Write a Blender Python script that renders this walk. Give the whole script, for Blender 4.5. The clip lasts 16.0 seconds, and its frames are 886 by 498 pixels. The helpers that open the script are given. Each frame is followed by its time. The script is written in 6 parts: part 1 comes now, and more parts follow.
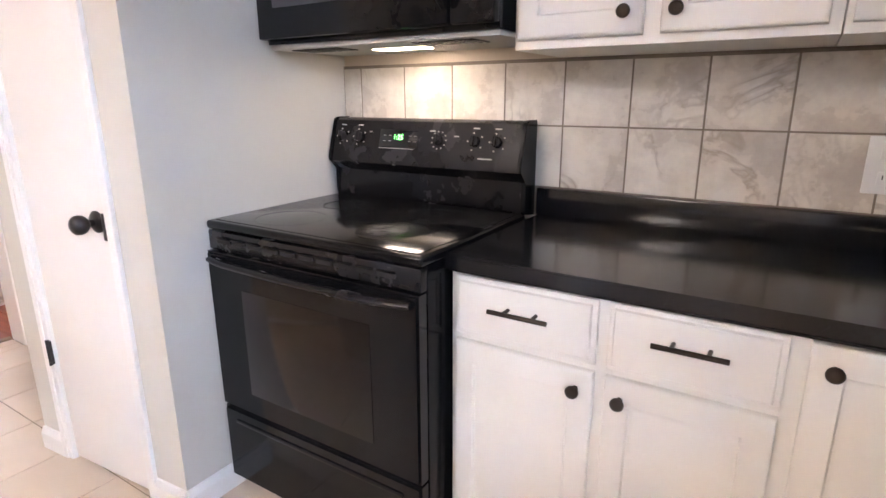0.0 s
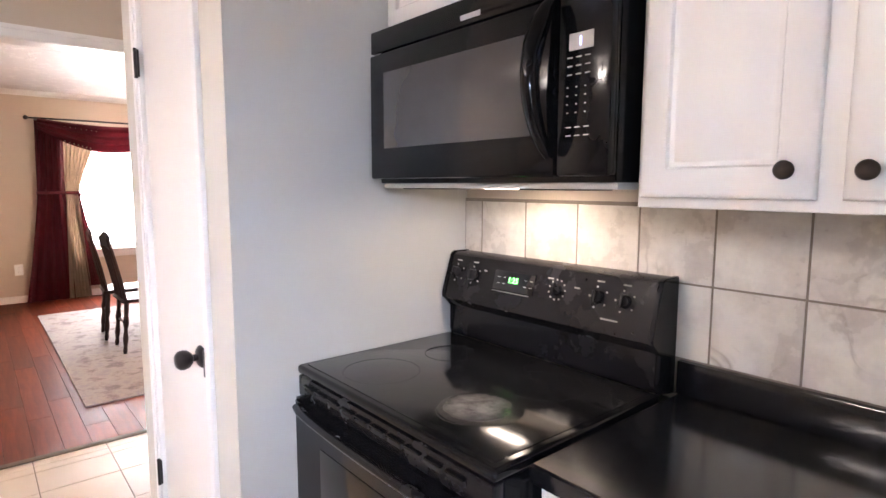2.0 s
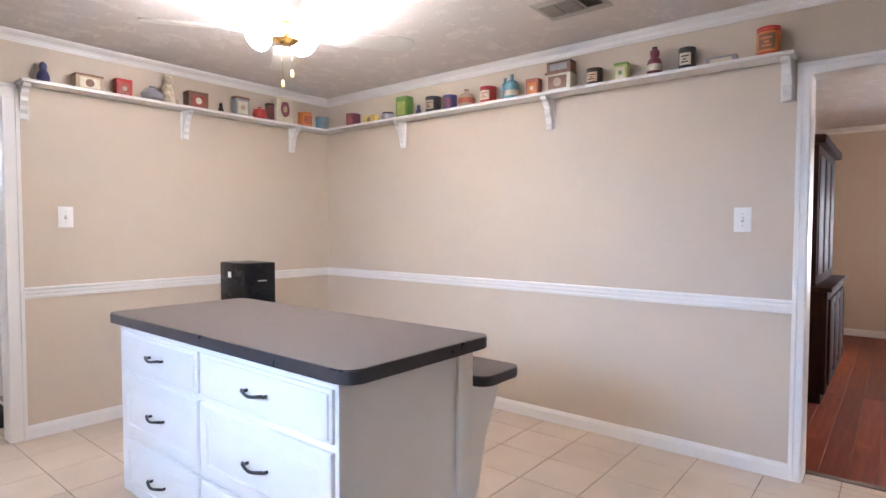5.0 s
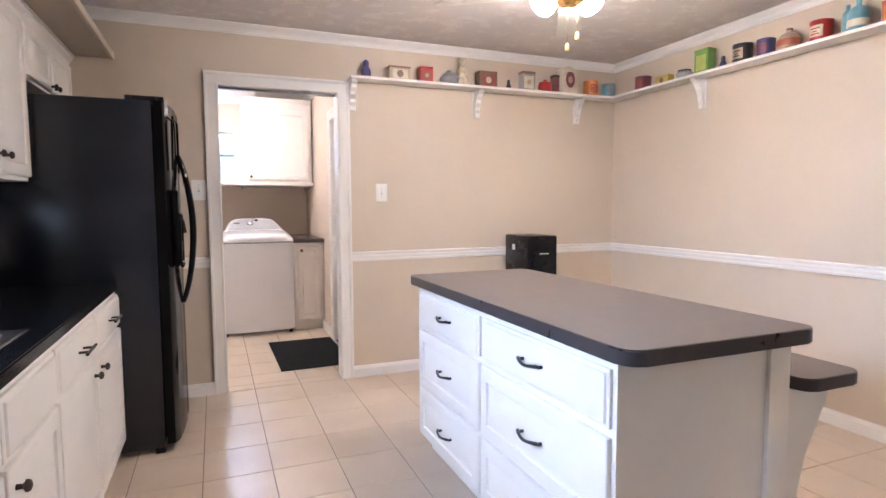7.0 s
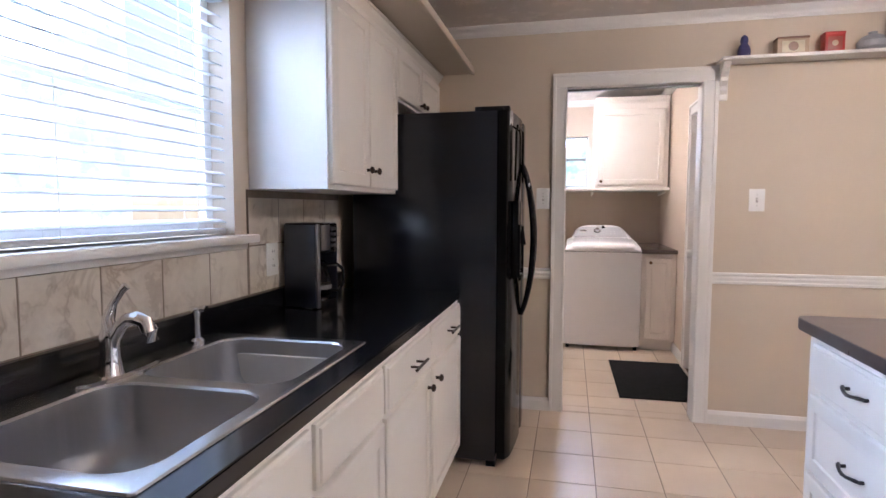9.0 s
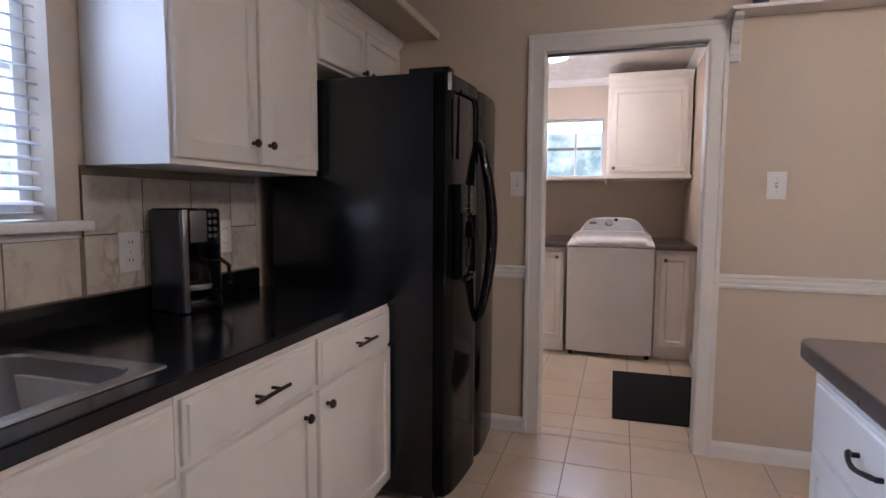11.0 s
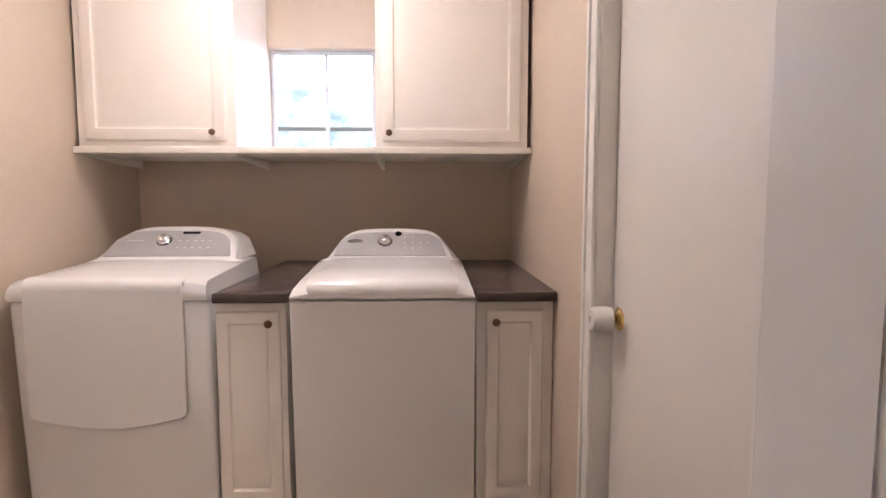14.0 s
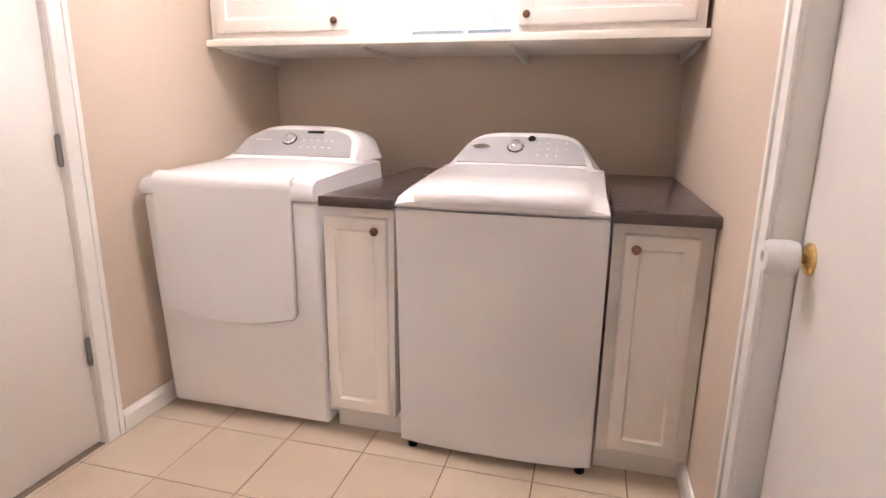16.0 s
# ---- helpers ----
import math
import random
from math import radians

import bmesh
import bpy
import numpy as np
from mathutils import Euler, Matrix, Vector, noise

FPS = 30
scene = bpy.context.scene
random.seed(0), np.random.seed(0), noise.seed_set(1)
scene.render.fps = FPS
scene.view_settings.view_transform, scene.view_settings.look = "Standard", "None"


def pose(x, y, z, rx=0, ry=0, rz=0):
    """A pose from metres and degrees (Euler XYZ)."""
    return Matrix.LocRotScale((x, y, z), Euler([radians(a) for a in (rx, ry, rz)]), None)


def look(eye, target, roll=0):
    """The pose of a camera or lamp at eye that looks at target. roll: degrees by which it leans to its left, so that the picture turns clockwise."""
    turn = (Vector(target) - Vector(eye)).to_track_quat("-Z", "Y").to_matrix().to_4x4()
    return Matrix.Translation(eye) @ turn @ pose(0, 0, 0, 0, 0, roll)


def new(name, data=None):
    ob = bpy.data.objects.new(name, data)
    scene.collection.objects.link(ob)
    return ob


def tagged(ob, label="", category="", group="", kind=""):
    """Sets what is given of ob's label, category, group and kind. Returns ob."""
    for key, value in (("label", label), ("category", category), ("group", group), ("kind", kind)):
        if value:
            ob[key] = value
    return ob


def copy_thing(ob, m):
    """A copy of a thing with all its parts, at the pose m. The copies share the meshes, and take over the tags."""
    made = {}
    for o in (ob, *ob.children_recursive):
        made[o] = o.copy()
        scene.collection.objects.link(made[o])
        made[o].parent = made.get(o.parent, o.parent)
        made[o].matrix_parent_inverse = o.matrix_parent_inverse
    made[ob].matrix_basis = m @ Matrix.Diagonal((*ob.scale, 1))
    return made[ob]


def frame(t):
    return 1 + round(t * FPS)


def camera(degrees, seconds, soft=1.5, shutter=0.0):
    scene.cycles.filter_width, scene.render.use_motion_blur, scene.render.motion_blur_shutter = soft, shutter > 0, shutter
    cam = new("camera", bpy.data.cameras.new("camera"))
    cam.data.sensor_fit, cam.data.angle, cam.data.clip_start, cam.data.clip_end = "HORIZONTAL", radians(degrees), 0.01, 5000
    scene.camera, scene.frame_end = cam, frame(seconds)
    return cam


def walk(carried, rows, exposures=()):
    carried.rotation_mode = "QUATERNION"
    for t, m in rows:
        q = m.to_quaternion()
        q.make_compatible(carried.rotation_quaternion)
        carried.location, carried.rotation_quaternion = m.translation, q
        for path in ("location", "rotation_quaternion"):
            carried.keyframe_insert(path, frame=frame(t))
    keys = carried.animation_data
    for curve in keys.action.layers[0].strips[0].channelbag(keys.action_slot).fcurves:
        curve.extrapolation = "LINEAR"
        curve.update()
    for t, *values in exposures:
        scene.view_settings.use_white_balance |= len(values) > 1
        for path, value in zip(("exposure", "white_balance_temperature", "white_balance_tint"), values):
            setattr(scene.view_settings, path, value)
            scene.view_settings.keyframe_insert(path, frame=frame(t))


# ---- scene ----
EXPOSURES = [(0, 2.3, 6350, 23), (1.5, 2.4, 6550, 27), (2.5, 2.3, 5950, 20), (3.3, 2.2, 5700, 18), (4.2, 1.71, 5600, 19), (7, 1.8, 5950, 23), (8.5, 1.55, 6000, 24), (11, 0.58, 6050, 27), (11.5, 0.95, 6450, 28), (12, 1.05, 6500, 27), (12.5, 1.2, 6450, 26), (13, 1.4, 6400, 25), (13.5, 1.2, 6450, 26), (14, 0.95, 6500, 26), (15, 1.2, 6450, 26), (16, 1.58, 6300, 26)]
cam = camera(76.8, 16.0)
PATH = [
    (0, (0.731, 0.53, 1.264), (-0.302, 2.16, 0.738), -0.2),
    (0.5, (0.768, 0.634, 1.333), (-0.475, 2.113, 0.815), 0.1),
    (1, (0.781, 0.717, 1.38), (-0.583, 2.09, 0.875), 0.2),
    (1.5, (0.759, 0.79, 1.415), (-0.684, 2.116, 1.015), 0.2),
    (2, (0.698, 0.852, 1.413), (-0.821, 2.133, 1.188), 0.1),
    (2.5, (0.653, 1.071, 1.368), (-1.203, 1.803, 1.229), 0.4),
    (3, (0.675, 1.124, 1.372), (-1.32, 1.24, 1.295), 0.2),
    (3.5, (0.758, 1.179, 1.332), (-1.213, 0.839, 1.295), 0.5),
    (4, (0.813, 1.214, 1.325), (-1.042, 0.471, 1.262), -0.1),
    (4.5, (0.816, 1.201, 1.318), (-0.89, 0.16, 1.254), -0.1),
    (4.7, (0.797, 1.2, 1.315), (-0.849, 0.065, 1.248), 0.0),
    (6.8, (0.658, 1.134, 1.28), (-0.175, -0.678, 1.123), -0.3),
    (7, (0.673, 1.108, 1.272), (-0.08, -0.738, 1.118), -0.3),
    (7.5, (0.7, 1.081, 1.282), (0.157, -0.837, 1.125), -0.4),
    (8, (0.691, 0.953, 1.292), (0.465, -1.028, 1.139), -0.5),
    (8.5, (0.648, 0.793, 1.32), (0.786, -1.197, 1.176), -0.4),
    (8.7, (0.63, 0.757, 1.324), (0.912, -1.217, 1.18), -0.1),
    (10.8, (0.251, 0.249, 1.299), (0.959, -1.614, 1.131), 0.3),
    (11, (0.223, 0.111, 1.288), (0.825, -1.789, 1.118), 0.3),
    (11.5, (0.16, -0.32, 1.307), (0.512, -2.281, 1.136), 0.3),
    (12, (0.164, -0.779, 1.307), (0.311, -2.766, 1.135), 0.4),
    (12.5, (0.174, -1.27, 1.306), (0.188, -3.262, 1.132), 0.3),
    (13, (0.186, -1.736, 1.31), (0.126, -3.727, 1.138), 0.4),
    (13.5, (0.178, -2.185, 1.317), (0.099, -4.175, 1.136), 0.1),
    (14, (0.142, -2.571, 1.292), (0.073, -4.562, 1.114), -0.0),
    (14.5, (0.157, -2.824, 1.256), (0.145, -4.817, 1.088), -0.0),
    (15, (0.156, -2.906, 1.178), (0.281, -4.885, 0.916), 0.1),
    (15.5, (0.078, -2.908, 1.148), (0.415, -4.832, 0.718), 0.5),
    (16, (0.018, -2.892, 1.226), (0.512, -4.771, 0.753), 0.7),
]
walk(cam, [(t, look(eye, target, roll)) for t, eye, target, roll in PATH], EXPOSURES)

# ---- world, lamps, exposure ----
world = bpy.data.worlds.new("world")
scene.world = world
world.use_nodes = True
wn = world.node_tree.nodes
sky = wn.new("ShaderNodeTexSky")
sky.sky_type = "NISHITA"
sky.sun_disc = False
sky.sun_elevation = radians(42)
sky.sun_rotation = radians(200)
world.node_tree.links.new(sky.outputs["Color"], wn["Background"].inputs["Color"])
wn["Background"].inputs["Strength"].default_value = 0.12


def lamp(name, kind, at, energy, color, size=0.1, size_y=None, target=None, label=""):
    data = bpy.data.lights.new(name, kind)
    data.energy, data.color = energy, color
    if kind == "AREA":
        data.shape = "RECTANGLE"
        data.size, data.size_y = size, size_y or size
    elif kind == "SUN":
        data.angle = radians(0.5)
    else:
        data.shadow_soft_size = size
    ob = new(name, data)
    ob.matrix_world = look(at, target) if target else Matrix.Translation(at)
    return tagged(ob, label or "daylight", "light", kind="structure")


DAY = (0.60, 0.76, 1.0)
WARM = (1.0, 0.74, 0.50)
lamp("sun", "SUN", (0, 0, 8), 2.5, (1.0, 0.95, 0.86), target=(0.6, 2.2, 5.2))
lamp("kitchen_window_daylight", "AREA", (2.75, -0.40, 2.55), 124, (0.57, 0.755, 1.0), 1.9, 1.3, (0.35, 0.0, 1.30))
lamp("laundry_window_daylight", "AREA", (0.70, -6.65, 2.45), 45, DAY, 1.0, 0.8, (0.70, -5.3, 1.6))
lamp("dining_window_daylight", "AREA", (-8.15, 2.35, 1.45), 50, (1.0, 0.95, 0.88), 1.2, 1.5, (-6.5, 2.35, 1.1))
lamp("range_lamp", "AREA", (-0.33, 1.985, 1.400), 0.31, (1.0, 0.86, 0.66), 0.16, 0.06, (-0.33, 2.02, 1.0), "warm lamp under the microwave")

# ---- materials ----
MATS = {}


def node_material(name):
    m = bpy.data.materials.new(name)
    m.use_nodes = True
    nodes, links = m.node_tree.nodes, m.node_tree.links
    b = nodes["Principled BSDF"]
    tc = nodes.new("ShaderNodeTexCoord")
    MATS[name] = m
    return m, nodes, links, b, tc


def noise_node(nodes, links, tc, scale, detail=4.0, rough=0.55, stretch=None, out="Object"):
    n = nodes.new("ShaderNodeTexNoise")
    n.inputs["Scale"].default_value, n.inputs["Detail"].default_value = scale, detail
    n.inputs["Roughness"].default_value = rough
    if stretch:
        mp = nodes.new("ShaderNodeMapping")
        mp.inputs["Scale"].default_value = stretch
        links.new(tc.outputs[out], mp.inputs["Vector"])
        links.new(mp.outputs["Vector"], n.inputs["Vector"])
    else:
        links.new(tc.outputs[out], n.inputs["Vector"])
    return n


def ramp_node(nodes, links, src, stops):
    r = nodes.new("ShaderNodeValToRGB")
    e = r.color_ramp.elements
    while len(e) < len(stops):
        e.new(0.5)
    for i, (p, c) in enumerate(stops):
        e[i].position = p
        e[i].color = (*c, 1) if len(c) == 3 else c
    links.new(src, r.inputs["Fac"])
    return r


def mixed(nodes, links, fac, a, b, blend="MIX"):
    m = nodes.new("ShaderNodeMix")
    m.data_type, m.blend_type = "RGBA", blend
    for sock, v in ((m.inputs[0], fac), (m.inputs[6], a), (m.inputs[7], b)):
        if isinstance(v, (int, float)):
            sock.default_value = v
        elif isinstance(v, tuple):
            sock.default_value = (*v, 1)
        else:
            links.new(v, sock)
    return m.outputs[2]


def bumped(nodes, links, b, height, strength, distance=0.002):
    n = nodes.new("ShaderNodeBump")
    n.inputs["Strength"].default_value, n.inputs["Distance"].default_value = strength, distance
    links.new(height, n.inputs["Height"])
    links.new(n.outputs["Normal"], b.inputs["Normal"])
    return n


def surface(name, color, rough=0.5, metal=0.0, var=0.06, scale=3.0, bump=0.05, bscale=120.0, stretch=None, coat=0.0, spec=0.5, rvar=0.08):
    """A plain material with tone drift at one scale and fine relief at another."""
    m, nodes, links, b, tc = node_material(name)
    big = noise_node(nodes, links, tc, scale, 5, 0.6, stretch)
    dark = tuple(c * (1 - var) for c in color)
    lite = tuple(min(1.0, c * (1 + var)) for c in color)
    r = ramp_node(nodes, links, big.outputs["Fac"], [(0.3, dark), (0.7, lite)])
    links.new(r.outputs["Color"], b.inputs["Base Color"])
    fine = noise_node(nodes, links, tc, bscale, 3, 0.6, stretch)
    if bump:
        bumped(nodes, links, b, fine.outputs["Fac"], bump)
    mr = nodes.new("ShaderNodeMapRange")
    mr.inputs["To Min"].default_value, mr.inputs["To Max"].default_value = max(0.02, rough - rvar), min(1, rough + rvar)
    links.new(big.outputs["Fac"], mr.inputs["Value"])
    links.new(mr.outputs["Result"], b.inputs["Roughness"])
    b.inputs["Metallic"].default_value = metal
    b.inputs["Coat Weight"].default_value = coat
    b.inputs["Specular IOR Level"].default_value = spec
    return m


def glowing(name, color, strength):
    m, nodes, links, b, tc = node_material(name)
    b.inputs["Base Color"].default_value = (*color, 1)
    b.inputs["Emission Color"].default_value = (*color, 1)
    b.inputs["Emission Strength"].default_value = strength
    return m


surface("wall_paint", (0.60, 0.505, 0.395), 0.55, var=0.03, scale=1.5, bump=0.12, bscale=160)
# wall paint made paler and less yellow, putting cool daylight into the colour
surface("pantry_daylit_paint", (0.60, 0.565, 0.50), 0.5, var=0.03, scale=1.5, bump=0.12, bscale=160)
surface("laundry_paint", (0.62, 0.51, 0.415), 0.5, var=0.03, scale=1.5, bump=0.10, bscale=160)
surface("trim_paint", (0.80, 0.775, 0.74), 0.32, var=0.02, scale=4, bump=0.03, bscale=60)
surface("cabinet_paint", (0.80, 0.765, 0.705), 0.33, var=0.02, scale=5, bump=0.04, bscale=90)
# pinker than cabinet_paint, and lightened to make up for the dome's grazing light
surface("laundry_cabinet_lit_paint", (0.86, 0.81, 0.765), 0.33, var=0.02, scale=5, bump=0.03, bscale=90)
surface("door_paint", (0.80, 0.76, 0.72), 0.38, var=0.02, scale=3, bump=0.05, bscale=50)
surface("appliance_white", (0.80, 0.79, 0.80), 0.22, var=0.012, scale=2, bump=0.02, bscale=300, coat=0.3)
surface("appliance_silver", (0.46, 0.46, 0.48), 0.35, metal=0.3, var=0.03, scale=6)
surface("black_enamel", (0.006, 0.006, 0.007), 0.12, var=0.2, scale=8, bump=0.006, coat=0.0, spec=0.22)
surface("black_plastic", (0.010, 0.009, 0.010), 0.26, var=0.15, scale=10, bump=0.03, spec=0.3)
surface("black_glass", (0.006, 0.006, 0.008), 0.05, var=0.1, scale=3, bump=0.0, coat=0.5)
surface("oven_glass", (0.010, 0.007, 0.006), 0.10, var=0.2, scale=5, bump=0.0, spec=0.34)
# dark glass, base colour raised to imitate a pale reflection
surface("mw_glass_sheen", (0.055, 0.053, 0.055), 0.04, var=0.1, scale=5, bump=0.0, spec=0.9)
# black side with the window's blue sheen tinted into the base colour
surface("fridge_black_sheen", (0.006, 0.008, 0.014), 0.24, var=0.2, scale=6, bump=0.06, bscale=330, coat=0.12, spec=0.55, rvar=0.04)
# black shell; the blue in its colour stands in for the window's reflection
surface("coffee_shell_sheen", (0.018, 0.023, 0.042), 0.34, var=0.1, scale=9, bump=0.02, spec=0.8)
surface("window_metal", (0.50, 0.53, 0.56), 0.4, metal=0.3, var=0.05, scale=9)
surface("fridge_door_black", (0.005, 0.005, 0.005), 0.10, var=0.15, scale=6, bump=0.006, bscale=200, spec=0.11)
surface("island_laminate", (0.125, 0.100, 0.088), 0.46, var=0.10, scale=14, bump=0.08, bscale=300, spec=0.35)
surface("island_edge", (0.045, 0.040, 0.043), 0.30, var=0.1, scale=20, bump=0.05)
surface("worn_bronze", (0.16, 0.09, 0.05), 0.35, var=0.3, scale=40, bump=0.02, metal=0.8)
surface("laundry_laminate", (0.080, 0.060, 0.056), 0.25, var=0.12, scale=12, bump=0.04)
surface("bronze", (0.055, 0.040, 0.032), 0.36, metal=0.75, var=0.25, scale=40, bump=0.06)
surface("dark_bronze", (0.035, 0.030, 0.030), 0.3, metal=0.6, var=0.25, scale=40, bump=0.03)
surface("brass", (0.72, 0.50, 0.20), 0.22, metal=1.0, var=0.05, scale=20, bump=0.02)
surface("chrome", (0.82, 0.82, 0.84), 0.06, metal=1.0, var=0.02, scale=4, bump=0.0)
surface("steel", (0.50, 0.50, 0.51), 0.25, metal=1.0, var=0.012, scale=3, bump=0.004, bscale=90, stretch=(1, 14, 1), rvar=0.02)
surface("aluminium", (0.26, 0.26, 0.27), 0.35, metal=0.9, var=0.06, scale=12)
surface("burgundy_cloth", (0.13, 0.012, 0.022), 0.75, var=0.18, scale=10, bump=0.3, bscale=260)
surface("beige_cloth", (0.46, 0.37, 0.28), 0.6, var=0.10, scale=12, bump=0.3, bscale=260)
surface("blue_cloth", (0.10, 0.10, 0.16), 0.8, var=0.1, scale=12, bump=0.3, bscale=220)
surface("dark_wood", (0.035, 0.016, 0.011), 0.5, var=0.35, scale=9, bump=0.1, bscale=60, stretch=(1, 1, 0.15), spec=0.25)
surface("cabinet_glass", (0.02, 0.012, 0.010), 0.6, var=0.2, scale=4, bump=0.0, spec=0.1)
surface("burner_print", (0.03, 0.03, 0.032), 0.2, var=0.1)
surface("rubber_mat", (0.014, 0.014, 0.015), 0.9, var=0.5, scale=60, bump=1.0, bscale=140, spec=0.12)
surface("white_plastic", (0.80, 0.79, 0.76), 0.35, var=0.02, scale=10, bump=0.0)
surface("blind_white", (0.66, 0.68, 0.70), 0.4, var=0.02, scale=6, bump=0.02)
surface("vent_grey", (0.42, 0.40, 0.36), 0.5, var=0.05, scale=9)
# near-black for plank joints and for the painted shade of slots and openings
surface("dark_gap", (0.02, 0.018, 0.016), 0.9, var=0.1, scale=9)
surface("grout_tan", (0.20, 0.15, 0.11), 0.85, var=0.25, scale=5, bump=0.2, bscale=200)
surface("grout_grey", (0.22, 0.18, 0.14), 0.85, var=0.2, scale=12, bump=0.2, bscale=200)
surface("soil_wood", (0.15, 0.11, 0.08), 0.8, var=0.3, scale=9)
surface("lawn", (0.10, 0.15, 0.05), 0.9, var=0.4, scale=2, bump=0.4, bscale=40)
surface("fan_white", (0.78, 0.76, 0.70), 0.4, var=0.02, scale=5)
surface("basin_steel", (0.46, 0.46, 0.47), 0.38, metal=1.0, var=0.05, scale=3, bump=0.02, bscale=90, stretch=(1, 14, 1))
surface("hutch_wood", (0.030, 0.013, 0.010), 0.8, var=0.35, scale=9, bump=0.1, bscale=60, stretch=(1, 1, 0.15), spec=0.1)
glowing("globe_glow", (1.0, 0.93, 0.80), 42.0)
glowing("dome_glow", (1.0, 0.97, 0.86), 44.0)
glowing("chandelier_glow", (1.0, 0.80, 0.56), 26.0)
glowing("range_glow", (1.0, 0.85, 0.62), 4.0)
glowing("led_green", (0.10, 1.0, 0.12), 2.2)
glowing("led_blue", (0.30, 0.50, 1.0), 1.2)


def make_ceiling():
    m, nodes, links, b, tc = node_material("ceiling_texture")
    a = noise_node(nodes, links, tc, 9, 6, 0.62)
    r = ramp_node(nodes, links, a.outputs["Fac"], [(0.53, (0, 0, 0)), (0.60, (1, 1, 1))])
    c = noise_node(nodes, links, tc, 55, 3, 0.6)
    ridges = mixed(nodes, links, 0.35, r.outputs["Color"], c.outputs["Color"])
    bumped(nodes, links, b, ridges, 0.6, 0.005)
    col = mixed(nodes, links, r.outputs["Color"], (0.69, 0.64, 0.60), (0.77, 0.72, 0.675))
    links.new(col, b.inputs["Base Color"])
    b.inputs["Roughness"].default_value = 0.6


def make_tile(name, base, dark, vein, vein_amount, rough, relief):
    """Fired tile: cloudy tone, veins, each piece of its own tone."""
    m, nodes, links, b, tc = node_material(name)
    info = nodes.new("ShaderNodeObjectInfo")
    geo = nodes.new("ShaderNodeNewGeometry")
    shift = nodes.new("ShaderNodeVectorMath")
    shift.operation = "MULTIPLY_ADD"
    comb = nodes.new("ShaderNodeCombineXYZ")
    for i in range(3):
        links.new(info.outputs["Random"], comb.inputs[i])
    links.new(comb.outputs["Vector"], shift.inputs[0])
    shift.inputs[1].default_value = (37, 53, 71)
    links.new(geo.outputs["Position"], shift.inputs[2])

    def n(scale, detail, rr, dist=0.0):
        t = nodes.new("ShaderNodeTexNoise")
        t.inputs["Scale"].default_value, t.inputs["Detail"].default_value = scale, detail
        t.inputs["Roughness"].default_value, t.inputs["Distortion"].default_value = rr, dist
        links.new(shift.outputs["Vector"], t.inputs["Vector"])
        return t
    cloud = n(5, 5, 0.65)
    col = ramp_node(nodes, links, cloud.outputs["Fac"], [(0.34, dark), (0.60, base)]).outputs["Color"]
    v = n(5.0, 4, 0.55, 1.0)
    line = ramp_node(nodes, links, v.outputs["Fac"], [(0.0, (0, 0, 0)), (0.455, (0, 0, 0)), (0.5, (1, 1, 1)), (0.545, (0, 0, 0)), (1, (0, 0, 0))])
    gate = ramp_node(nodes, links, n(3.0, 3, 0.5).outputs["Fac"], [(0.45, (0, 0, 0)), (0.62, (vein_amount,) * 3)])
    f = mixed(nodes, links, 1.0, line.outputs["Color"], gate.outputs["Color"], "MULTIPLY")
    col = mixed(nodes, links, f, col, vein)
    mr = nodes.new("ShaderNodeMapRange")
    mr.inputs["To Min"].default_value, mr.inputs["To Max"].default_value = 0.93, 1.04
    links.new(info.outputs["Random"], mr.inputs["Value"])
    tone = nodes.new("ShaderNodeVectorMath")
    tone.operation = "SCALE"
    links.new(col, tone.inputs[0])
    links.new(mr.outputs["Result"], tone.inputs["Scale"])
    links.new(tone.outputs["Vector"], b.inputs["Base Color"])
    rr = nodes.new("ShaderNodeMapRange")
    rr.inputs["To Min"].default_value, rr.inputs["To Max"].default_value = rough - 0.07, rough + 0.12
    links.new(cloud.outputs["Fac"], rr.inputs["Value"])
    links.new(rr.outputs["Result"], b.inputs["Roughness"])
    bumped(nodes, links, b, n(28, 5, 0.6).outputs["Fac"], relief, 0.0015)


def make_granite():
    m, nodes, links, b, tc = node_material("black_counter")
    s = noise_node(nodes, links, tc, 260, 2, 0.6)
    col = ramp_node(nodes, links, s.outputs["Fac"], [(0.55, (0.008, 0.008, 0.010)), (0.8, (0.020, 0.019, 0.021))])
    links.new(col.outputs["Color"], b.inputs["Base Color"])
    g = noise_node(nodes, links, tc, 7, 5, 0.6)
    rr = nodes.new("ShaderNodeMapRange")
    rr.inputs["To Min"].default_value, rr.inputs["To Max"].default_value = 0.10, 0.20
    links.new(g.outputs["Fac"], rr.inputs["Value"])
    links.new(rr.outputs["Result"], b.inputs["Roughness"])
    bumped(nodes, links, b, s.outputs["Fac"], 0.012, 0.0004)


def make_wood_floor():
    m, nodes, links, b, tc = node_material("wood_plank")
    info = nodes.new("ShaderNodeObjectInfo")
    g = noise_node(nodes, links, tc, 3.2, 8, 0.7, (0.7, 9, 1))
    col = ramp_node(nodes, links, g.outputs["Fac"], [(0.3, (0.10, 0.020, 0.009)), (0.55, (0.19, 0.043, 0.018)), (0.75, (0.27, 0.072, 0.032))]).outputs["Color"]
    mr = nodes.new("ShaderNodeMapRange")
    mr.inputs["To Min"].default_value, mr.inputs["To Max"].default_value = 0.68, 1.25
    links.new(info.outputs["Random"], mr.inputs["Value"])
    tone = nodes.new("ShaderNodeVectorMath")
    tone.operation = "SCALE"
    links.new(col, tone.inputs[0])
    links.new(mr.outputs["Result"], tone.inputs["Scale"])
    links.new(tone.outputs["Vector"], b.inputs["Base Color"])
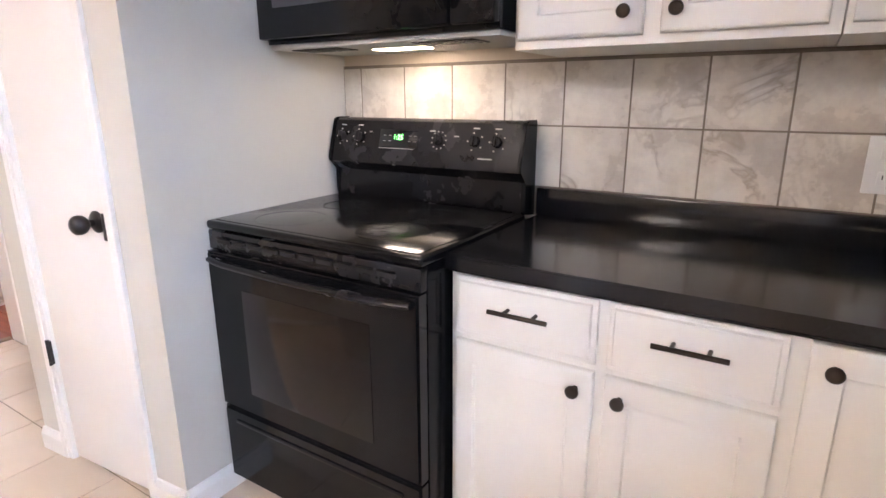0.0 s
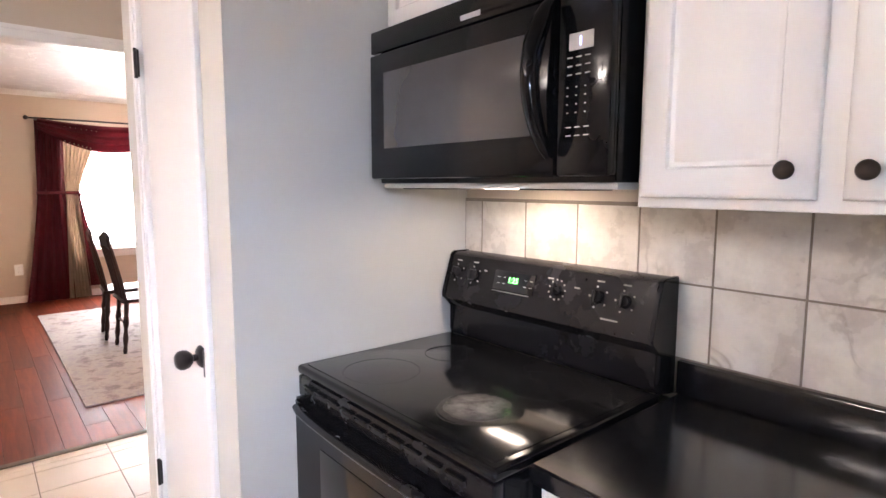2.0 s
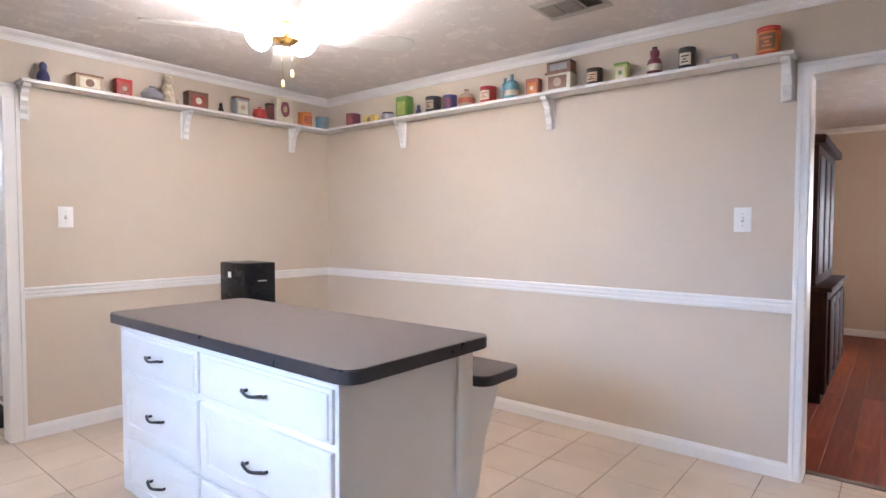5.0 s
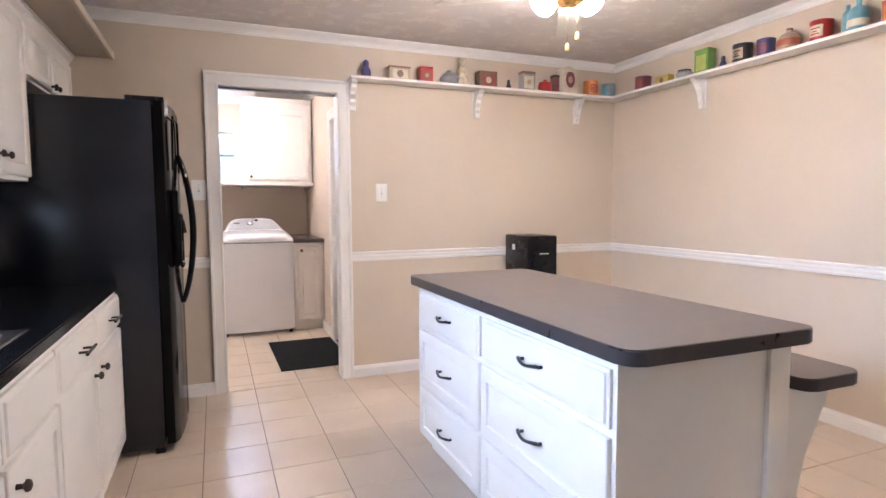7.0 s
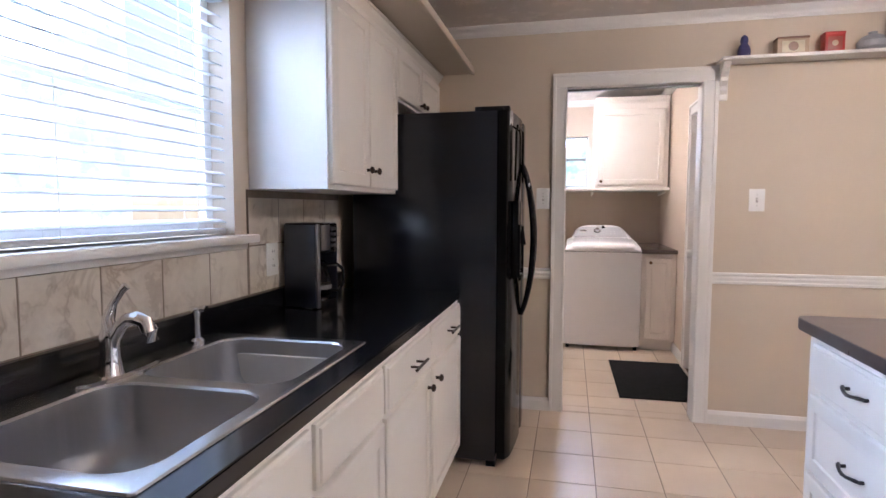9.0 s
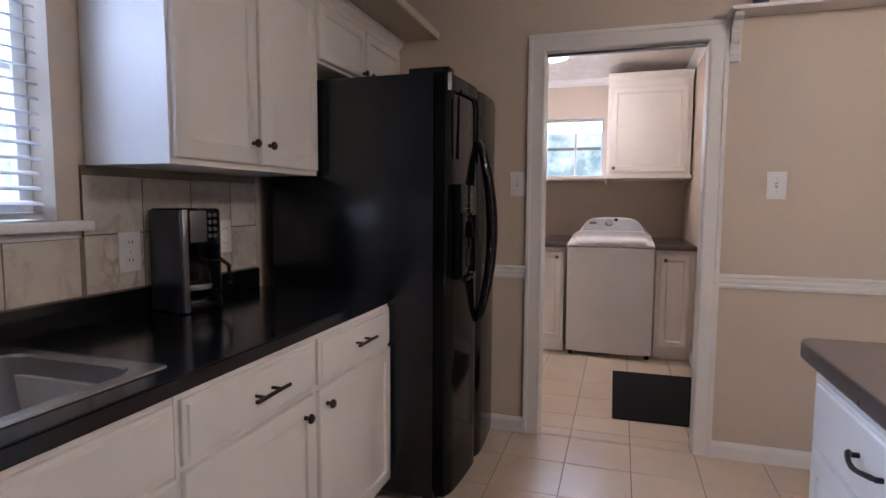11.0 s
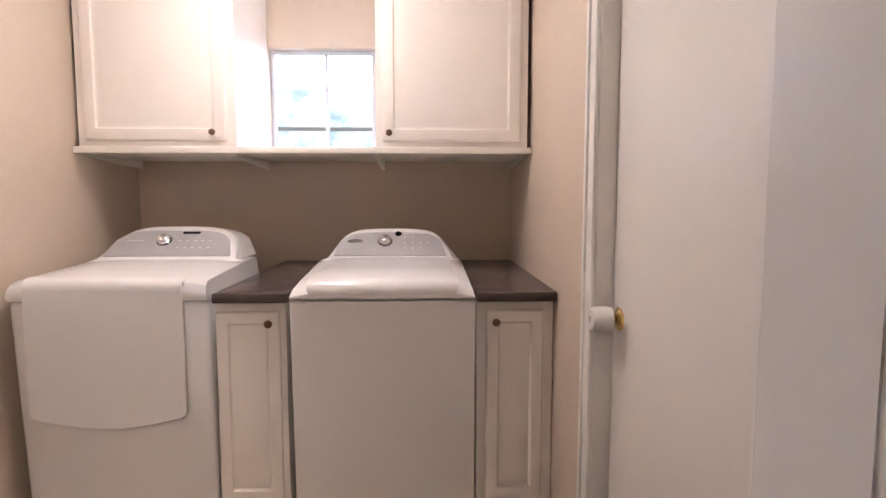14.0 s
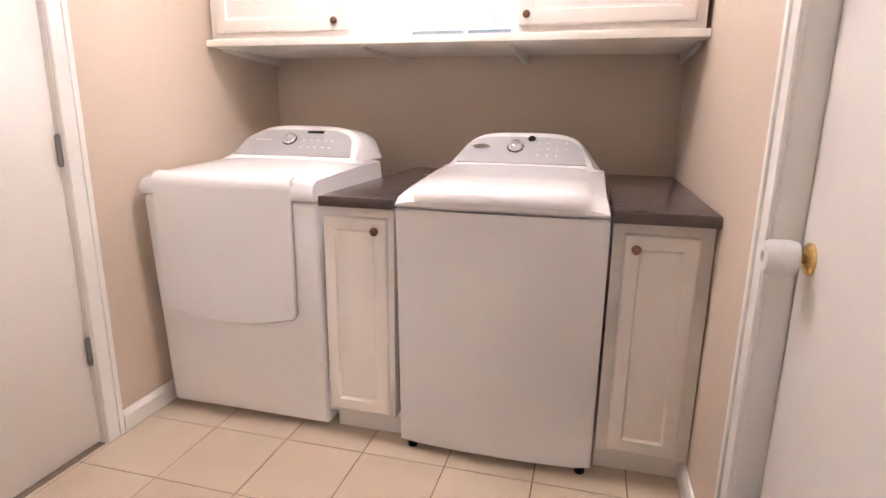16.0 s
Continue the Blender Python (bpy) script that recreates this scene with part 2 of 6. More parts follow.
    b.inputs["Roughness"].default_value = 0.36
    b.inputs["Specular IOR Level"].default_value = 0.12
    bumped(nodes, links, b, g.outputs["Fac"], 0.08, 0.001)


def make_rug():
    m, nodes, links, b, tc = node_material("rug_pile")
    a = noise_node(nodes, links, tc, 7, 7, 0.7)
    col = ramp_node(nodes, links, a.outputs["Fac"], [(0.38, (0.22, 0.19, 0.19)), (0.5, (0.42, 0.38, 0.35)), (0.62, (0.33, 0.30, 0.31))])
    links.new(col.outputs["Color"], b.inputs["Base Color"])
    b.inputs["Roughness"].default_value = 0.95
    bumped(nodes, links, b, noise_node(nodes, links, tc, 240, 2, 0.6).outputs["Fac"], 0.7, 0.004)


def make_cooktop():
    m, nodes, links, b, tc = node_material("cooktop_glass")
    a = noise_node(nodes, links, tc, 9, 6, 0.6)
    b.inputs["Base Color"].default_value = (0.008, 0.008, 0.009, 1)
    rr = nodes.new("ShaderNodeMapRange")
    rr.inputs["To Min"].default_value, rr.inputs["To Max"].default_value = 0.06, 0.2
    links.new(a.outputs["Fac"], rr.inputs["Value"])
    links.new(rr.outputs["Result"], b.inputs["Roughness"])


def make_burner_residue():
    """A cloudy white deposit, thick in its middle and thinning out to the rim."""
    m, nodes, links, b, tc = node_material("burner_haze")
    far = nodes.new("ShaderNodeVectorMath")
    far.operation = "DISTANCE"
    links.new(tc.outputs["Object"], far.inputs[0])
    far.inputs[1].default_value = (0.545, 0.180, 0.9175)
    fade = ramp_node(nodes, links, far.outputs["Value"], [(0.035, (1, 1, 1)), (0.092, (0, 0, 0))])
    a = noise_node(nodes, links, tc, 22, 7, 0.7)
    cloud = ramp_node(nodes, links, a.outputs["Fac"], [(0.30, (0.25, 0.25, 0.25)), (0.62, (1, 1, 1))])
    f = mixed(nodes, links, 1.0, fade.outputs["Color"], cloud.outputs["Color"], "MULTIPLY")
    links.new(mixed(nodes, links, f, (0.010, 0.010, 0.010), (0.26, 0.25, 0.24)), b.inputs["Base Color"])
    b.inputs["Roughness"].default_value = 0.22
    b.inputs["Specular IOR Level"].default_value = 0.35


def make_glass(name, tint, rough=0.0):
    m, nodes, links, b, tc = node_material(name)
    b.inputs["Base Color"].default_value = (*tint, 1)
    b.inputs["Transmission Weight"].default_value = 1.0
    b.inputs["Roughness"].default_value = rough
    b.inputs["IOR"].default_value = 1.45


def make_sheer():
    m, nodes, links, b, tc = node_material("sheer_cloth")
    b.inputs["Base Color"].default_value = (0.75, 0.74, 0.72, 1)
    b.inputs["Roughness"].default_value = 0.8
    b.inputs["Alpha"].default_value = 0.45


def make_backdrop(name, strength, greens):
    """Bright hazy garden and sky beyond a window."""
    m, nodes, links, b, tc = node_material(name)
    a = noise_node(nodes, links, tc, 1.5, 7, 0.66)
    col = ramp_node(nodes, links, a.outputs["Fac"], [(0.40, greens), (0.50, (0.70, 0.92, 0.90)), (0.60, (1.0, 1.0, 1.0))])
    em = nodes.new("ShaderNodeEmission")
    links.new(col.outputs["Color"], em.inputs["Color"])
    em.inputs["Strength"].default_value = strength
    links.new(em.outputs["Emission"], nodes["Material Output"].inputs["Surface"])


make_ceiling()
def make_floor_tile():
    m, nodes, links, b, tc = node_material("floor_tile")
    info = nodes.new("ShaderNodeObjectInfo")
    geo = nodes.new("ShaderNodeNewGeometry")

    def n(scale, detail, rr):
        t = nodes.new("ShaderNodeTexNoise")
        t.inputs["Scale"].default_value, t.inputs["Detail"].default_value = scale, detail
        t.inputs["Roughness"].default_value = rr
        links.new(geo.outputs["Position"], t.inputs["Vector"])
        return t
    cloud, dirt = n(3.5, 2, 0.4), n(1.1, 3, 0.5)
    col = ramp_node(nodes, links, cloud.outputs["Fac"], [(0.2, (0.57, 0.455, 0.345)), (0.8, (0.66, 0.545, 0.43))]).outputs["Color"]
    soil = ramp_node(nodes, links, dirt.outputs["Fac"], [(0.52, (0, 0, 0)), (0.75, (0.35, 0.35, 0.35))]).outputs["Color"]
    col = mixed(nodes, links, soil, col, (0.44, 0.34, 0.25))
    mr = nodes.new("ShaderNodeMapRange")
    mr.inputs["To Min"].default_value, mr.inputs["To Max"].default_value = 0.94, 1.03
    links.new(info.outputs["Random"], mr.inputs["Value"])
    tone = nodes.new("ShaderNodeVectorMath")
    tone.operation = "SCALE"
    links.new(col, tone.inputs[0])
    links.new(mr.outputs["Result"], tone.inputs["Scale"])
    links.new(tone.outputs["Vector"], b.inputs["Base Color"])
    b.inputs["Roughness"].default_value = 0.30
    bumped(nodes, links, b, n(9, 3, 0.5).outputs["Fac"], 0.10, 0.0015)


make_floor_tile()
make_tile("wall_tile", (0.70, 0.645, 0.555), (0.50, 0.44, 0.375), (0.30, 0.235, 0.175), 0.7, 0.26, 0.28)
make_granite()
make_wood_floor()
make_rug()
make_cooktop()
make_burner_residue()
make_glass("clear_glass", (0.97, 0.98, 0.98))
make_glass("carafe_glass", (0.75, 0.75, 0.75), 0.03)
make_sheer()
make_backdrop("garden_backdrop", 1.0, (0.36, 0.56, 0.58))
make_backdrop("yard_backdrop", 0.8, (0.34, 0.55, 0.60))
make_backdrop("street_backdrop", 2.4, (0.80, 0.90, 0.90))

# ---- building helpers ----
def box(bm, x0, x1, y0, y1, z0, z1, bevel=0.0, seg=2):
    """A box with rounded edges, added to bm."""
    m = Matrix.Translation(((x0 + x1) / 2, (y0 + y1) / 2, (z0 + z1) / 2)) @ Matrix.Diagonal((abs(x1 - x0), abs(y1 - y0), abs(z1 - z0), 1))
    verts = bmesh.ops.create_cube(bm, size=1, matrix=m)["verts"]
    if bevel:
        edges = list({e for v in verts for e in v.link_edges})
        bmesh.ops.bevel(bm, geom=edges, offset=min(bevel, 0.45 * min(abs(x1 - x0), abs(y1 - y0), abs(z1 - z0))), segments=seg, affect="EDGES", profile=0.5)


def cyl(bm, at, r, h, axis="z", seg=24, r2=None):
    """A cylinder or cone that starts at a point and runs h along the axis."""
    turn = {"z": Matrix(), "x": pose(0, 0, 0, 0, 90, 0), "y": pose(0, 0, 0, -90, 0, 0)}[axis]
    m = Matrix.Translation(at) @ turn @ Matrix.Translation((0, 0, h / 2))
    bmesh.ops.create_cone(bm, cap_ends=True, segments=seg, radius1=r, radius2=r if r2 is None else r2, depth=abs(h), matrix=m)


def ball(bm, at, r, squash=(1, 1, 1), seg=16):
    bmesh.ops.create_uvsphere(bm, u_segments=seg, v_segments=max(6, seg // 2), radius=r, matrix=Matrix.Translation(at) @ Matrix.Diagonal((*squash, 1)))


def lathe(bm, profile, at=(0, 0, 0), axis="z", seg=24):
    """A turned shape from (radius, height) pairs."""
    turn = {"z": Matrix(), "x": pose(0, 0, 0, 0, 90, 0), "-x": pose(0, 0, 0, 0, -90, 0), "y": pose(0, 0, 0, -90, 0, 0), "-y": pose(0, 0, 0, 90, 0, 0)}[axis]
    m = Matrix.Translation(at) @ turn
    rings = []
    for r, h in profile:
        rings.append([bm.verts.new(m @ Vector((r * math.cos(2 * math.pi * i / seg), r * math.sin(2 * math.pi * i / seg), h))) for i in range(seg)])
    for a, b in zip(rings, rings[1:]):
        for i in range(seg):
            bm.faces.new((a[i], a[(i + 1) % seg], b[(i + 1) % seg], b[i]))
    bm.faces.new(rings[0][::-1])
    bm.faces.new(rings[-1])


def ring(bm, at, r0, r1, z0, z1, seg=40):
    """A flat band between two radii."""
    rows = [[bm.verts.new((at[0] + r * math.cos(2 * math.pi * i / seg), at[1] + r * math.sin(2 * math.pi * i / seg), z)) for i in range(seg)] for r, z in ((r0, z0), (r0, z1), (r1, z1), (r1, z0))]
    for a, b in zip(rows, rows[1:] + rows[:1]):
        for i in range(seg):
            bm.faces.new((a[i], a[(i + 1) % seg], b[(i + 1) % seg], b[i]))


def tube(bm, points, r, seg=10, flat=1.0):
    """A bent bar through the points; flat < 1 squeezes it."""
    pts = [Vector(p) for p in points]
    rings = []
    up = Vector((0.31, 0.17, 1)).normalized()
    for i, p in enumerate(pts):
        d = (pts[min(i + 1, len(pts) - 1)] - pts[max(i - 1, 0)]).normalized()
        s = d.cross(up).normalized()
        u = s.cross(d).normalized()
        rr = r[i] if isinstance(r, (list, tuple)) else r
        rings.append([bm.verts.new(p + s * rr * math.cos(2 * math.pi * k / seg) + u * rr * flat * math.sin(2 * math.pi * k / seg)) for k in range(seg)])
    for a, b in zip(rings, rings[1:]):
        for i in range(seg):
            bm.faces.new((a[i], a[(i + 1) % seg], b[(i + 1) % seg], b[i]))
    bm.faces.new(rings[0][::-1])
    bm.faces.new(rings[-1])


def prism(bm, outline, a, b, axis="y", bevel=0.0):
    """Extrudes a closed outline from a to b. axis y: outline in x, z; axis x: in y, z; axis z: in x, y."""
    def at(p, v):
        return {"y": (p[0], v, p[1]), "x": (v, p[0], p[1]), "z": (p[0], p[1], v)}[axis]
    lo = [bm.verts.new(at(p, a)) for p in outline]
    hi = [bm.verts.new(at(p, b)) for p in outline]
    n = len(outline)
    faces = [bm.faces.new([lo[i], lo[(i + 1) % n], hi[(i + 1) % n], hi[i]]) for i in range(n)]
    faces += [bm.faces.new(lo[::-1]), bm.faces.new(hi)]
    if bevel:
        bmesh.ops.bevel(bm, geom=list({e for f in faces[-2:] for e in f.edges}), offset=bevel, segments=2, affect="EDGES")


def rings_front(bm, x, z, w, h, y, steps):
    """A moulded front: nested rectangles (inset, depth towards -y), from its back edge to its middle."""
    rows = []
    for inset, depth in steps:
        rows.append([bm.verts.new((x + a, y - depth, z + c)) for a, c in ((inset, inset), (w - inset, inset), (w - inset, h - inset), (inset, h - inset))])
    for a, b in zip(rows, rows[1:]):
        for i in range(4):
            bm.faces.new((a[i], a[(i + 1) % 4], b[(i + 1) % 4], b[i]))
    bm.faces.new(rows[-1])
    bm.faces.new(rows[0][::-1])


RAISED = [(0, 0), (0, 0.012), (0.003, 0.017), (0.010, 0.020), (0.052, 0.020), (0.056, 0.013), (0.062, 0.011), (0.066, 0.0115), (0.092, 0.0185), (0.096, 0.0195)]
SLAB = [(0, 0), (0, 0.010), (0.004, 0.013), (0.010, 0.0135), (0.014, 0.019), (0.018, 0.020)]
THIN_RAISED = [(0, 0), (0, 0.012), (0.003, 0.017), (0.008, 0.020), (0.044, 0.020), (0.047, 0.013), (0.052, 0.010), (0.082, 0.0185), (0.085, 0.0195)]


def finish(bm, smooth=True):
    bmesh.ops.recalc_face_normals(bm, faces=bm.faces)
    for f in bm.faces:
        f.smooth = smooth
    if smooth:
        for e in bm.edges:
            e.smooth = not (len(e.link_faces) == 2 and e.calc_face_angle(0) > radians(38))


def mesh_of(name, bm, material, smooth=True):
    finish(bm, smooth)
    me = bpy.data.meshes.new(name)
    bm.to_mesh(me)
    bm.free()
    me.materials.append(MATS[material])
    return me


def part(name, bm, material, parent, label="", smooth=True, kind=""):
    ob = new(name, mesh_of(name, bm, material, smooth))
    ob.parent = parent
    return tagged(ob, label, kind=kind)


def thing(name, m, label, category, group=""):
    ob = new(name)
    ob.empty_display_size = 0.1
    ob.matrix_world = m
    return tagged(ob, label, category, group)


def solid(name, material, label="", category="", kind="structure", smooth=True):
    """Starts a mesh that stands alone; call the result with a bmesh."""
    def done(bm, at=None):
        ob = new(name, mesh_of(name, bm, material, smooth))
        if at is not None:
            ob.matrix_world = at
        return tagged(ob, label, category, kind=kind)
    return done


def B():
    return bmesh.new()


def wall(name, material, axis, near, far, u0, u1, z0, z1, openings=(), label="painted wall"):
    """A wall with thickness whose openings (u0, u1, z0, z1) go through it. axis x: it stands across x; axis y: across y."""
    bm = B()
    us = sorted({u0, u1, *[v for o in openings for v in o[:2]]})
    zs = sorted({z0, z1, *[v for o in openings for v in o[2:]]})
    us, zs = [u for u in us if u0 <= u <= u1], [z for z in zs if z0 <= z <= z1]

    def full(i, j):
        if not (0 <= i < len(us) - 1 and 0 <= j < len(zs) - 1):
            return False
        u, z = (us[i] + us[i + 1]) / 2, (zs[j] + zs[j + 1]) / 2
        return not any(o[0] < u < o[1] and o[2] < z < o[3] for o in openings)
    cache = {}

    def v(i, j, d):
        if (i, j, d) not in cache:
            p = (d, us[i], zs[j]) if axis == "x" else (us[i], d, zs[j])
            cache[i, j, d] = bm.verts.new(p)
        return cache[i, j, d]
    for i in range(len(us) - 1):
        for j in range(len(zs) - 1):
            if not full(i, j):
                continue
            for d in (near, far):
                bm.faces.new((v(i, j, d), v(i + 1, j, d), v(i + 1, j + 1, d), v(i, j + 1, d)))
            for di, dj, a, b in ((-1, 0, (i, j), (i, j + 1)), (1, 0, (i + 1, j), (i + 1, j + 1)), (0, -1, (i, j), (i + 1, j)), (0, 1, (i, j + 1), (i + 1, j + 1))):
                if not full(i + di, j + dj):
                    bm.faces.new((v(*a, near), v(*b, near), v(*b, far), v(*a, far)))
    return solid(name, material, label, "wall", smooth=False)(bm)


def run(bm, outline, p, q, side):
    """A moulding: outline (out, up) swept from p to q (x, y) and standing out towards side (x, y)."""
    rows = [[bm.verts.new((e[0] + side[0] * o, e[1] + side[1] * o, u)) for o, u in outline] for e in (p, q)]
    n = len(outline)
    for i in range(n):
        bm.faces.new((rows[0][i], rows[0][(i + 1) % n], rows[1][(i + 1) % n], rows[1][i]))
    bm.faces.new(rows[0])
    bm.faces.new(rows[1][::-1])


def crown_at(z):
    return [(0, z - 0.060), (0.008, z - 0.060), (0.009, z - 0.053), (0.014, z - 0.050), (0.015, z - 0.043), (0.024, z - 0.030), (0.045, z - 0.016), (0.052, z - 0.008), (0.058, z - 0.006), (0.058, z), (0, z)]


BASE = [(0, 0), (0.016, 0), (0.016, 0.062), (0.010, 0.074), (0.006, 0.082), (0, 0.084)]
RAIL = [(0, 0.868), (0.008, 0.868), (0.012, 0.882), (0.010, 0.888), (0.016, 0.905), (0.014, 0.918), (0.024, 0.926), (0.022, 0.936), (0, 0.938)]


def moulding(name, outline, runs, label):
    bm = B()
    for p, q, side in runs:
        run(bm, outline, p, q, side)
    return solid(name, "trim_paint", label, "moulding", smooth=False)(bm)


def casing(name, axis, face, side, u0, u1, top, w=0.085, t=0.018, foot=0.0, label="white painted door casing", jamb=None, sides=(1, 1)):
    """The trim round a doorway on one face of a wall: head, side boards with a bead, and the lining; jamb: how far the lining runs into the wall."""
    def slab(bm, lo, hi, c, d, d0, d1):
        e0, e1 = sorted((face + side * d0, face + side * d1))
        box(bm, *((e0, e1, lo, hi) if axis == "x" else (lo, hi, e0, e1)), c, d, 0.0015, 1)
    bm = B()
    slab(bm, u0 - w * bool(sides[0]), u1 + w * bool(sides[1]), top + 0.0005, top + w - 0.0005, 0, t * 0.78)
    slab(bm, u0 - w * bool(sides[0]) - 0.0015, u1 + w * bool(sides[1]) + 0.0015, top + w - 0.020, top + w + 0.001, t * 0.3, t * 1.2)
    root = solid(name, "trim_paint", label, "door casing", smooth=False)(bm)
    for on, a, b, out in ((sides[0], u0 - w, u0, -1), (sides[1], u1, u1 + w, 1)):
        if on:
            bm = B()
            slab(bm, a, b, foot, top, 0, t * 0.75)
            bead = (a - 0.001, a + 0.020) if out < 0 else (b - 0.020, b + 0.001)
            slab(bm, *bead, foot + 0.001, top + w - 0.021, t * 0.3, t * 1.15)
            if w > 0.05:
                slab(bm, *((b - 0.013, b - 0.002) if out < 0 else (a + 0.002, a + 0.013)), foot + 0.001, top + 0.002, t * 0.3, t * 0.95)
            part("side_board", bm, "trim_paint", root, smooth=False)
    if jamb is not None:
        e0, e1 = sorted((face + side * 0.004, jamb))
        for lo, hi, c, d in ((u0 - 0.004, u0 + 0.002, foot, top), (u1 - 0.002, u1 + 0.004, foot, top), (u0 + 0.002, u1 - 0.002, top - 0.002, top + 0.004)):
            bm = B()
            box(bm, *((e0, e1, lo, hi) if axis == "x" else (lo, hi, e0, e1)), c, d)
            part("jamb", bm, "trim_paint", root, smooth=False)
    return root


# ---- the rooms ----
# kitchen: x -2.60..1.785, y -2.93..2.17; laundry: x -0.36..1.72, y -5.75..-3.05; dining room beyond the west wall
CEIL, LCEIL = 2.475, 2.50
W_, E_, S_, N_ = -2.60, 1.785, -2.93, 2.17
LW, LE, LN, LS = -0.36, 1.72, -3.05, -5.75
TILE_X, TILE_Y, TX0, TY0 = 0.3125, 0.329, 0.139, 1.330

wall("wall_north", "wall_paint", "y", N_, 2.29, -2.75, 1.93, 0, CEIL, label="beige painted kitchen wall behind the stove")
wall("wall_west", "wall_paint", "x", W_, -2.75, -3.05, 4.40, 0, CEIL, [(0.838, 1.65, 0, 2.082)], "beige painted wall with a doorway to the dining room")
wall("wall_south", "wall_paint", "y", S_, LN, -2.60, 1.93, 0, LCEIL, [(-0.165, 0.625, 0, 2.075)], "beige painted wall with a doorway to the laundry")
wall("wall_east", "wall_paint", "x", E_, 1.93, S_, N_, 0, CEIL, [(-1.10, 0.30, 1.225, 2.10)], "beige painted wall with the sink window")
pantry_front = [wall("wall_pantry_front", "pantry_daylit_paint", "y", 1.352, 1.45, -1.52, -0.735, 0, CEIL, [(-1.345, -0.915, 0, 2.03)], "painted pantry wall with a narrow door")]
wall("wall_pantry_side", "pantry_daylit_paint", "x", -0.735, -0.835, 1.356, N_, 0, CEIL, label="painted side wall beside the stove, coloured pale as in daylight")
wall("wall_pantry_end", "pantry_daylit_paint", "x", -1.52, -1.42, 1.360, N_, 0, CEIL, label="painted end wall of the pantry")
wall("wall_laundry_west", "laundry_paint", "x", LW, -0.48, LS, LN, 0, LCEIL, [(-4.165, -3.36, 0, 2.07)], "beige painted laundry wall with a door")
wall("wall_laundry_east", "laundry_paint", "x", LE, 1.84, LS, LN, 0, LCEIL, [(-4.385, -3.60, 0, 2.07)], "beige painted laundry wall with a door")
wall("wall_laundry_south", "laundry_paint", "y", LS, -5.90, -0.48, 1.84, 0, LCEIL, [(0.405, 0.995, 1.53, 2.12)], "beige painted laundry wall with a small window")
wall("wall_dining_west", "wall_paint", "x", -7.65, -7.80, 0.25, 4.40, 0, 2.52, [(1.83, 2.87, 0.60, 2.10)], "beige dining room wall with a window")
wall("wall_dining_south", "wall_paint", "y", 0.25, 0.10, -7.80, -2.75, 0, 2.52, label="beige dining room wall")
wall("wall_dining_north", "wall_paint", "y", 4.40, 4.55, -7.80, -2.60, 0, 2.52, label="beige dining room wall")

bm = B(); box(bm, -2.75, 1.93, -2.93, 2.29, CEIL, CEIL + 0.12)
solid("ceiling_kitchen", "ceiling_texture", "off-white hand-textured plaster ceiling", "ceiling", smooth=False)(bm)
bm = B(); box(bm, -0.48, 1.84, -5.90, -3.05, LCEIL, LCEIL + 0.12)
solid("ceiling_laundry", "ceiling_texture", "off-white hand-textured plaster ceiling", "ceiling", smooth=False)(bm)
bm = B(); box(bm, -7.80, -2.75, 0.10, 4.55, 2.52, 2.64)
solid("ceiling_dining", "ceiling_texture", "off-white textured plaster ceiling", "ceiling", smooth=False)(bm)

bm = B(); box(bm, -2.76, 1.93, -3.05, 2.29, -0.12, -0.003); box(bm, -0.48, 1.84, -5.90, -3.0502, -0.12, -0.003)
floor_tiled = solid("floor_tiled", "grout_tan", "cream ceramic tile floor with darker tan grout", "floor", smooth=False)(bm)
bm = B(); box(bm, -7.80, -2.76, 0.10, 4.55, -0.12, -0.004)
floor_wood = solid("floor_wood", "dark_gap", "reddish brown plank floor of the dining room", "floor", smooth=False)(bm)
bm = B(); box(bm, -40, 40, -40, 40, -0.30, -0.20)
solid("ground", "lawn", "grass round the house", "ground", smooth=False)(bm)
bm = B(); box(bm, -2.79, -2.745, 0.835, 1.65, -0.002, 0.007, 0.003)
solid("threshold", "soil_wood", "thin wooden threshold strip between tile and planks", "threshold")(bm)

# mouldings
moulding("crown_kitchen", crown_at(CEIL), [((W_, 2.17), (W_, S_), (1, 0)), ((W_, S_), (E_, S_), (0, 1)), ((-0.735, 1.352), (-0.735, 2.17), (1, 0))], "white crown moulding round the kitchen ceiling")
moulding("crown_laundry", crown_at(LCEIL), [((LW, LN), (LW, LS), (1, 0)), ((LW, LS), (LE, LS), (0, 1)), ((LE, LS), (LE, LN), (-1, 0))], "white crown moulding round the laundry ceiling")
moulding("crown_dining", crown_at(2.52), [((-7.65, 0.25), (-7.65, 4.40), (1, 0)), ((-7.65, 0.25), (-2.75, 0.25), (0, 1))], "white crown moulding in the dining room")
moulding("baseboard_kitchen", BASE, [((W_, 0.779), (W_, S_), (1, 0)), ((W_, S_), (-0.25, S_), (0, 1)), ((0.71, S_), (0.90, S_), (0, 1)), ((-0.735, 1.352), (-0.735, 2.17), (1, 0)), ((-1.52, 1.30), (-1.52, 2.17), (-1, 0))], "white painted baseboard")
moulding("baseboard_laundry", BASE, [((LW, -4.25), (LW, -4.86), (1, 0)), ((LE, -4.47), (LE, LS), (-1, 0)), ((LW, LN), (LW, -3.28), (1, 0)), ((LE, LN), (LE, -3.52), (-1, 0))], "white painted baseboard")
moulding("baseboard_dining", BASE, [((-7.65, 0.25), (-7.65, 4.40), (1, 0)), ((-7.65, 0.25), (-2.75, 0.25), (0, 1))], "white painted baseboard in the dining room")
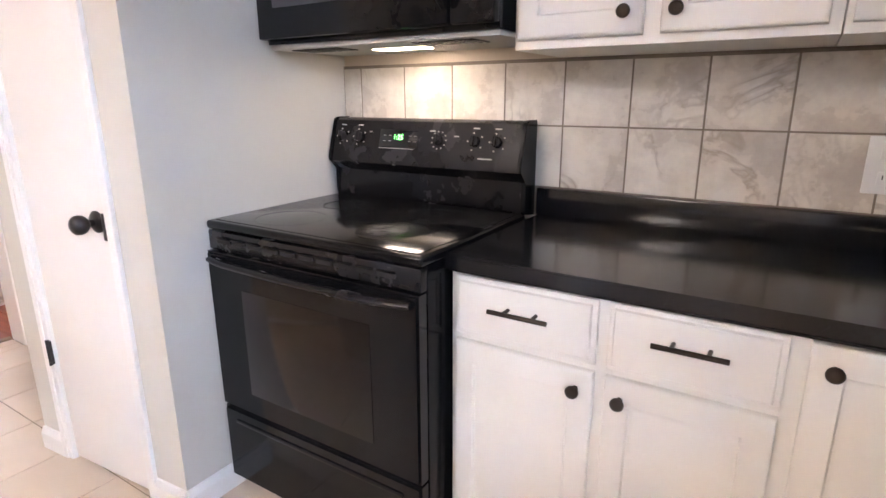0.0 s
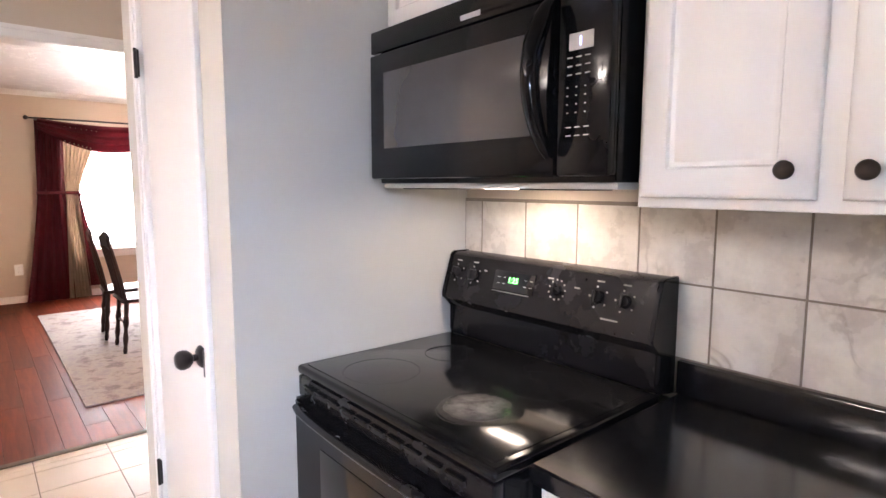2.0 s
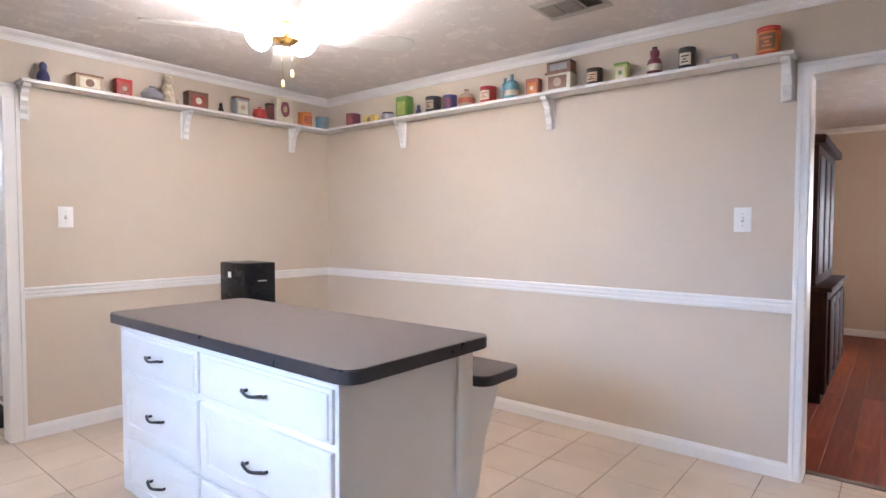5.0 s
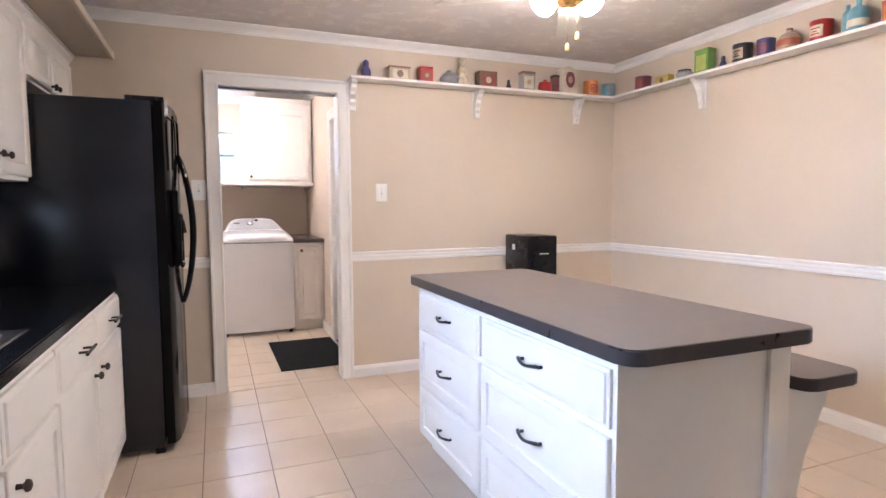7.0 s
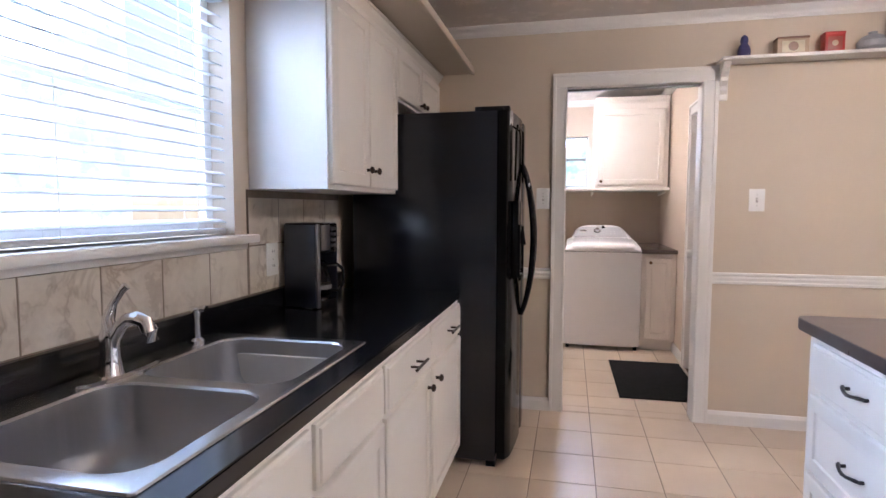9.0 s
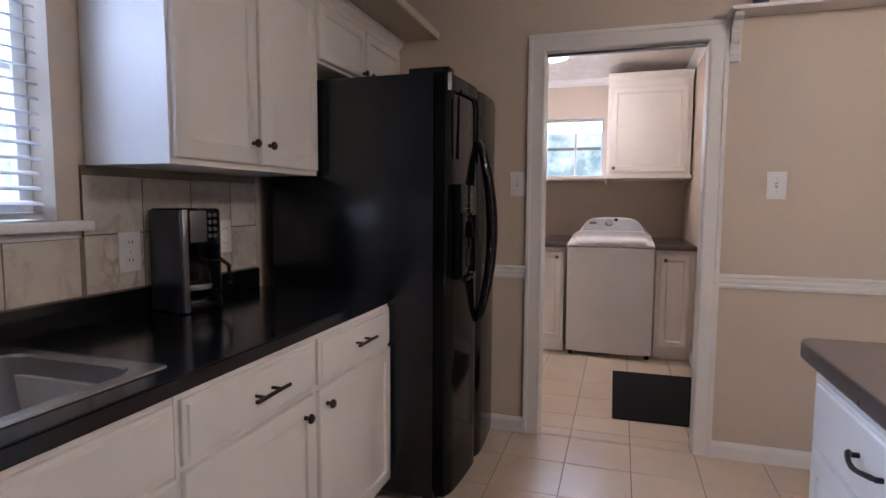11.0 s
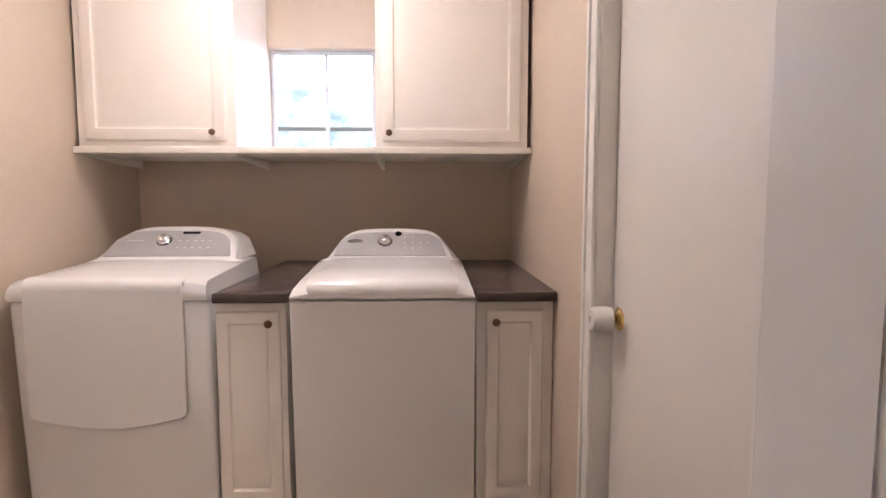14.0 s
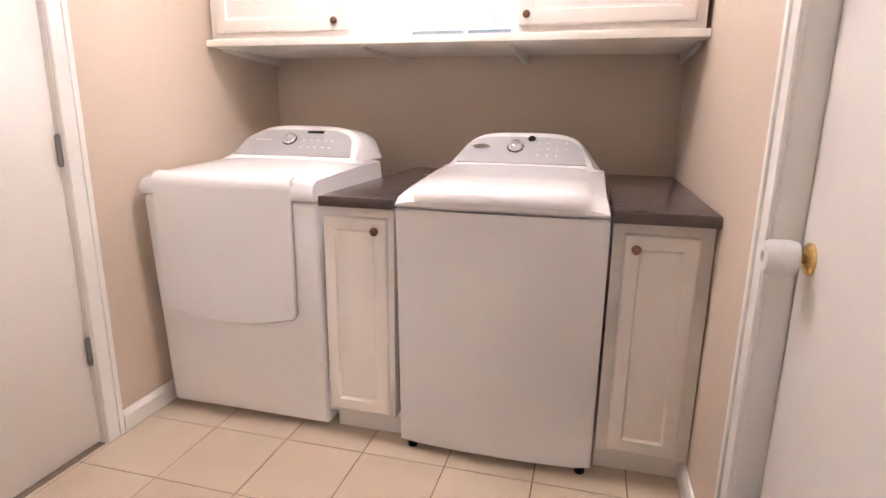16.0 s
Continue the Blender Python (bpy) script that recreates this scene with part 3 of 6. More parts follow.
moulding("chair_rail", RAIL, [((W_, 0.779), (W_, S_), (1, 0)), ((W_, S_), (-0.25, S_), (0, 1)), ((0.71, S_), (1.0, S_), (0, 1))], "white moulded chair rail")

# doorways
casing("door_casing_dining", "x", W_, 1, 0.838, 1.65, 2.082, 0.058, jamb=-2.752, label="white casing of the dining room doorway")
casing("door_casing_laundry", "y", S_, 1, -0.165, 0.625, 2.075, 0.085, jamb=-3.052, label="white casing of the laundry doorway")
casing("door_casing_laundry_back", "y", LN, -1, -0.165, 0.625, 2.075, 0.085, label="white casing on the laundry side of the doorway")
pantry_front.append(moulding("crown_pantry", crown_at(CEIL), [((-1.52, 1.352), (-0.735, 1.352), (0, -1))], "white crown moulding over the pantry door"))
pantry_front.append(moulding("baseboard_pantry", BASE, [((-1.52, 1.352), (-1.388, 1.352), (0, -1)), ((-0.872, 1.352), (-0.735, 1.352), (0, -1))], "white painted baseboard beside the pantry door"))
pantry_front.append(casing("door_casing_pantry", "y", 1.352, -1, -1.345, -0.915, 2.03, 0.042, 0.014, jamb=1.44, label="narrow white casing of the pantry door"))
casing("door_casing_laundry_west", "x", LW, 1, -4.165, -3.36, 2.07, 0.085, jamb=-0.479, label="white casing of the laundry side door")
casing("door_casing_laundry_east", "x", LE, -1, -4.385, -3.60, 2.07, 0.075, jamb=1.839, label="white casing of the laundry outer door")
bm = B(); box(bm, -0.161, 0.621, -3.015, -2.975, 2.061, 2.072, 0.002)
solid("door_track", "aluminium", "thin metal track under the head of the laundry doorway", "track")(bm)


def door_knob(parent, at, axis, metal, rosette, label):
    k = B()
    lathe(k, [(0.010, 0.0), (0.0105, 0.026), (0.017, 0.030), (0.026, 0.040), (0.029, 0.052), (0.027, 0.064), (0.019, 0.072), (0.006, 0.075)], at, axis)
    knob = part("knob", k, metal, parent, label)
    r = B()
    lathe(r, [(0.033, -0.004), (0.033, 0.004), (0.026, 0.010), (0.012, 0.013)], at, axis)
    part("rosette", r, rosette, knob)
    return knob


def hinge(parent, at, axis, material, h=0.085):
    k = B()
    x, y, z = at
    if axis == "y":
        box(k, x - 0.014, x + 0.010, y - 0.004, y + 0.003, z - h / 2, z + h / 2, 0.001)
    else:
        box(k, x - 0.003, x + 0.004, y - 0.014, y + 0.010, z - h / 2, z + h / 2, 0.001)
    cyl(k, (x, y - (0.006 if axis == "y" else 0), z - h / 2 - 0.004), 0.0055, h + 0.008, seg=10)
    return part("hinge", k, material, parent)


bm = B(); box(bm, -1.341, -0.919, 1.357, 1.392, 0.010, 2.025, 0.002)
pantry_door = solid("door_pantry", "door_paint", "closed white slab pantry door with a dark bronze knob", "door")(bm)
door_knob(pantry_door, (-0.975, 1.357, 0.915), "-y", "dark_bronze", "dark_bronze", "dark bronze round knob")
bm = B(); box(bm, -0.936, -0.918, 1.345, 1.353, 0.865, 0.945, 0.001)
part("latch_plate", bm, "dark_bronze", pantry_door)
for z in (0.425, 1.80):
    hinge(pantry_door, (-1.345, 1.340, z), "y", "dark_bronze")
pantry_front.append(pantry_door)
turn = Matrix.Translation((-0.735, 1.352, 0)) @ pose(0, 0, 0, 0, 0, 4.5) @ Matrix.Translation((0.735, -1.352, 0))
for ob in pantry_front:
    ob.matrix_world = turn @ ob.matrix_world

bm = B(); box(bm, -0.445, -0.410, -4.161, -3.364, 0.010, 2.064, 0.002)
ldoor = solid("door_laundry_west", "door_paint", "closed white slab laundry door with a covered brass knob", "door")(bm)
k = door_knob(ldoor, (-0.410, -4.105, 0.955), "x", "brass", "brass", "brass knob")
bm = B(); lathe(bm, [(0.020, 0.022), (0.033, 0.026), (0.036, 0.040), (0.035, 0.074), (0.030, 0.084), (0.012, 0.086), (0.010, 0.078)], (-0.410, -4.105, 0.955), "x")
part("knob_cover", bm, "white_plastic", k, "white child-safe knob cover")

bm = B(); box(bm, 1.735, 1.770, -4.381, -3.604, 0.010, 2.064, 0.002)
edoor = solid("door_laundry_east", "door_paint", "closed white slab outer door with steel hinges", "door")(bm)
for z in (0.375, 1.09, 1.85):
    hinge(edoor, (1.722, -4.375, z), "x", "aluminium", 0.10)


def window_frame(name, axis, plane, u0, u1, z0, z1, bars_u, bars_z, material, w=0.035, t=0.03, label="", sill=True):
    """A glazed window whose frame, bars and pane stand across an axis."""
    bm = B()

    def put(a, b, c, d, dt=0.0):
        if axis == "x":
            box(bm, plane - t / 2 + dt, plane + t / 2 + dt, a, b, c, d, 0.003)
        else:
            box(bm, a, b, plane - t / 2 + dt, plane + t / 2 + dt, c, d, 0.003)
    put(u0, u0 + w, z0, z1); put(u1 - w, u1, z0, z1)
    put(u0 + w, u1 - w, z0, z0 + w); put(u0 + w, u1 - w, z1 - w, z1)
    frame_ob = solid(name, material, label, "window")(bm)
    for u in bars_u:
        bm = B()
        put(u - w * 0.4, u + w * 0.4, z0 + w, z1 - w)
        part("mullion", bm, material, frame_ob)
    for z in bars_z:
        bm = B()
        box(bm, *((plane - 0.006, plane + 0.006, u0 + w, u1 - w) if axis == "x" else (u0 + w, u1 - w, plane - 0.006, plane + 0.006)), z - 0.008, z + 0.008, 0.002)
        part("glazing_bar", bm, material, frame_ob)
    bm = B()
    if axis == "x":
        box(bm, plane - 0.002, plane + 0.002, u0 + w, u1 - w, z0 + w, z1 - w)
    else:
        box(bm, u0 + w, u1 - w, plane - 0.002, plane + 0.002, z0 + w, z1 - w)
    pane = part("pane", bm, "clear_glass", frame_ob, smooth=False)
    pane.visible_shadow = False
    return frame_ob


window_frame("window_laundry", "y", -5.815, 0.407, 0.993, 1.532, 2.118, (0.683,), (), "window_metal", 0.024, label="small aluminium sliding window with white daylight behind")
window_frame("window_kitchen", "x", 1.885, -1.098, 0.298, 1.240, 2.098, (), (1.66,), "white_plastic", 0.04, label="white sash window over the sink")
window_frame("window_dining", "x", -7.72, 1.832, 2.868, 0.602, 2.098, (), (1.36,), "trim_paint", 0.05, label="white sash window of the dining room")

bm = B(); box(bm, 1.725, 1.865, -1.175, 0.375, 1.195, 1.225, 0.006); box(bm, 1.765, 1.784, -1.155, 0.355, 1.172, 1.195, 0.003)
solid("window_sill_kitchen", "trim_paint", "white painted window sill above the sink", "sill")(bm)
bm = B(); box(bm, -7.65, -7.60, 1.78, 2.92, 0.565, 0.60, 0.004); box(bm, -7.65, -7.63, 1.80, 2.90, 0.49, 0.565, 0.003)
solid("window_sill_dining", "trim_paint", "white painted window sill", "sill")(bm)

# bright outdoors beyond the windows
for nm, mt, pts in (("backdrop_east", "garden_backdrop", ((7.5, -7, -1), (7.5, 6, -1), (7.5, 6, 6), (7.5, -7, 6))),
                    ("backdrop_south", "yard_backdrop", ((-4, -11.5, -1), (6, -11.5, -1), (6, -11.5, 6), (-4, -11.5, 6))),
                    ("backdrop_west", "street_backdrop", ((-11.5, -3, -1), (-11.5, 9, -1), (-11.5, 9, 6), (-11.5, -3, 6)))):
    bm = B()
    bm.faces.new([bm.verts.new(p) for p in pts])
    solid(nm, mt, "bright hazy garden and sky", "backdrop", smooth=False)(bm)

s = thing("garden_fence", pose(0, -10.4, -0.2), "pale grey garden fence far outside the laundry window", "fence")
for z in (1.05, 1.90, 2.42):
    bm = B(); box(bm, -2.9, 5.4, -0.02, 0.02, z, z + 0.05)
    part("rail", bm, "vent_grey", s)
for x in (-2.9, 5.36):
    bm = B(); box(bm, x, x + 0.08, -0.04, 0.04, 0, 2.6)
    part("post", bm, "vent_grey", s)

# ---- cabinets ----
def bar_handle(parent, x, y, z, length, style="bar"):
    bm = B()
    if style == "bar":
        cyl(bm, (x - length / 2, y - 0.032, z), 0.0055, length, "x", 12)
        for s in (-1, 1):
            cyl(bm, (x + s * length * 0.24, y - 0.032, z), 0.0045, 0.034, "y", 10)
    else:
        pts = [(x + length * (a - 0.5), y - 0.012 - 0.020 * math.sin(math.pi * a) ** 0.6, z + 0.004 * math.cos(2 * math.pi * a)) for a in (0.02, 0.08, 0.18, 0.35, 0.5, 0.65, 0.82, 0.92, 0.98)]
        tube(bm, pts, [0.005, 0.0065, 0.006, 0.0055, 0.006, 0.0055, 0.006, 0.0065, 0.005], 8)
        for s in (-1, 1):
            cyl(bm, (x + s * length * 0.42, y - 0.014, z), 0.006, 0.016, "y", 10)
    return part("handle", bm, "dark_bronze" if style != "bar" else "bronze", parent, "dark bronze bar handle" if style == "bar" else "dark bronze arched handle")


def round_knob(parent, x, y, z, r=0.015, metal="bronze"):
    bm = B()
    lathe(bm, [(0.007, 0), (0.006, 0.012), (0.009, 0.016), (r * 0.97, 0.019), (r, 0.024), (r * 0.8, 0.029), (r * 0.3, 0.032)], (x, y, z), "-y", 20)
    return part("knob", bm, metal, parent, "round bronze knob")


def cabinet(name, m, w, d, z0, z1, fronts, label, toe=0.0, group="", crown=False, sunk=0.0, paint="cabinet_paint"):
    """A cabinet whose front looks towards local -y. fronts: (kind, x, z, w, h, fitting), fitting ("bar"|"arch"|"knob", x, z)."""
    root = thing(name, m, label, "cabinet", group)
    bm = B()
    if sunk:
        box(bm, 0, w, 0, 0.040, z0 + toe, z1, 0.0015, 1)
        box(bm, 0, w, 0.0405, d, z0 + toe, sunk)
    else:
        box(bm, 0, w, 0, d, z0 + toe, z1, 0.0015, 1)
    if toe:
        box(bm, 0.001, w - 0.001, 0.07, d, z0, z0 + toe - 0.001)
    part("body", bm, paint, root)
    for kind, x, z, fw, fh, fit in fronts:
        bm = B()
        rings_front(bm, x, z, fw, fh, -0.0005, {"door": RAISED, "thin": THIN_RAISED, "drawer": SLAB, "panel_drawer": RAISED}[kind])
        f = part("door" if kind in ("door", "thin") else "drawer_front", bm, paint, root)
        if fit:
            if fit[0] == "knob":
                round_knob(f, fit[1], -0.0205, fit[2], metal="worn_bronze" if paint.startswith("laundry") else "bronze")
            else:
                bar_handle(f, fit[1], -0.0205, fit[2], fit[3], fit[0])
    if crown:
        bm = B()
        prof = [(0, z1 - 0.005), (0.006, z1 - 0.005), (0.012, z1 + 0.012), (0.028, z1 + 0.030), (0.032, z1 + 0.042), (0.040, z1 + 0.045), (0.040, z1 + 0.055), (0, z1 + 0.055)]
        run(bm, prof, (0, 0), (w, 0), (0, -1))
        box(bm, 0, w, 0, d, z1, z1 + 0.054)
        part("cornice", bm, paint, root, smooth=False)
    return root


TOP = 0.905          # kitchen counter height
# cabinets right of the stove
cabinet("base_cabinet", pose(0.057, 1.636, 0), 1.09, 0.529, 0, 0.862, [
    ("drawer", 0.018, 0.706, 0.345, 0.148, ("bar", 0.195, 0.794, 0.142)),
    ("door", 0.018, 0.115, 0.345, 0.575, ("knob", 0.327, 0.646)),
    ("drawer", 0.388, 0.706, 0.318, 0.150, ("bar", 0.550, 0.798, 0.138)),
    ("door", 0.388, 0.115, 0.318, 0.575, ("knob", 0.424, 0.646)),
    ("door", 0.738, 0.115, 0.342, 0.738, ("knob", 0.775, 0.812)),
], "white raised-panel base cabinet beside the stove", toe=0.10)
# corner base
cabinet("base_cabinet", pose(1.138, 1.640, 0, 0, 0, -90), 1.54, 0.62, 0, 0.862, [
    ("drawer", 0.12, 0.690, 0.44, 0.160, ("bar", 0.34, 0.765, 0.135)),
    ("door", 0.12, 0.115, 0.44, 0.555, ("knob", 0.52, 0.612)),
    ("drawer", 0.58, 0.690, 0.46, 0.160, ("bar", 0.81, 0.765, 0.135)),
    ("door", 0.58, 0.115, 0.46, 0.555, ("knob", 0.62, 0.612)),
    ("drawer", 1.06, 0.690, 0.46, 0.160, ("bar", 1.29, 0.765, 0.135)),
    ("door", 1.06, 0.115, 0.46, 0.555, ("knob", 1.48, 0.612)),
], "white raised-panel base cabinet under the black counter", toe=0.10)
# sink base
cabinet("sink_cabinet", pose(1.138, 0.10, 0, 0, 0, -90), 0.938, 0.62, 0, 0.862, [
    ("drawer", 0.012, 0.700, 0.444, 0.150, None),
    ("door", 0.012, 0.115, 0.444, 0.570, ("knob", 0.420, 0.630)),
    ("drawer", 0.480, 0.700, 0.446, 0.150, None),
    ("door", 0.480, 0.115, 0.446, 0.570, ("knob", 0.516, 0.630)),
], "white sink cabinet with false drawer fronts", toe=0.10, sunk=0.69)
cabinet("base_cabinet", pose(1.138, -0.840, 0, 0, 0, -90), 1.175, 0.62, 0, 0.862, [
    ("drawer", 0.012, 0.700, 0.548, 0.150, ("bar", 0.295, 0.778, 0.15)),
    ("door", 0.012, 0.115, 0.548, 0.570, ("knob", 0.494, 0.630)),
    ("drawer", 0.592, 0.700, 0.570, 0.150, ("bar", 0.88, 0.778, 0.15)),
    ("door", 0.592, 0.115, 0.570, 0.570, ("knob", 0.628, 0.630)),
], "white raised-panel base cabinet beside the refrigerator", toe=0.10)
# wall cabinets
cabinet("wall_cabinet", pose(0.105, 1.850, 0), 0.66, 0.32, 1.372, 2.13, [
    ("door", 0.012, 1.392, 0.292, 0.722, ("knob", 0.268, 1.438)),
    ("door", 0.340, 1.392, 0.298, 0.722, ("knob", 0.374, 1.436)),
], "white raised-panel wall cabinet above the counter", crown=True)
cabinet("wall_cabinet", pose(0.767, 1.850, 0), 0.69, 0.32, 1.372, 2.13, [
    ("door", 0.012, 1.392, 0.315, 0.722, ("knob", 0.290, 1.448)),
    ("door", 0.345, 1.392, 0.330, 0.722, ("knob", 0.380, 1.448)),
], "white raised-panel wall cabinet in the corner", crown=True)
cabinet("wall_cabinet", pose(-0.732, 1.850, 0), 0.835, 0.32, 1.858, 2.13, [
    ("thin", 0.012, 1.872, 0.38, 0.245, ("knob", 0.355, 1.90)),
    ("thin", 0.405, 1.872, 0.38, 0.245, ("knob", 0.440, 1.90)),
], "short white wall cabinet above the microwave", crown=True)
cabinet("wall_cabinet", pose(1.460, -1.195, 0, 0, 0, -90), 0.815, 0.322, 1.392, 2.13, [
    ("door", 0.010, 1.412, 0.385, 0.702, ("knob", 0.357, 1.484)),
    ("door", 0.412, 1.412, 0.388, 0.702, ("knob", 0.450, 1.484)),
], "white raised-panel wall cabinet above the coffee maker", crown=True)
cabinet("wall_cabinet", pose(1.460, -2.012, 0, 0, 0, -90), 0.915, 0.322, 1.868, 2.13, [
    ("thin", 0.012, 1.882, 0.435, 0.235, ("knob", 0.415, 1.905)),
    ("thin", 0.462, 1.882, 0.435, 0.235, ("knob", 0.490, 1.905)),
], "short white wall cabinet above the refrigerator", crown=True)
bm = B()
box(bm, 1.235, 1.784, -2.928, 1.84, 2.190, 2.208)
box(bm, 1.212, 1.234, -2.928, 1.84, 2.182, 2.224, 0.004)
solid("cabinet_top_board", "wall_paint", "painted board projecting above the wall cabinets with a thin white lip", "board", kind="structure")(bm)

# counters
def counter(name, outline, z0, z1, material, label, bevel=0.006):
    bm = B()
    prism(bm, outline, z0, z1, "z", bevel)
    return solid(name, material, label, "worktop", kind="")(bm)


SX0, SX1, SY0, SY1 = 1.212, 1.735, -0.895, 0.045     # sink cut-out
ct = thing("countertop", pose(0, 0, 0), "glossy black speckled worktop with a low upstand", "worktop")
bm = B()
prism(bm, [(0.052, 1.606), (1.130, 1.606), (1.130, -2.018), (1.783, -2.018), (1.783, SY0), (SX0 + 0.008, SY0), (SX0 + 0.008, SY1), (1.783, SY1), (1.783, 2.168), (0.052, 2.168)], TOP - 0.040, TOP, "z", 0.005)
box(bm, SX1 - 0.008, 1.782, SY0 - 0.004, SY1 + 0.004, TOP - 0.039, TOP - 0.0008)
part("slab", bm, "black_counter", ct)
bm = B()
box(bm, 0.052, 1.783, 2.145, 2.168, TOP + 0.001, 0.990, 0.004)
box(bm, 1.760, 1.783, -2.018, 2.144, TOP + 0.001, 0.990, 0.004)
part("upstand", bm, "black_counter", ct)
bm = B(); box(bm, -0.733, 1.783, 2.161, 2.1695, 0.90, 1.372)
splash_north = solid("backsplash_north", "grout_grey", "beige marbled wall tiles with grey joints", "backsplash", smooth=False)(bm)
bm = B()
box(bm, 1.776, 1.7845, -2.02, -1.176, 0.985, 1.392); box(bm, 1.776, 1.7845, -1.176, 0.40, 0.985, 1.171); box(bm, 1.776, 1.7845, 0.40, 2.160, 0.985, 1.372)
splash_east = solid("backsplash_east", "grout_grey", "beige marbled wall tiles under the window", "backsplash", smooth=False)(bm)


# ---- stove ----
def stove():
    s = thing("stove", pose(-0.729, 1.520, 0), "black freestanding electric range with a glass cooktop", "stove")
    w = 0.775
    bm = B(); box(bm, 0.004, w - 0.004, 0.030, 0.640, 0.035, 0.888, 0.004)
    part("body", bm, "black_enamel", s)
    for x in (0.05, w - 0.05):
        for y in (0.08, 0.58):
            bm = B()
            cyl(bm, (x, y, 0.0), 0.018, 0.036, seg=12)
            part("foot", bm, "black_plastic", s)
    top = B()
    box(top, 0, w, 0.0, 0.568, 0.889, 0.9152, 0.009, 3)
    t = part("cooktop_frame", top, "black_enamel", s)
    bm = B(); box(bm, 0.022, w - 0.022, 0.022, 0.556, 0.9154, 0.9165, 0.0005)
    g = part("cooktop_glass", bm, "cooktop_glass", s, "smooth black ceramic glass")
    for x, y, r in ((0.20, 0.40, 0.080), (0.555, 0.40, 0.105), (0.20, 0.15, 0.105), (0.555, 0.15, 0.080)):
        bm = B()
        ring(bm, (x, y), r - 0.0025, r, 0.9163, 0.9168)
        part("burner_ring", bm, "burner_print", g)
    bm = B(); lathe(bm, [(0.098, 0.9167), (0.094, 0.9174), (0.02, 0.9175)], (0.560, 0.175, 0), seg=40)
    part("burner_stain", bm, "burner_haze", g, "greyish cloudy burner mark")
    # oven door
    bm = B()
    prism(bm, [(0.004, 0.318), (w - 0.004, 0.318), (w - 0.004, 0.824), (0.004, 0.824)], -0.012, 0.030, "y", 0.006)
    d = part("oven_door", bm, "black_enamel", s)
    bm = B(); box(bm, 0.150, w - 0.150, -0.0135, -0.010, 0.390, 0.725, 0.001)
    part("oven_window", bm, "oven_glass", d, "dark smoked oven window")
    bm = B()
    n = 17
    pts = [(0.024 + (w - 0.048) * i / (n - 1), -0.012 - 0.020 * math.sin(math.pi * min(1, max(0, i / (n - 1)))) ** 0.35, 0.800 - 0.004 * math.sin(math.pi * i / (n - 1))) for i in range(n)]
    tube(bm, pts, 0.016, 12, 0.7)
    part("door_handle", bm, "black_plastic", d, "wide black bar handle")
    bm = B(); box(bm, 0.004, w - 0.004, 0.002, 0.030, 0.828, 0.886, 0.004)
    v = part("vent_panel", bm, "black_plastic", s)
    for i in range(10):
        x = 0.05 + i * 0.0665
        # solid dark bar in place of the shade inside a slot
        bm = B()
        box(bm, x, x + 0.052, -0.004, 0.004, 0.852, 0.864, 0.003)
        part("vent_slot", bm, "dark_gap", v)
        bm = B(); box(bm, x, x + 0.052, -0.008, 0.003, 0.865, 0.871, 0.002)
        part("vent_lip", bm, "black_enamel", v)
    bm = B(); prism(bm, [(0.004, 0.050), (w - 0.004, 0.050), (w - 0.004, 0.309), (0.004, 0.309)], -0.010, 0.030, "y", 0.007)
    dr = part("storage_drawer", bm, "black_enamel", s)
    bm = B(); box(bm, 0.06, w - 0.06, -0.0145, -0.006, 0.262, 0.276, 0.004)
    part("drawer_lip", bm, "black_enamel", dr)
    # back console
    prof = [(0.640, 0.900), (0.572, 0.912), (0.566, 0.930), (0.572, 1.010), (0.548, 1.030), (0.530, 1.042), (0.532, 1.058), (0.568, 1.184), (0.580, 1.192), (0.640, 1.192)]
    bm = B(); prism(bm, prof, 0.010, w - 0.010, "x", 0.004)
    c = part("console", bm, "black_plastic", s, "black control console")
    for x in (0.004, w - 0.018):
        bm = B(); prism(bm, [(y - (0.004 if y < 0.6 else 0), z + (0.003 if z > 1.18 else 0)) for y, z in prof], x, x + 0.014, "x", 0.003)
        part("end_cap", bm, "black_enamel", c)
    tilt = math.atan2(0.036, 0.126)

    def face(x, z, out=0.0):
        """A point on the sloping console face."""
        k = (z - 1.058) / 0.126
        return (x, 0.532 + 0.036 * k - out * math.cos(tilt), z + out * math.sin(tilt))
    turn = pose(0, 0, 0, math.degrees(-tilt))
    for x in (0.060, 0.137, 0.469, 0.603, 0.680):
        r = 0.0175
        k = B()
        lathe(k, [(r, 0), (r * 0.94, 0.010), (r * 0.8, 0.013)], (0, 0, 0), "-y", 20)
        box(k, -0.005, 0.005, -0.026, -0.009, -r * 0.95, r * 0.95, 0.003)
        bmesh.ops.transform(k, matrix=Matrix.Translation(face(x, 1.128, 0.001)) @ turn, verts=k.verts)
        kn = part("knob", k, "black_plastic", c, "black control knob")
        for i in range(11 if x == 0.469 else 5):
            bm = B()
            a = 2 * math.pi * i / (11 if x == 0.469 else 5) + 0.6
            p = face(x + 0.027 * math.cos(a), 1.128 + 0.027 * math.sin(a), 0.0015)
            box(bm, p[0] - 0.0022, p[0] + 0.0022, p[1] - 0.001, p[1] + 0.001, p[2] - 0.0022, p[2] + 0.0022)
            part("dial_mark", bm, "vent_grey", kn)
    bm = B(); box(bm, 0.228, 0.388, -0.0022, 0.001, -0.030, 0.030, 0.002)
    bmesh.ops.transform(bm, matrix=Matrix.Translation(Vector(face(0, 1.128, 0.001))) @ turn, verts=bm.verts)
    dsp = part("display", bm, "black_glass", c)
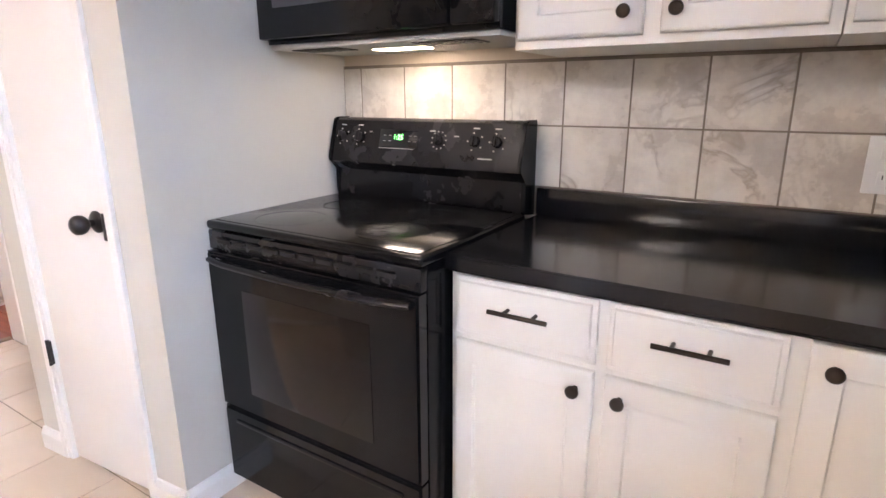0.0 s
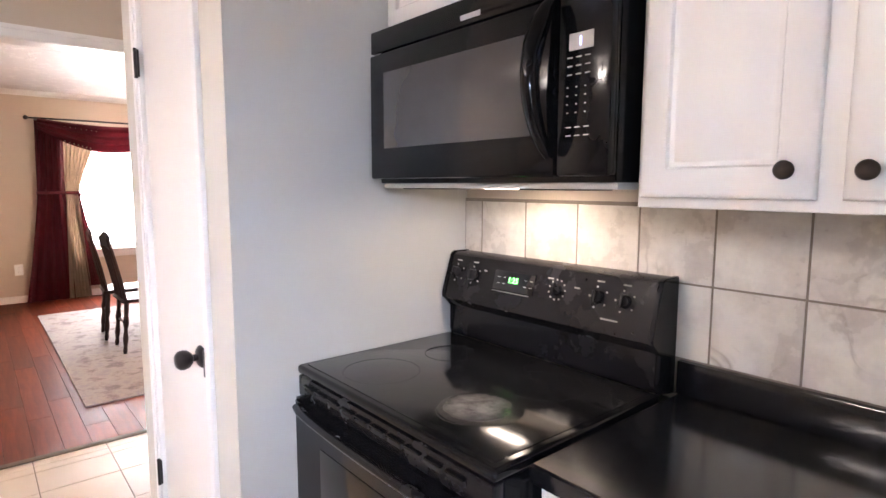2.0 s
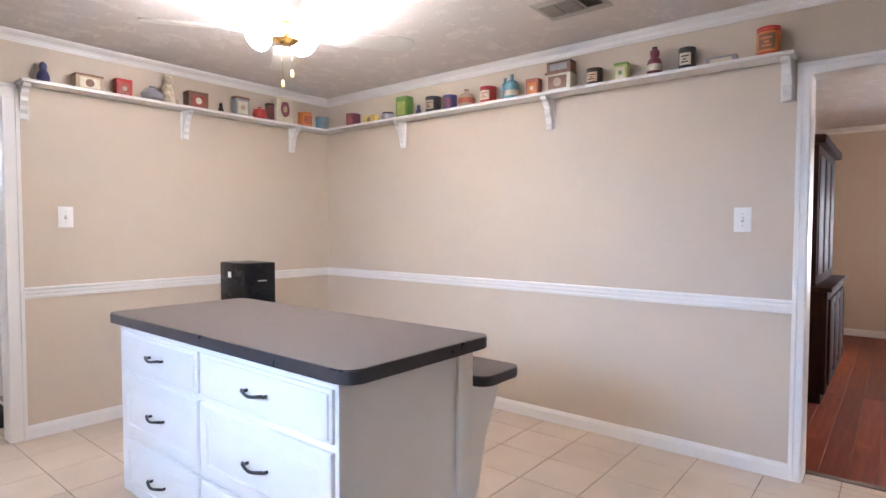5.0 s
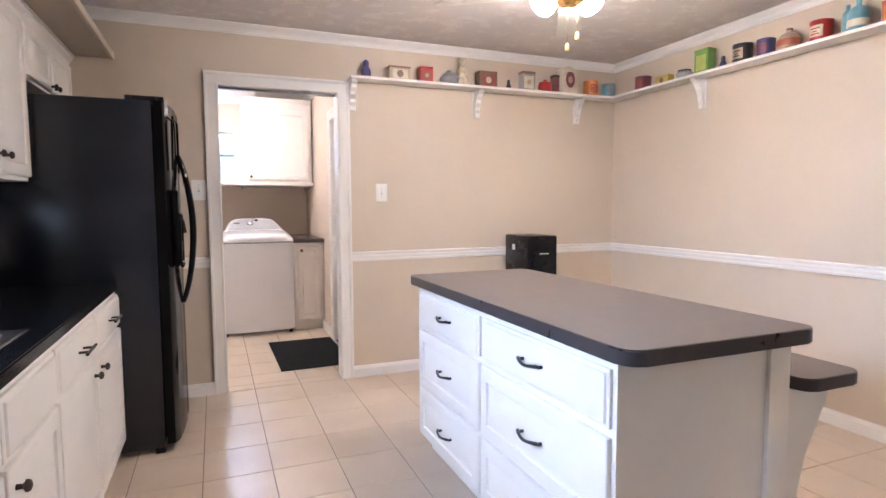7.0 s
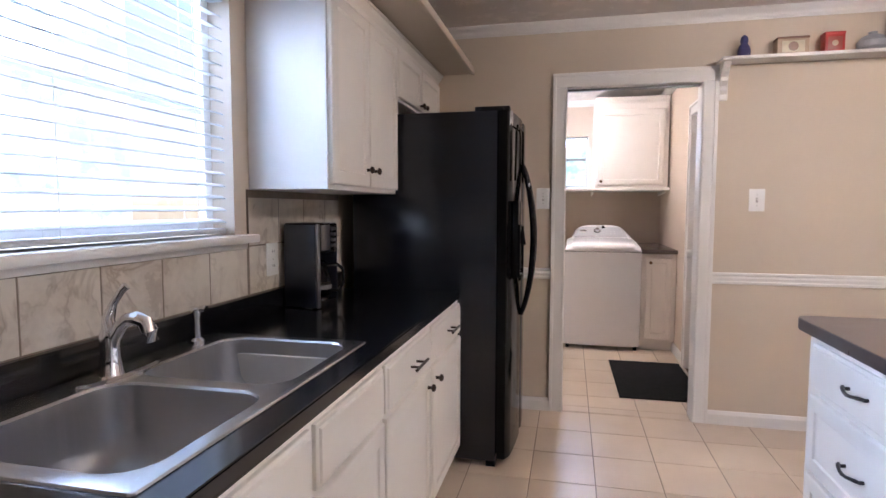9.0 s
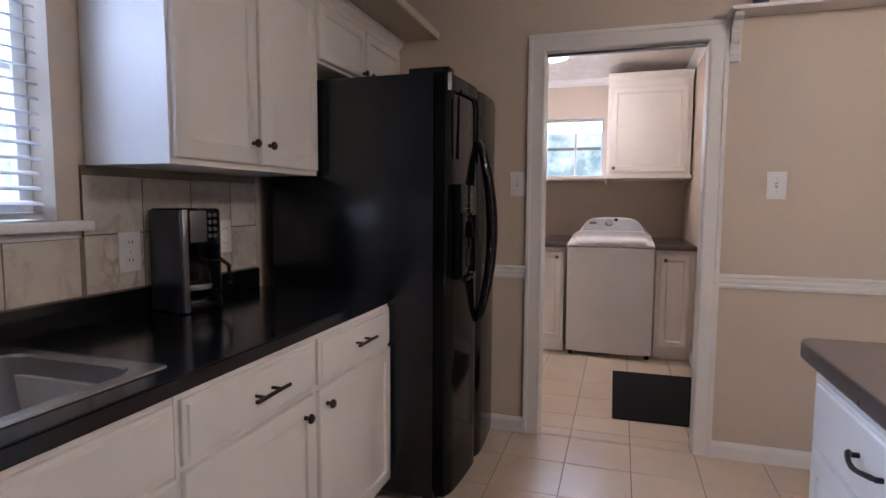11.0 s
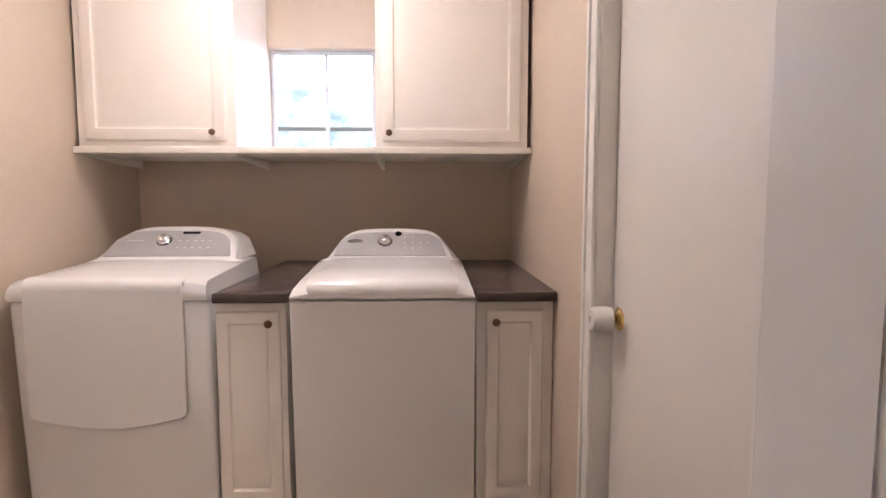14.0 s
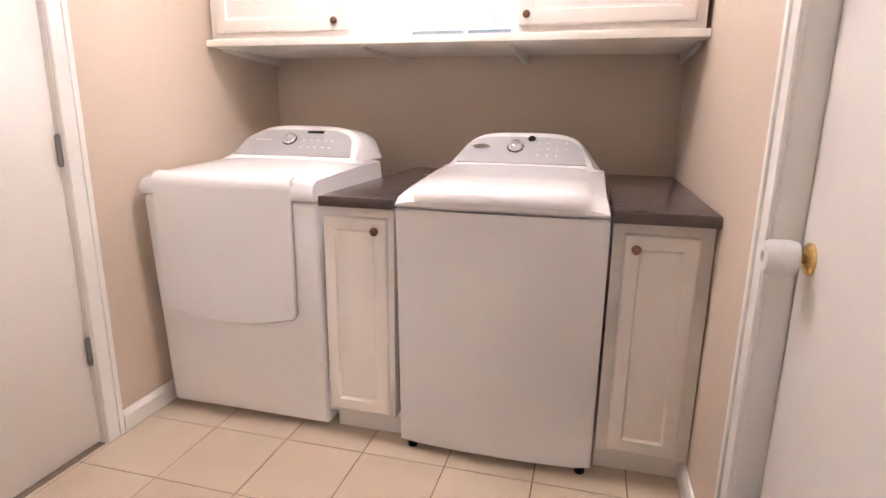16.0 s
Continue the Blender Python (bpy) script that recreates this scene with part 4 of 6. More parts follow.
    text("1:25", "led_green", dsp, Matrix.Translation(face(0.308, 1.124, 0.005)) @ turn @ pose(0, 0, 0, 90), 0.024, "green digits")
    for i in range(4):
            for x0 in (0.245, 0.350):
                bm = B()
                p = face(x0 + (i % 2) * 0.022, 1.118 + (i // 2) * 0.018, 0.0035)
                box(bm, p[0], p[0] + 0.010, p[1] - 0.0008, p[1] + 0.0008, p[2], p[2] + 0.002)
                part("display_mark", bm, "vent_grey", dsp)
    bm = B()
    p = face(0.230, 1.094, 0.0035)
    box(bm, p[0], p[0] + 0.146, p[1] - 0.0008, p[1] + 0.0008, p[2], p[2] + 0.002)
    part("display_mark", bm, "vent_grey", dsp)
    for x0, z0, wd in ((0.048, 1.166, 0.022), (0.126, 1.166, 0.022), (0.592, 1.166, 0.022), (0.668, 1.166, 0.022), (0.620, 1.076, 0.05), (0.525, 1.140, 0.018), (0.180, 1.145, 0.012), (0.432, 1.154, 0.02)):
        bm = B()
        p = face(x0, z0, 0.0015)
        box(bm, p[0], p[0] + wd, p[1] - 0.0008, p[1] + 0.0008, p[2], p[2] + 0.004)
        part("console_lettering", bm, "vent_grey", c)
    return s


def text(body, material, parent, m, size, label="", depth=0.0006, align="CENTER"):
    """Real lettering, turned into a mesh."""
    cu = bpy.data.curves.new("lettering", "FONT")
    cu.body, cu.size, cu.extrude, cu.align_x, cu.resolution_u = body, size, depth, align, 2
    tmp = new("lettering_curve", cu)
    me = bpy.data.meshes.new_from_object(tmp.evaluated_get(bpy.context.evaluated_depsgraph_get()))
    bpy.data.objects.remove(tmp)
    me.materials.clear()
    me.materials.append(MATS[material])
    ob = new("lettering", me)
    ob.parent = parent
    ob.matrix_basis = m
    return tagged(ob, label)


stove()


# ---- microwave ----
def microwave():
    s = thing("microwave", pose(-0.718, 1.770, 1.420), "black over-the-range microwave with a curved handle", "microwave")
    w, h = 0.808, 0.430
    bm = B(); prism(bm, [(0.030, 0.0), (0.395, 0.0), (0.395, h), (0.030, h), (0.030, 0.02)], 0.003, w - 0.003, "x", 0.003)
    part("body", bm, "black_enamel", s)
    bm = B(); box(bm, 0, w, 0.0, 0.029, h - 0.062, h, 0.005)
    g = part("grille", bm, "black_enamel", s, "glossy black top vent strip")
    bm = B(); box(bm, 0.0, 0.680, -0.004, 0.029, 0.012, h - 0.066, 0.007)
    d = part("door", bm, "black_enamel", s)
    bm = B(); box(bm, 0.072, 0.622, -0.0065, -0.002, 0.097, h - 0.122, 0.002)
    part("door_window", bm, "mw_glass_sheen", d, "reflective dark glass window")
    bm = B(); box(bm, 0.684, w, -0.002, 0.029, 0.012, h - 0.066, 0.007)
    p = part("control_panel", bm, "black_enamel", s)
    bm = B()
    pts = [(0.676 - 0.014 * math.sin(math.pi * a), -0.014 - 0.046 * math.sin(math.pi * a) ** 0.7, 0.052 + 0.304 * a) for a in [i / 16 for i in range(17)]]
    tube(bm, pts, [0.013 + 0.011 * math.sin(math.pi * i / 16) ** 0.6 for i in range(17)], 12, 0.8)
    part("handle", bm, "black_enamel", d, "thick curved black handle")
    bm = B(); box(bm, 0.712, 0.768, -0.0035, -0.001, 0.254, 0.286, 0.001)
    ds = part("display", bm, "vent_grey", p, "small grey display")
    bm = B(); box(bm, 0.738, 0.741, -0.0045, -0.003, 0.262, 0.278)
    part("display_digit", bm, "led_blue", ds)
    for r in range(9):
        for c in range(3):
            bm = B()
            x, z = 0.708 + c * 0.021, 0.240 - r * 0.0162 - (0.008 if r > 2 else 0) - (0.012 if r > 6 else 0)
            box(bm, x, x + (0.012 if r < 3 or r > 6 else 0.004), -0.0027, -0.0015, z, z + 0.002)
            part("key_mark", bm, "vent_grey", p)
    bm = B(); box(bm, 0.390, 0.458, -0.0012, 0.001, h - 0.050, h - 0.038, 0.001)
    part("name_badge", bm, "appliance_silver", g, "small silver badge")
    bm = B()
    box(bm, 0.005, w - 0.005, 0.040, 0.380, -0.014, -0.0005, 0.003)
    u = part("underside", bm, "vent_grey", s)
    bm = B(); box(bm, 0.285, 0.475, 0.190, 0.250, -0.0165, -0.0135, 0.001)
    part("lamp_lens", bm, "range_glow", u, "lit lamp lens")
    for x in (0.06, 0.52):
        for i in range(9):
            bm = B()
            box(bm, x + i * 0.022, x + i * 0.022 + 0.012, 0.07, 0.17, -0.017, -0.0135, 0.001)
            part("filter_slat", bm, "black_plastic", u)
    return s


microwave()


# ---- refrigerator ----
def fridge():
    s = thing("refrigerator", pose(0.945, -2.036, 0, 0, 0, -90), "black side-by-side refrigerator with an ice dispenser", "refrigerator")
    w, h = 0.880, 1.800
    bm = B(); box(bm, 0.0, w, 0.0, 0.760, 0.030, h, 0.008)
    part("body", bm, "fridge_black_sheen", s, "pebbled black steel side")
    bm = B(); box(bm, 0.01, w - 0.01, 0.002, 0.05, 0.0, 0.029)
    part("base_grille", bm, "black_plastic", s)

    def door(x0, x1, nm):
        bm = B()
        n = 10
        pts = []
        for i in range(n + 1):
            x = x0 + (x1 - x0) * i / n
            u = (x / w) * 2 - 1
            edge = min(i, n - i) / n
            pts.append((x, -0.060 - 0.030 * (1 - u * u) - (0.0 if edge > 0 else -0.014)))
        pts += [(x1, -0.006), (x0, -0.006)]
        prism(bm, pts, 0.045, h - 0.004, "z", 0.003)
        return part(nm, bm, "fridge_door_black", s, "glossy black door")
    a, b = door(0.003, 0.392, "freezer_door"), door(0.400, w - 0.003, "fridge_door")
    for ob, x, sgn in ((a, 0.360, -1), (b, 0.432, 1)):
        bm = B()
        pts = [(x + sgn * 0.012 * math.sin(math.pi * t) ** 1.0 - sgn * 0.006, -0.090 - 0.066 * math.sin(math.pi * t) ** 0.75, 0.730 + 0.830 * t) for t in [i / 24 for i in range(25)]]
        tube(bm, pts, [0.013 + 0.004 * math.sin(math.pi * i / 24) for i in range(25)], 12)
        hd = part("handle", bm, "black_enamel", ob, "long bowed black handle")
        for z in (1.440, 0.880):
            bm = B(); box(bm, x - 0.010 + sgn * 0.004, x + 0.010 + sgn * 0.004, -0.136, -0.121, z, z + 0.022, 0.003)
            part("handle_clip", bm, "chrome", hd)
    bm = B(); box(bm, 0.045, 0.265, -0.103, -0.070, 0.965, 1.360, 0.010)
    dsp = part("dispenser", bm, "fridge_door_black", a, "black ice and water dispenser")
    bm = B(); box(bm, 0.055, 0.255, -0.1055, -0.100, 0.985, 1.225, 0.004)
    part("dispenser_recess", bm, "fridge_door_black", dsp)
    for x0, x1, z0, z1 in ((0.045, 0.056, 0.975, 1.235), (0.254, 0.265, 0.975, 1.235), (0.045, 0.265, 1.228, 1.240)):
        bm = B(); box(bm, x0, x1, -0.112, -0.102, z0, z1, 0.003)
        part("dispenser_rim", bm, "fridge_door_black", dsp)
    bm = B(); box(bm, 0.125, 0.185, -0.1085, -0.104, 1.010, 1.090, 0.004)
    part("dispenser_paddle", bm, "fridge_door_black", dsp)
    for i in range(3):
        for j in range(3):
            bm = B()
            box(bm, 0.070 + i * 0.060, 0.112 + i * 0.060, -0.1045, -0.1048, 1.258 + j * 0.026, 1.2588 + j * 0.026)
            part("dispenser_mark", bm, "vent_grey", dsp)
    bm = B(); cyl(bm, (0.155, -0.110, 1.135), 0.022, 0.07, "z", 14, 0.012)
    part("dispenser_nozzle", bm, "fridge_door_black", dsp)
    bm = B(); box(bm, 0.080, 0.235, -0.116, -0.100, 0.955, 0.972, 0.003)
    part("drip_tray", bm, "fridge_door_black", dsp)
    bm = B()
    tube(bm, [(0.060, -0.082, 1.46), (0.060, -0.086, 1.70), (0.085, -0.088, 1.735), (0.305, -0.096, 1.735), (0.330, -0.096, 1.70), (0.330, -0.096, 1.46)], 0.006, 8)
    part("door_relief", bm, "fridge_door_black", a)
    bm = B()
    lathe(bm, [(0.022, 0), (0.020, 0.003), (0.010, 0.004)], (w - 0.09, -0.067, 1.70), "-y", 20)
    part("badge", bm, "appliance_silver", b, "round silver badge")
    for x in (0.03, w - 0.10):
        bm = B(); box(bm, x, x + 0.07, -0.055, 0.12, h + 0.001, h + 0.026, 0.006)
        part("hinge_cover", bm, "black_plastic", s)
    bm = B(); box(bm, 0.001, 0.010, -0.073, -0.058, h - 0.075, h - 0.005, 0.003)
    part("door_cap", bm, "chrome", a, "bright door end cap")
    return s


fridge()


# ---- island ----
def island():
    s = thing("kitchen_island", pose(-0.290, -1.588, 0, 0, 0, 90), "white kitchen island with drawers and a dark laminate top", "kitchen island")
    w, d = 1.540, 0.640
    bm = B()
    box(bm, 0, w, 0, d, 0.090, 0.866, 0.002, 1); box(bm, 0.02, w - 0.02, 0.06, d - 0.02, 0, 0.089)
    part("body", bm, "cabinet_paint", s)
    for x, fw, bar in ((0.060, 0.675, 0.412), (0.762, 0.762, 1.150)):
        for k, (z, h) in enumerate(((0.676, 0.162), (0.372, 0.278), (0.108, 0.248))):
            bm = B(); rings_front(bm, x, z, fw, h, -0.0005, RAISED if k else SLAB)
            f = part("drawer_front", bm, "cabinet_paint", s)
            bar_handle(f, bar, -0.0205, z + h * 0.5 + (0.004 if k == 0 else 0.0), 0.135, "arch")
    bm = B(); box(bm, w - 0.001, w + 0.014, d - 0.085, d, 0.0, 0.865, 0.002)
    part("corner_post", bm, "cabinet_paint", s)
    r = 0.055

    def rounded(x0, x1, y0, y1, r):
        pts = []
        for cx, cy, a0 in ((x1 - r, y0 + r, -90), (x1 - r, y1 - r, 0), (x0 + r, y1 - r, 90), (x0 + r, y0 + r, 180)):
            pts += [(cx + r * math.cos(radians(a0 + a)), cy + r * math.sin(radians(a0 + a))) for a in range(0, 91, 15)]
        return pts
    o = rounded(-0.085, w + 0.080, -0.030, d + 0.034, r)
    bm = B(); prism(bm, o, 0.867, 0.9095, "z", 0.003)
    t = part("island_top", bm, "island_edge", s, "dark laminate top with a black rounded edge")
    bm = B(); prism(bm, rounded(-0.083, w + 0.078, -0.028, d + 0.032, r - 0.002), 0.9097, 0.9115, "z")
    part("top_sheet", bm, "island_laminate", t, "grey-brown matt laminate sheet")
    o = rounded(-0.010, w + 0.070, d + 0.002, d + 0.262, 0.05)
    bm = B(); prism(bm, o, 0.712, 0.750, "z", 0.003)
    t = part("bar_shelf", bm, "island_edge", s, "lower dark laminate eating shelf")
    bm = B(); prism(bm, rounded(-0.008, w + 0.068, d + 0.004, d + 0.260, 0.048), 0.7502, 0.752, "z")
    part("shelf_sheet", bm, "island_laminate", t)
    for x in (0.0, w / 2, w - 0.02):
        bm = B(); prism(bm, [(d, 0.20), (d + 0.06, 0.30), (d + 0.10, 0.48), (d + 0.19, 0.640), (d + 0.205, 0.711), (d, 0.711)], x, x + 0.02, "x", 0.002)
        part("shelf_bracket", bm, "cabinet_paint", s, "white shaped support panel")
    return s


island()

# ---- sink and what stands by it ----
def sink():
    s = thing("sink", pose(0, 0, 0), "double-bowl stainless steel kitchen sink", "sink")
    bm = B()
    x0, x1, y0, y1, z = 1.202, 1.752, -0.902, 0.060, TOP + 0.006

    def loop(cx0, cx1, cy0, cy1, r, zz, n=5):
        out = []
        for cx, cy, a0 in ((cx1 - r, cy0 + r, -90), (cx1 - r, cy1 - r, 0), (cx0 + r, cy1 - r, 90), (cx0 + r, cy0 + r, 180)):
            out += [bm.verts.new((cx + r * math.cos(radians(a0 + 90 * i / n)), cy + r * math.sin(radians(a0 + 90 * i / n)), zz)) for i in range(n + 1)]
        return out

    def band(a, b):
        for i in range(len(a)):
            bm.faces.new((a[i], a[(i + 1) % len(a)], b[(i + 1) % len(b)], b[i]))
    bowls = [(1.235, 1.655, -0.860, -0.435), (1.235, 1.655, -0.390, 0.020)]
    outer = [loop(x0, x1, y0, y1, 0.012, TOP + 0.0005), loop(x0 + 0.002, x1 - 0.002, y0 + 0.002, y1 - 0.002, 0.012, z - 0.001), loop(x0 + 0.012, x1 - 0.012, y0 + 0.012, y1 - 0.012, 0.004, z)]
    band(outer[0], outer[1]); band(outer[1], outer[2])
    mid = -0.4125
    bowls_z = []
    for a, b, c, d in bowls:
        rows = [loop(a, b, c, d, 0.075, z), loop(a + 0.004, b - 0.004, c + 0.004, d - 0.004, 0.072, z - 0.006), loop(a + 0.012, b - 0.012, c + 0.012, d - 0.012, 0.068, z - 0.120), loop(a + 0.022, b - 0.022, c + 0.022, d - 0.022, 0.062, z - 0.158), loop(a + 0.045, b - 0.045, c + 0.045, d - 0.045, 0.055, z - 0.184), loop(a + 0.080, b - 0.080, c + 0.080, d - 0.080, 0.045, z - 0.196), loop(a + 0.13, b - 0.13, c + 0.13, d - 0.13, 0.03, z - 0.200)]
        c0, c1 = (y0 + 0.0125, mid) if c < mid else (mid, y1 - 0.0125)
        rows.insert(0, loop(x0 + 0.0125, x1 - 0.0125, c0, c1, 0.004, z))
        band(rows[0], rows[1]); band(rows[1], rows[2])
        bowls_z.append((a, b, c, d))
    bmesh.ops.remove_doubles(bm, verts=bm.verts, dist=0.0016)
    part("deck", bm, "steel", s, "brushed stainless steel rim and deck")
    for a, b, c, d in bowls_z:
        bm = B()
        rows = [loop(a + i, b - i, c + i, d - i, r, z - h) for i, r, h in ((0.0042, 0.072, 0.0062), (0.012, 0.068, 0.120), (0.022, 0.062, 0.158), (0.045, 0.055, 0.184), (0.080, 0.045, 0.196), (0.13, 0.03, 0.200))]
        for p, q in zip(rows, rows[1:]):
            band(p, q)
        bm.faces.new(rows[-1])
        part("basin", bm, "basin_steel", s, "deep stainless steel basin")
    for cy in (-0.647, -0.185):
        bm = B(); lathe(bm, [(0.045, z - 0.2000), (0.042, z - 0.196), (0.030, z - 0.1985), (0.004, z - 0.199)], (1.445, cy, 0))
        part("drain", bm, "chrome", s, "chrome drain")
    bm = B()
    prism(bm, [(1.672 + 0.030 * math.cos(a), -0.430 + 0.135 * math.sin(a)) for a in [2 * math.pi * i / 28 for i in range(28)]], z + 0.0005, z + 0.010, "z", 0.004)
    p = part("faucet_plate", bm, "chrome", s)
    bm = B()
    lathe(bm, [(0.030, z + 0.008), (0.026, z + 0.030), (0.022, z + 0.060), (0.023, z + 0.100), (0.020, z + 0.120)], (1.672, -0.400, 0))
    tube(bm, [(1.672, -0.400, z + 0.050), (1.660, -0.400, z + 0.098), (1.640, -0.402, z + 0.130), (1.622, -0.405, z + 0.146), (1.602, -0.409, z + 0.148), (1.583, -0.413, z + 0.138), (1.571, -0.416, z + 0.116), (1.566, -0.418, z + 0.092)], [0.017, 0.016, 0.0155, 0.016, 0.018, 0.019, 0.018, 0.014], 16)
    f = part("faucet", bm, "chrome", s, "chrome kitchen faucet with a lever")
    bm = B()
    tube(bm, [(1.672, -0.402, z + 0.115), (1.678, -0.404, z + 0.145), (1.668, -0.410, z + 0.180), (1.652, -0.420, z + 0.212), (1.640, -0.424, z + 0.224)], [0.019, 0.015, 0.009, 0.009, 0.010], 12)
    part("lever", bm, "chrome", f)
    bm = B()
    lathe(bm, [(0.024, z), (0.022, z + 0.012), (0.013, z + 0.020), (0.011, z + 0.078), (0.016, z + 0.094), (0.015, z + 0.108), (0.008, z + 0.113)], (1.690, -0.745, 0))
    tube(bm, [(1.690, -0.745, z + 0.102), (1.670, -0.747, z + 0.110), (1.658, -0.748, z + 0.108)], [0.010, 0.009, 0.011], 10)
    part("sprayer", bm, "chrome", s, "chrome side sprayer")


sink()


def coffee_maker():
    s = thing("coffee_maker", pose(1.588, -1.462, TOP + 0.001, 0, 0, -99), "black and stainless drip coffee maker with a glass carafe", "coffee maker")
    a = 0.078
    bm = B(); box(bm, -a, a, 0.002, 0.160, 0.0, 0.030, 0.006); box(bm, -a, a, 0.112, 0.160, 0.028, 0.352, 0.008); box(bm, -a, a, 0.0, 0.160, 0.228, 0.354, 0.008)
    b = part("body", bm, "black_plastic", s)
    for x in (-a - 0.006, a):
        bm = B(); box(bm, x, x + 0.006, 0.004, 0.158, 0.006, 0.348, 0.003)
        part("side_panel", bm, "coffee_shell_sheen", b)
    bm = B(); box(bm, -a - 0.002, -a + 0.020, -0.006, 0.004, 0.004, 0.350, 0.003)
    part("front_trim", bm, "aluminium", b, "brushed metal front strip")
    bm = B(); box(bm, -0.048, 0.018, -0.005, 0.001, 0.240, 0.346, 0.002)
    part("front_plate", bm, "aluminium", b, "brushed metal front plate")
    for r in range(4):
        for c in range(2):
            bm = B()
            cyl(bm, (0.032 + c * 0.022, -0.005, 0.330 - r * 0.024), 0.007, 0.006, "y", 12)
            part("button", bm, "aluminium", b)
    bm = B(); cyl(bm, (0.004, 0.056, 0.030), 0.052, 0.006, seg=28)
    part("warming_plate", bm, "steel", b)
    bm = B(); lathe(bm, [(0.044, 0.040), (0.053, 0.048), (0.057, 0.090), (0.053, 0.125), (0.040, 0.158), (0.038, 0.172)], (0.004, 0.052, 0))
    c = part("carafe", bm, "carafe_glass", s, "clear glass carafe")
    bm = B(); lathe(bm, [(0.040, 0.172), (0.042, 0.182), (0.028, 0.194), (0.010, 0.198)], (0.004, 0.052, 0))
    part("carafe_lid", bm, "black_plastic", c)
    bm = B(); lathe(bm, [(0.0580, 0.074), (0.0590, 0.078), (0.0590, 0.088), (0.0580, 0.092)], (0.004, 0.052, 0), seg=28)
    part("carafe_band", bm, "aluminium", c)
    bm = B(); tube(bm, [(0.040, 0.030, 0.168), (0.080, 0.000, 0.172), (0.102, -0.012, 0.150), (0.104, -0.014, 0.090), (0.085, 0.000, 0.058), (0.052, 0.024, 0.064)], 0.008, 10)
    part("carafe_handle", bm, "black_plastic", c)


coffee_maker()


def wall_plate(name, m, label, toggles=1, outlet=False, w=0.086, h=0.132):
    s = thing(name, m, label, "light switch" if not outlet else "outlet")
    bm = B(); box(bm, -w / 2, w / 2, -0.006, 0, -h / 2, h / 2, 0.003)
    p = part("plate", bm, "white_plastic", s)
    if outlet:
        for z in (-0.030, 0.030):
            bm = B(); box(bm, -0.017, 0.017, -0.0085, -0.005, z - 0.016, z + 0.016, 0.004)
            so = part("socket", bm, "white_plastic", p)
            for x in (-0.007, 0.007):
                # dark sliver painted in for the shade of a pin hole
                bm = B()
                box(bm, x - 0.0012, x + 0.0012, -0.0092, -0.008, z - 0.002, z + 0.008)
                part("slot", bm, "dark_gap", so)
    else:
        for i in range(toggles):
            x = (i - (toggles - 1) / 2) * 0.046
            bm = B(); box(bm, x - 0.006, x + 0.006, -0.0075, -0.005, -0.014, 0.014, 0.001)
            part("toggle_bezel", bm, "vent_grey", p)
            bm = B(); prism(bm, [(-0.006, -0.004), (-0.018, 0.006), (-0.016, 0.010), (-0.006, 0.006)], x - 0.0045, x + 0.0045, "x", 0.001)
            part("toggle", bm, "white_plastic", p)
    for z in (-h * 0.24, h * 0.24):
        bm = B(); cyl(bm, (0, -0.0075, z * (1.0 if not outlet else 0.0)), 0.003, 0.003, "y", 8)
        part("screw", bm, "vent_grey", p)
    return s


wall_plate("light_switch", pose(W_, 0.541, 1.355, 0, 0, 90), "white toggle switch plate on the beige wall")
wall_plate("light_switch", pose(-0.482, S_, 1.372, 0, 0, 180), "white toggle switch plate beside the laundry doorway")
wall_plate("light_switch", pose(0.763, S_, 1.384, 0, 0, 180), "white toggle switch plate beside the refrigerator")
wall_plate("outlet", pose(0.905, 2.159, 1.108), "white outlet plate on the backsplash tiles", outlet=True)
wall_plate("outlet", pose(1.774, -1.80, 1.140, 0, 0, -90), "white outlet plate on the backsplash behind the coffee maker", outlet=True)
wall_plate("outlet", pose(1.774, -1.335, 1.115, 0, 0, -90), "white outlet plate on the backsplash beside the sink", outlet=True)
wall_plate("outlet", pose(-7.65, 1.24, 0.40, 0, 0, 90), "white outlet plate on the dining room wall", outlet=True)


# ---- blind ----
def blind():
    s = thing("window_blind", pose(1.828, -0.40, 0), "white horizontal slat blind, lowered and open", "blind")
    bm = B(); box(bm, -0.030, 0.025, -0.685, 0.685, 2.045, 2.095, 0.004)
    part("headrail", bm, "blind_white", s)
    bm = B(); box(bm, -0.025, 0.025, -0.680, 0.680, 1.232, 1.250, 0.004)
    part("bottom_rail", bm, "blind_white", s)
    for i in range(18):
        z = 1.278 + i * 0.0425
        bm = B()
        prism(bm, [(-0.024, z - 0.009), (-0.012, z - 0.002), (0.0, z + 0.001), (0.012, z + 0.003), (0.024, z + 0.003), (0.024, z + 0.0055), (0.0, z + 0.0035), (-0.012, z + 0.0005), (-0.024, z - 0.0065)], -0.680, 0.680, "y")
        part("slat", bm, "blind_white", s, smooth=False)
    for y in (-0.52, 0.0, 0.52):
        for x in (-0.026, 0.026):
            bm = B(); cyl(bm, (x, y, 1.245), 0.0012, 0.82, seg=6)
            part("cord", bm, "white_plastic", s)


blind()

# ---- black appliance in the corner ----
s = thing("water_dispenser", pose(-1.770, -2.905, 0), "tall black plastic dispenser cabinet with a white sticker", "water dispenser")
bm = B(); box(bm, 0.0, 0.260, 0.0, 0.360, 0.0, 1.040, 0.012)
b = part("body", bm, "black_plastic", s)
bm = B(); box(bm, 0.010, 0.245, 0.355, 0.372, 0.020, 1.020, 0.010)
part("front_door", bm, "black_enamel", b)
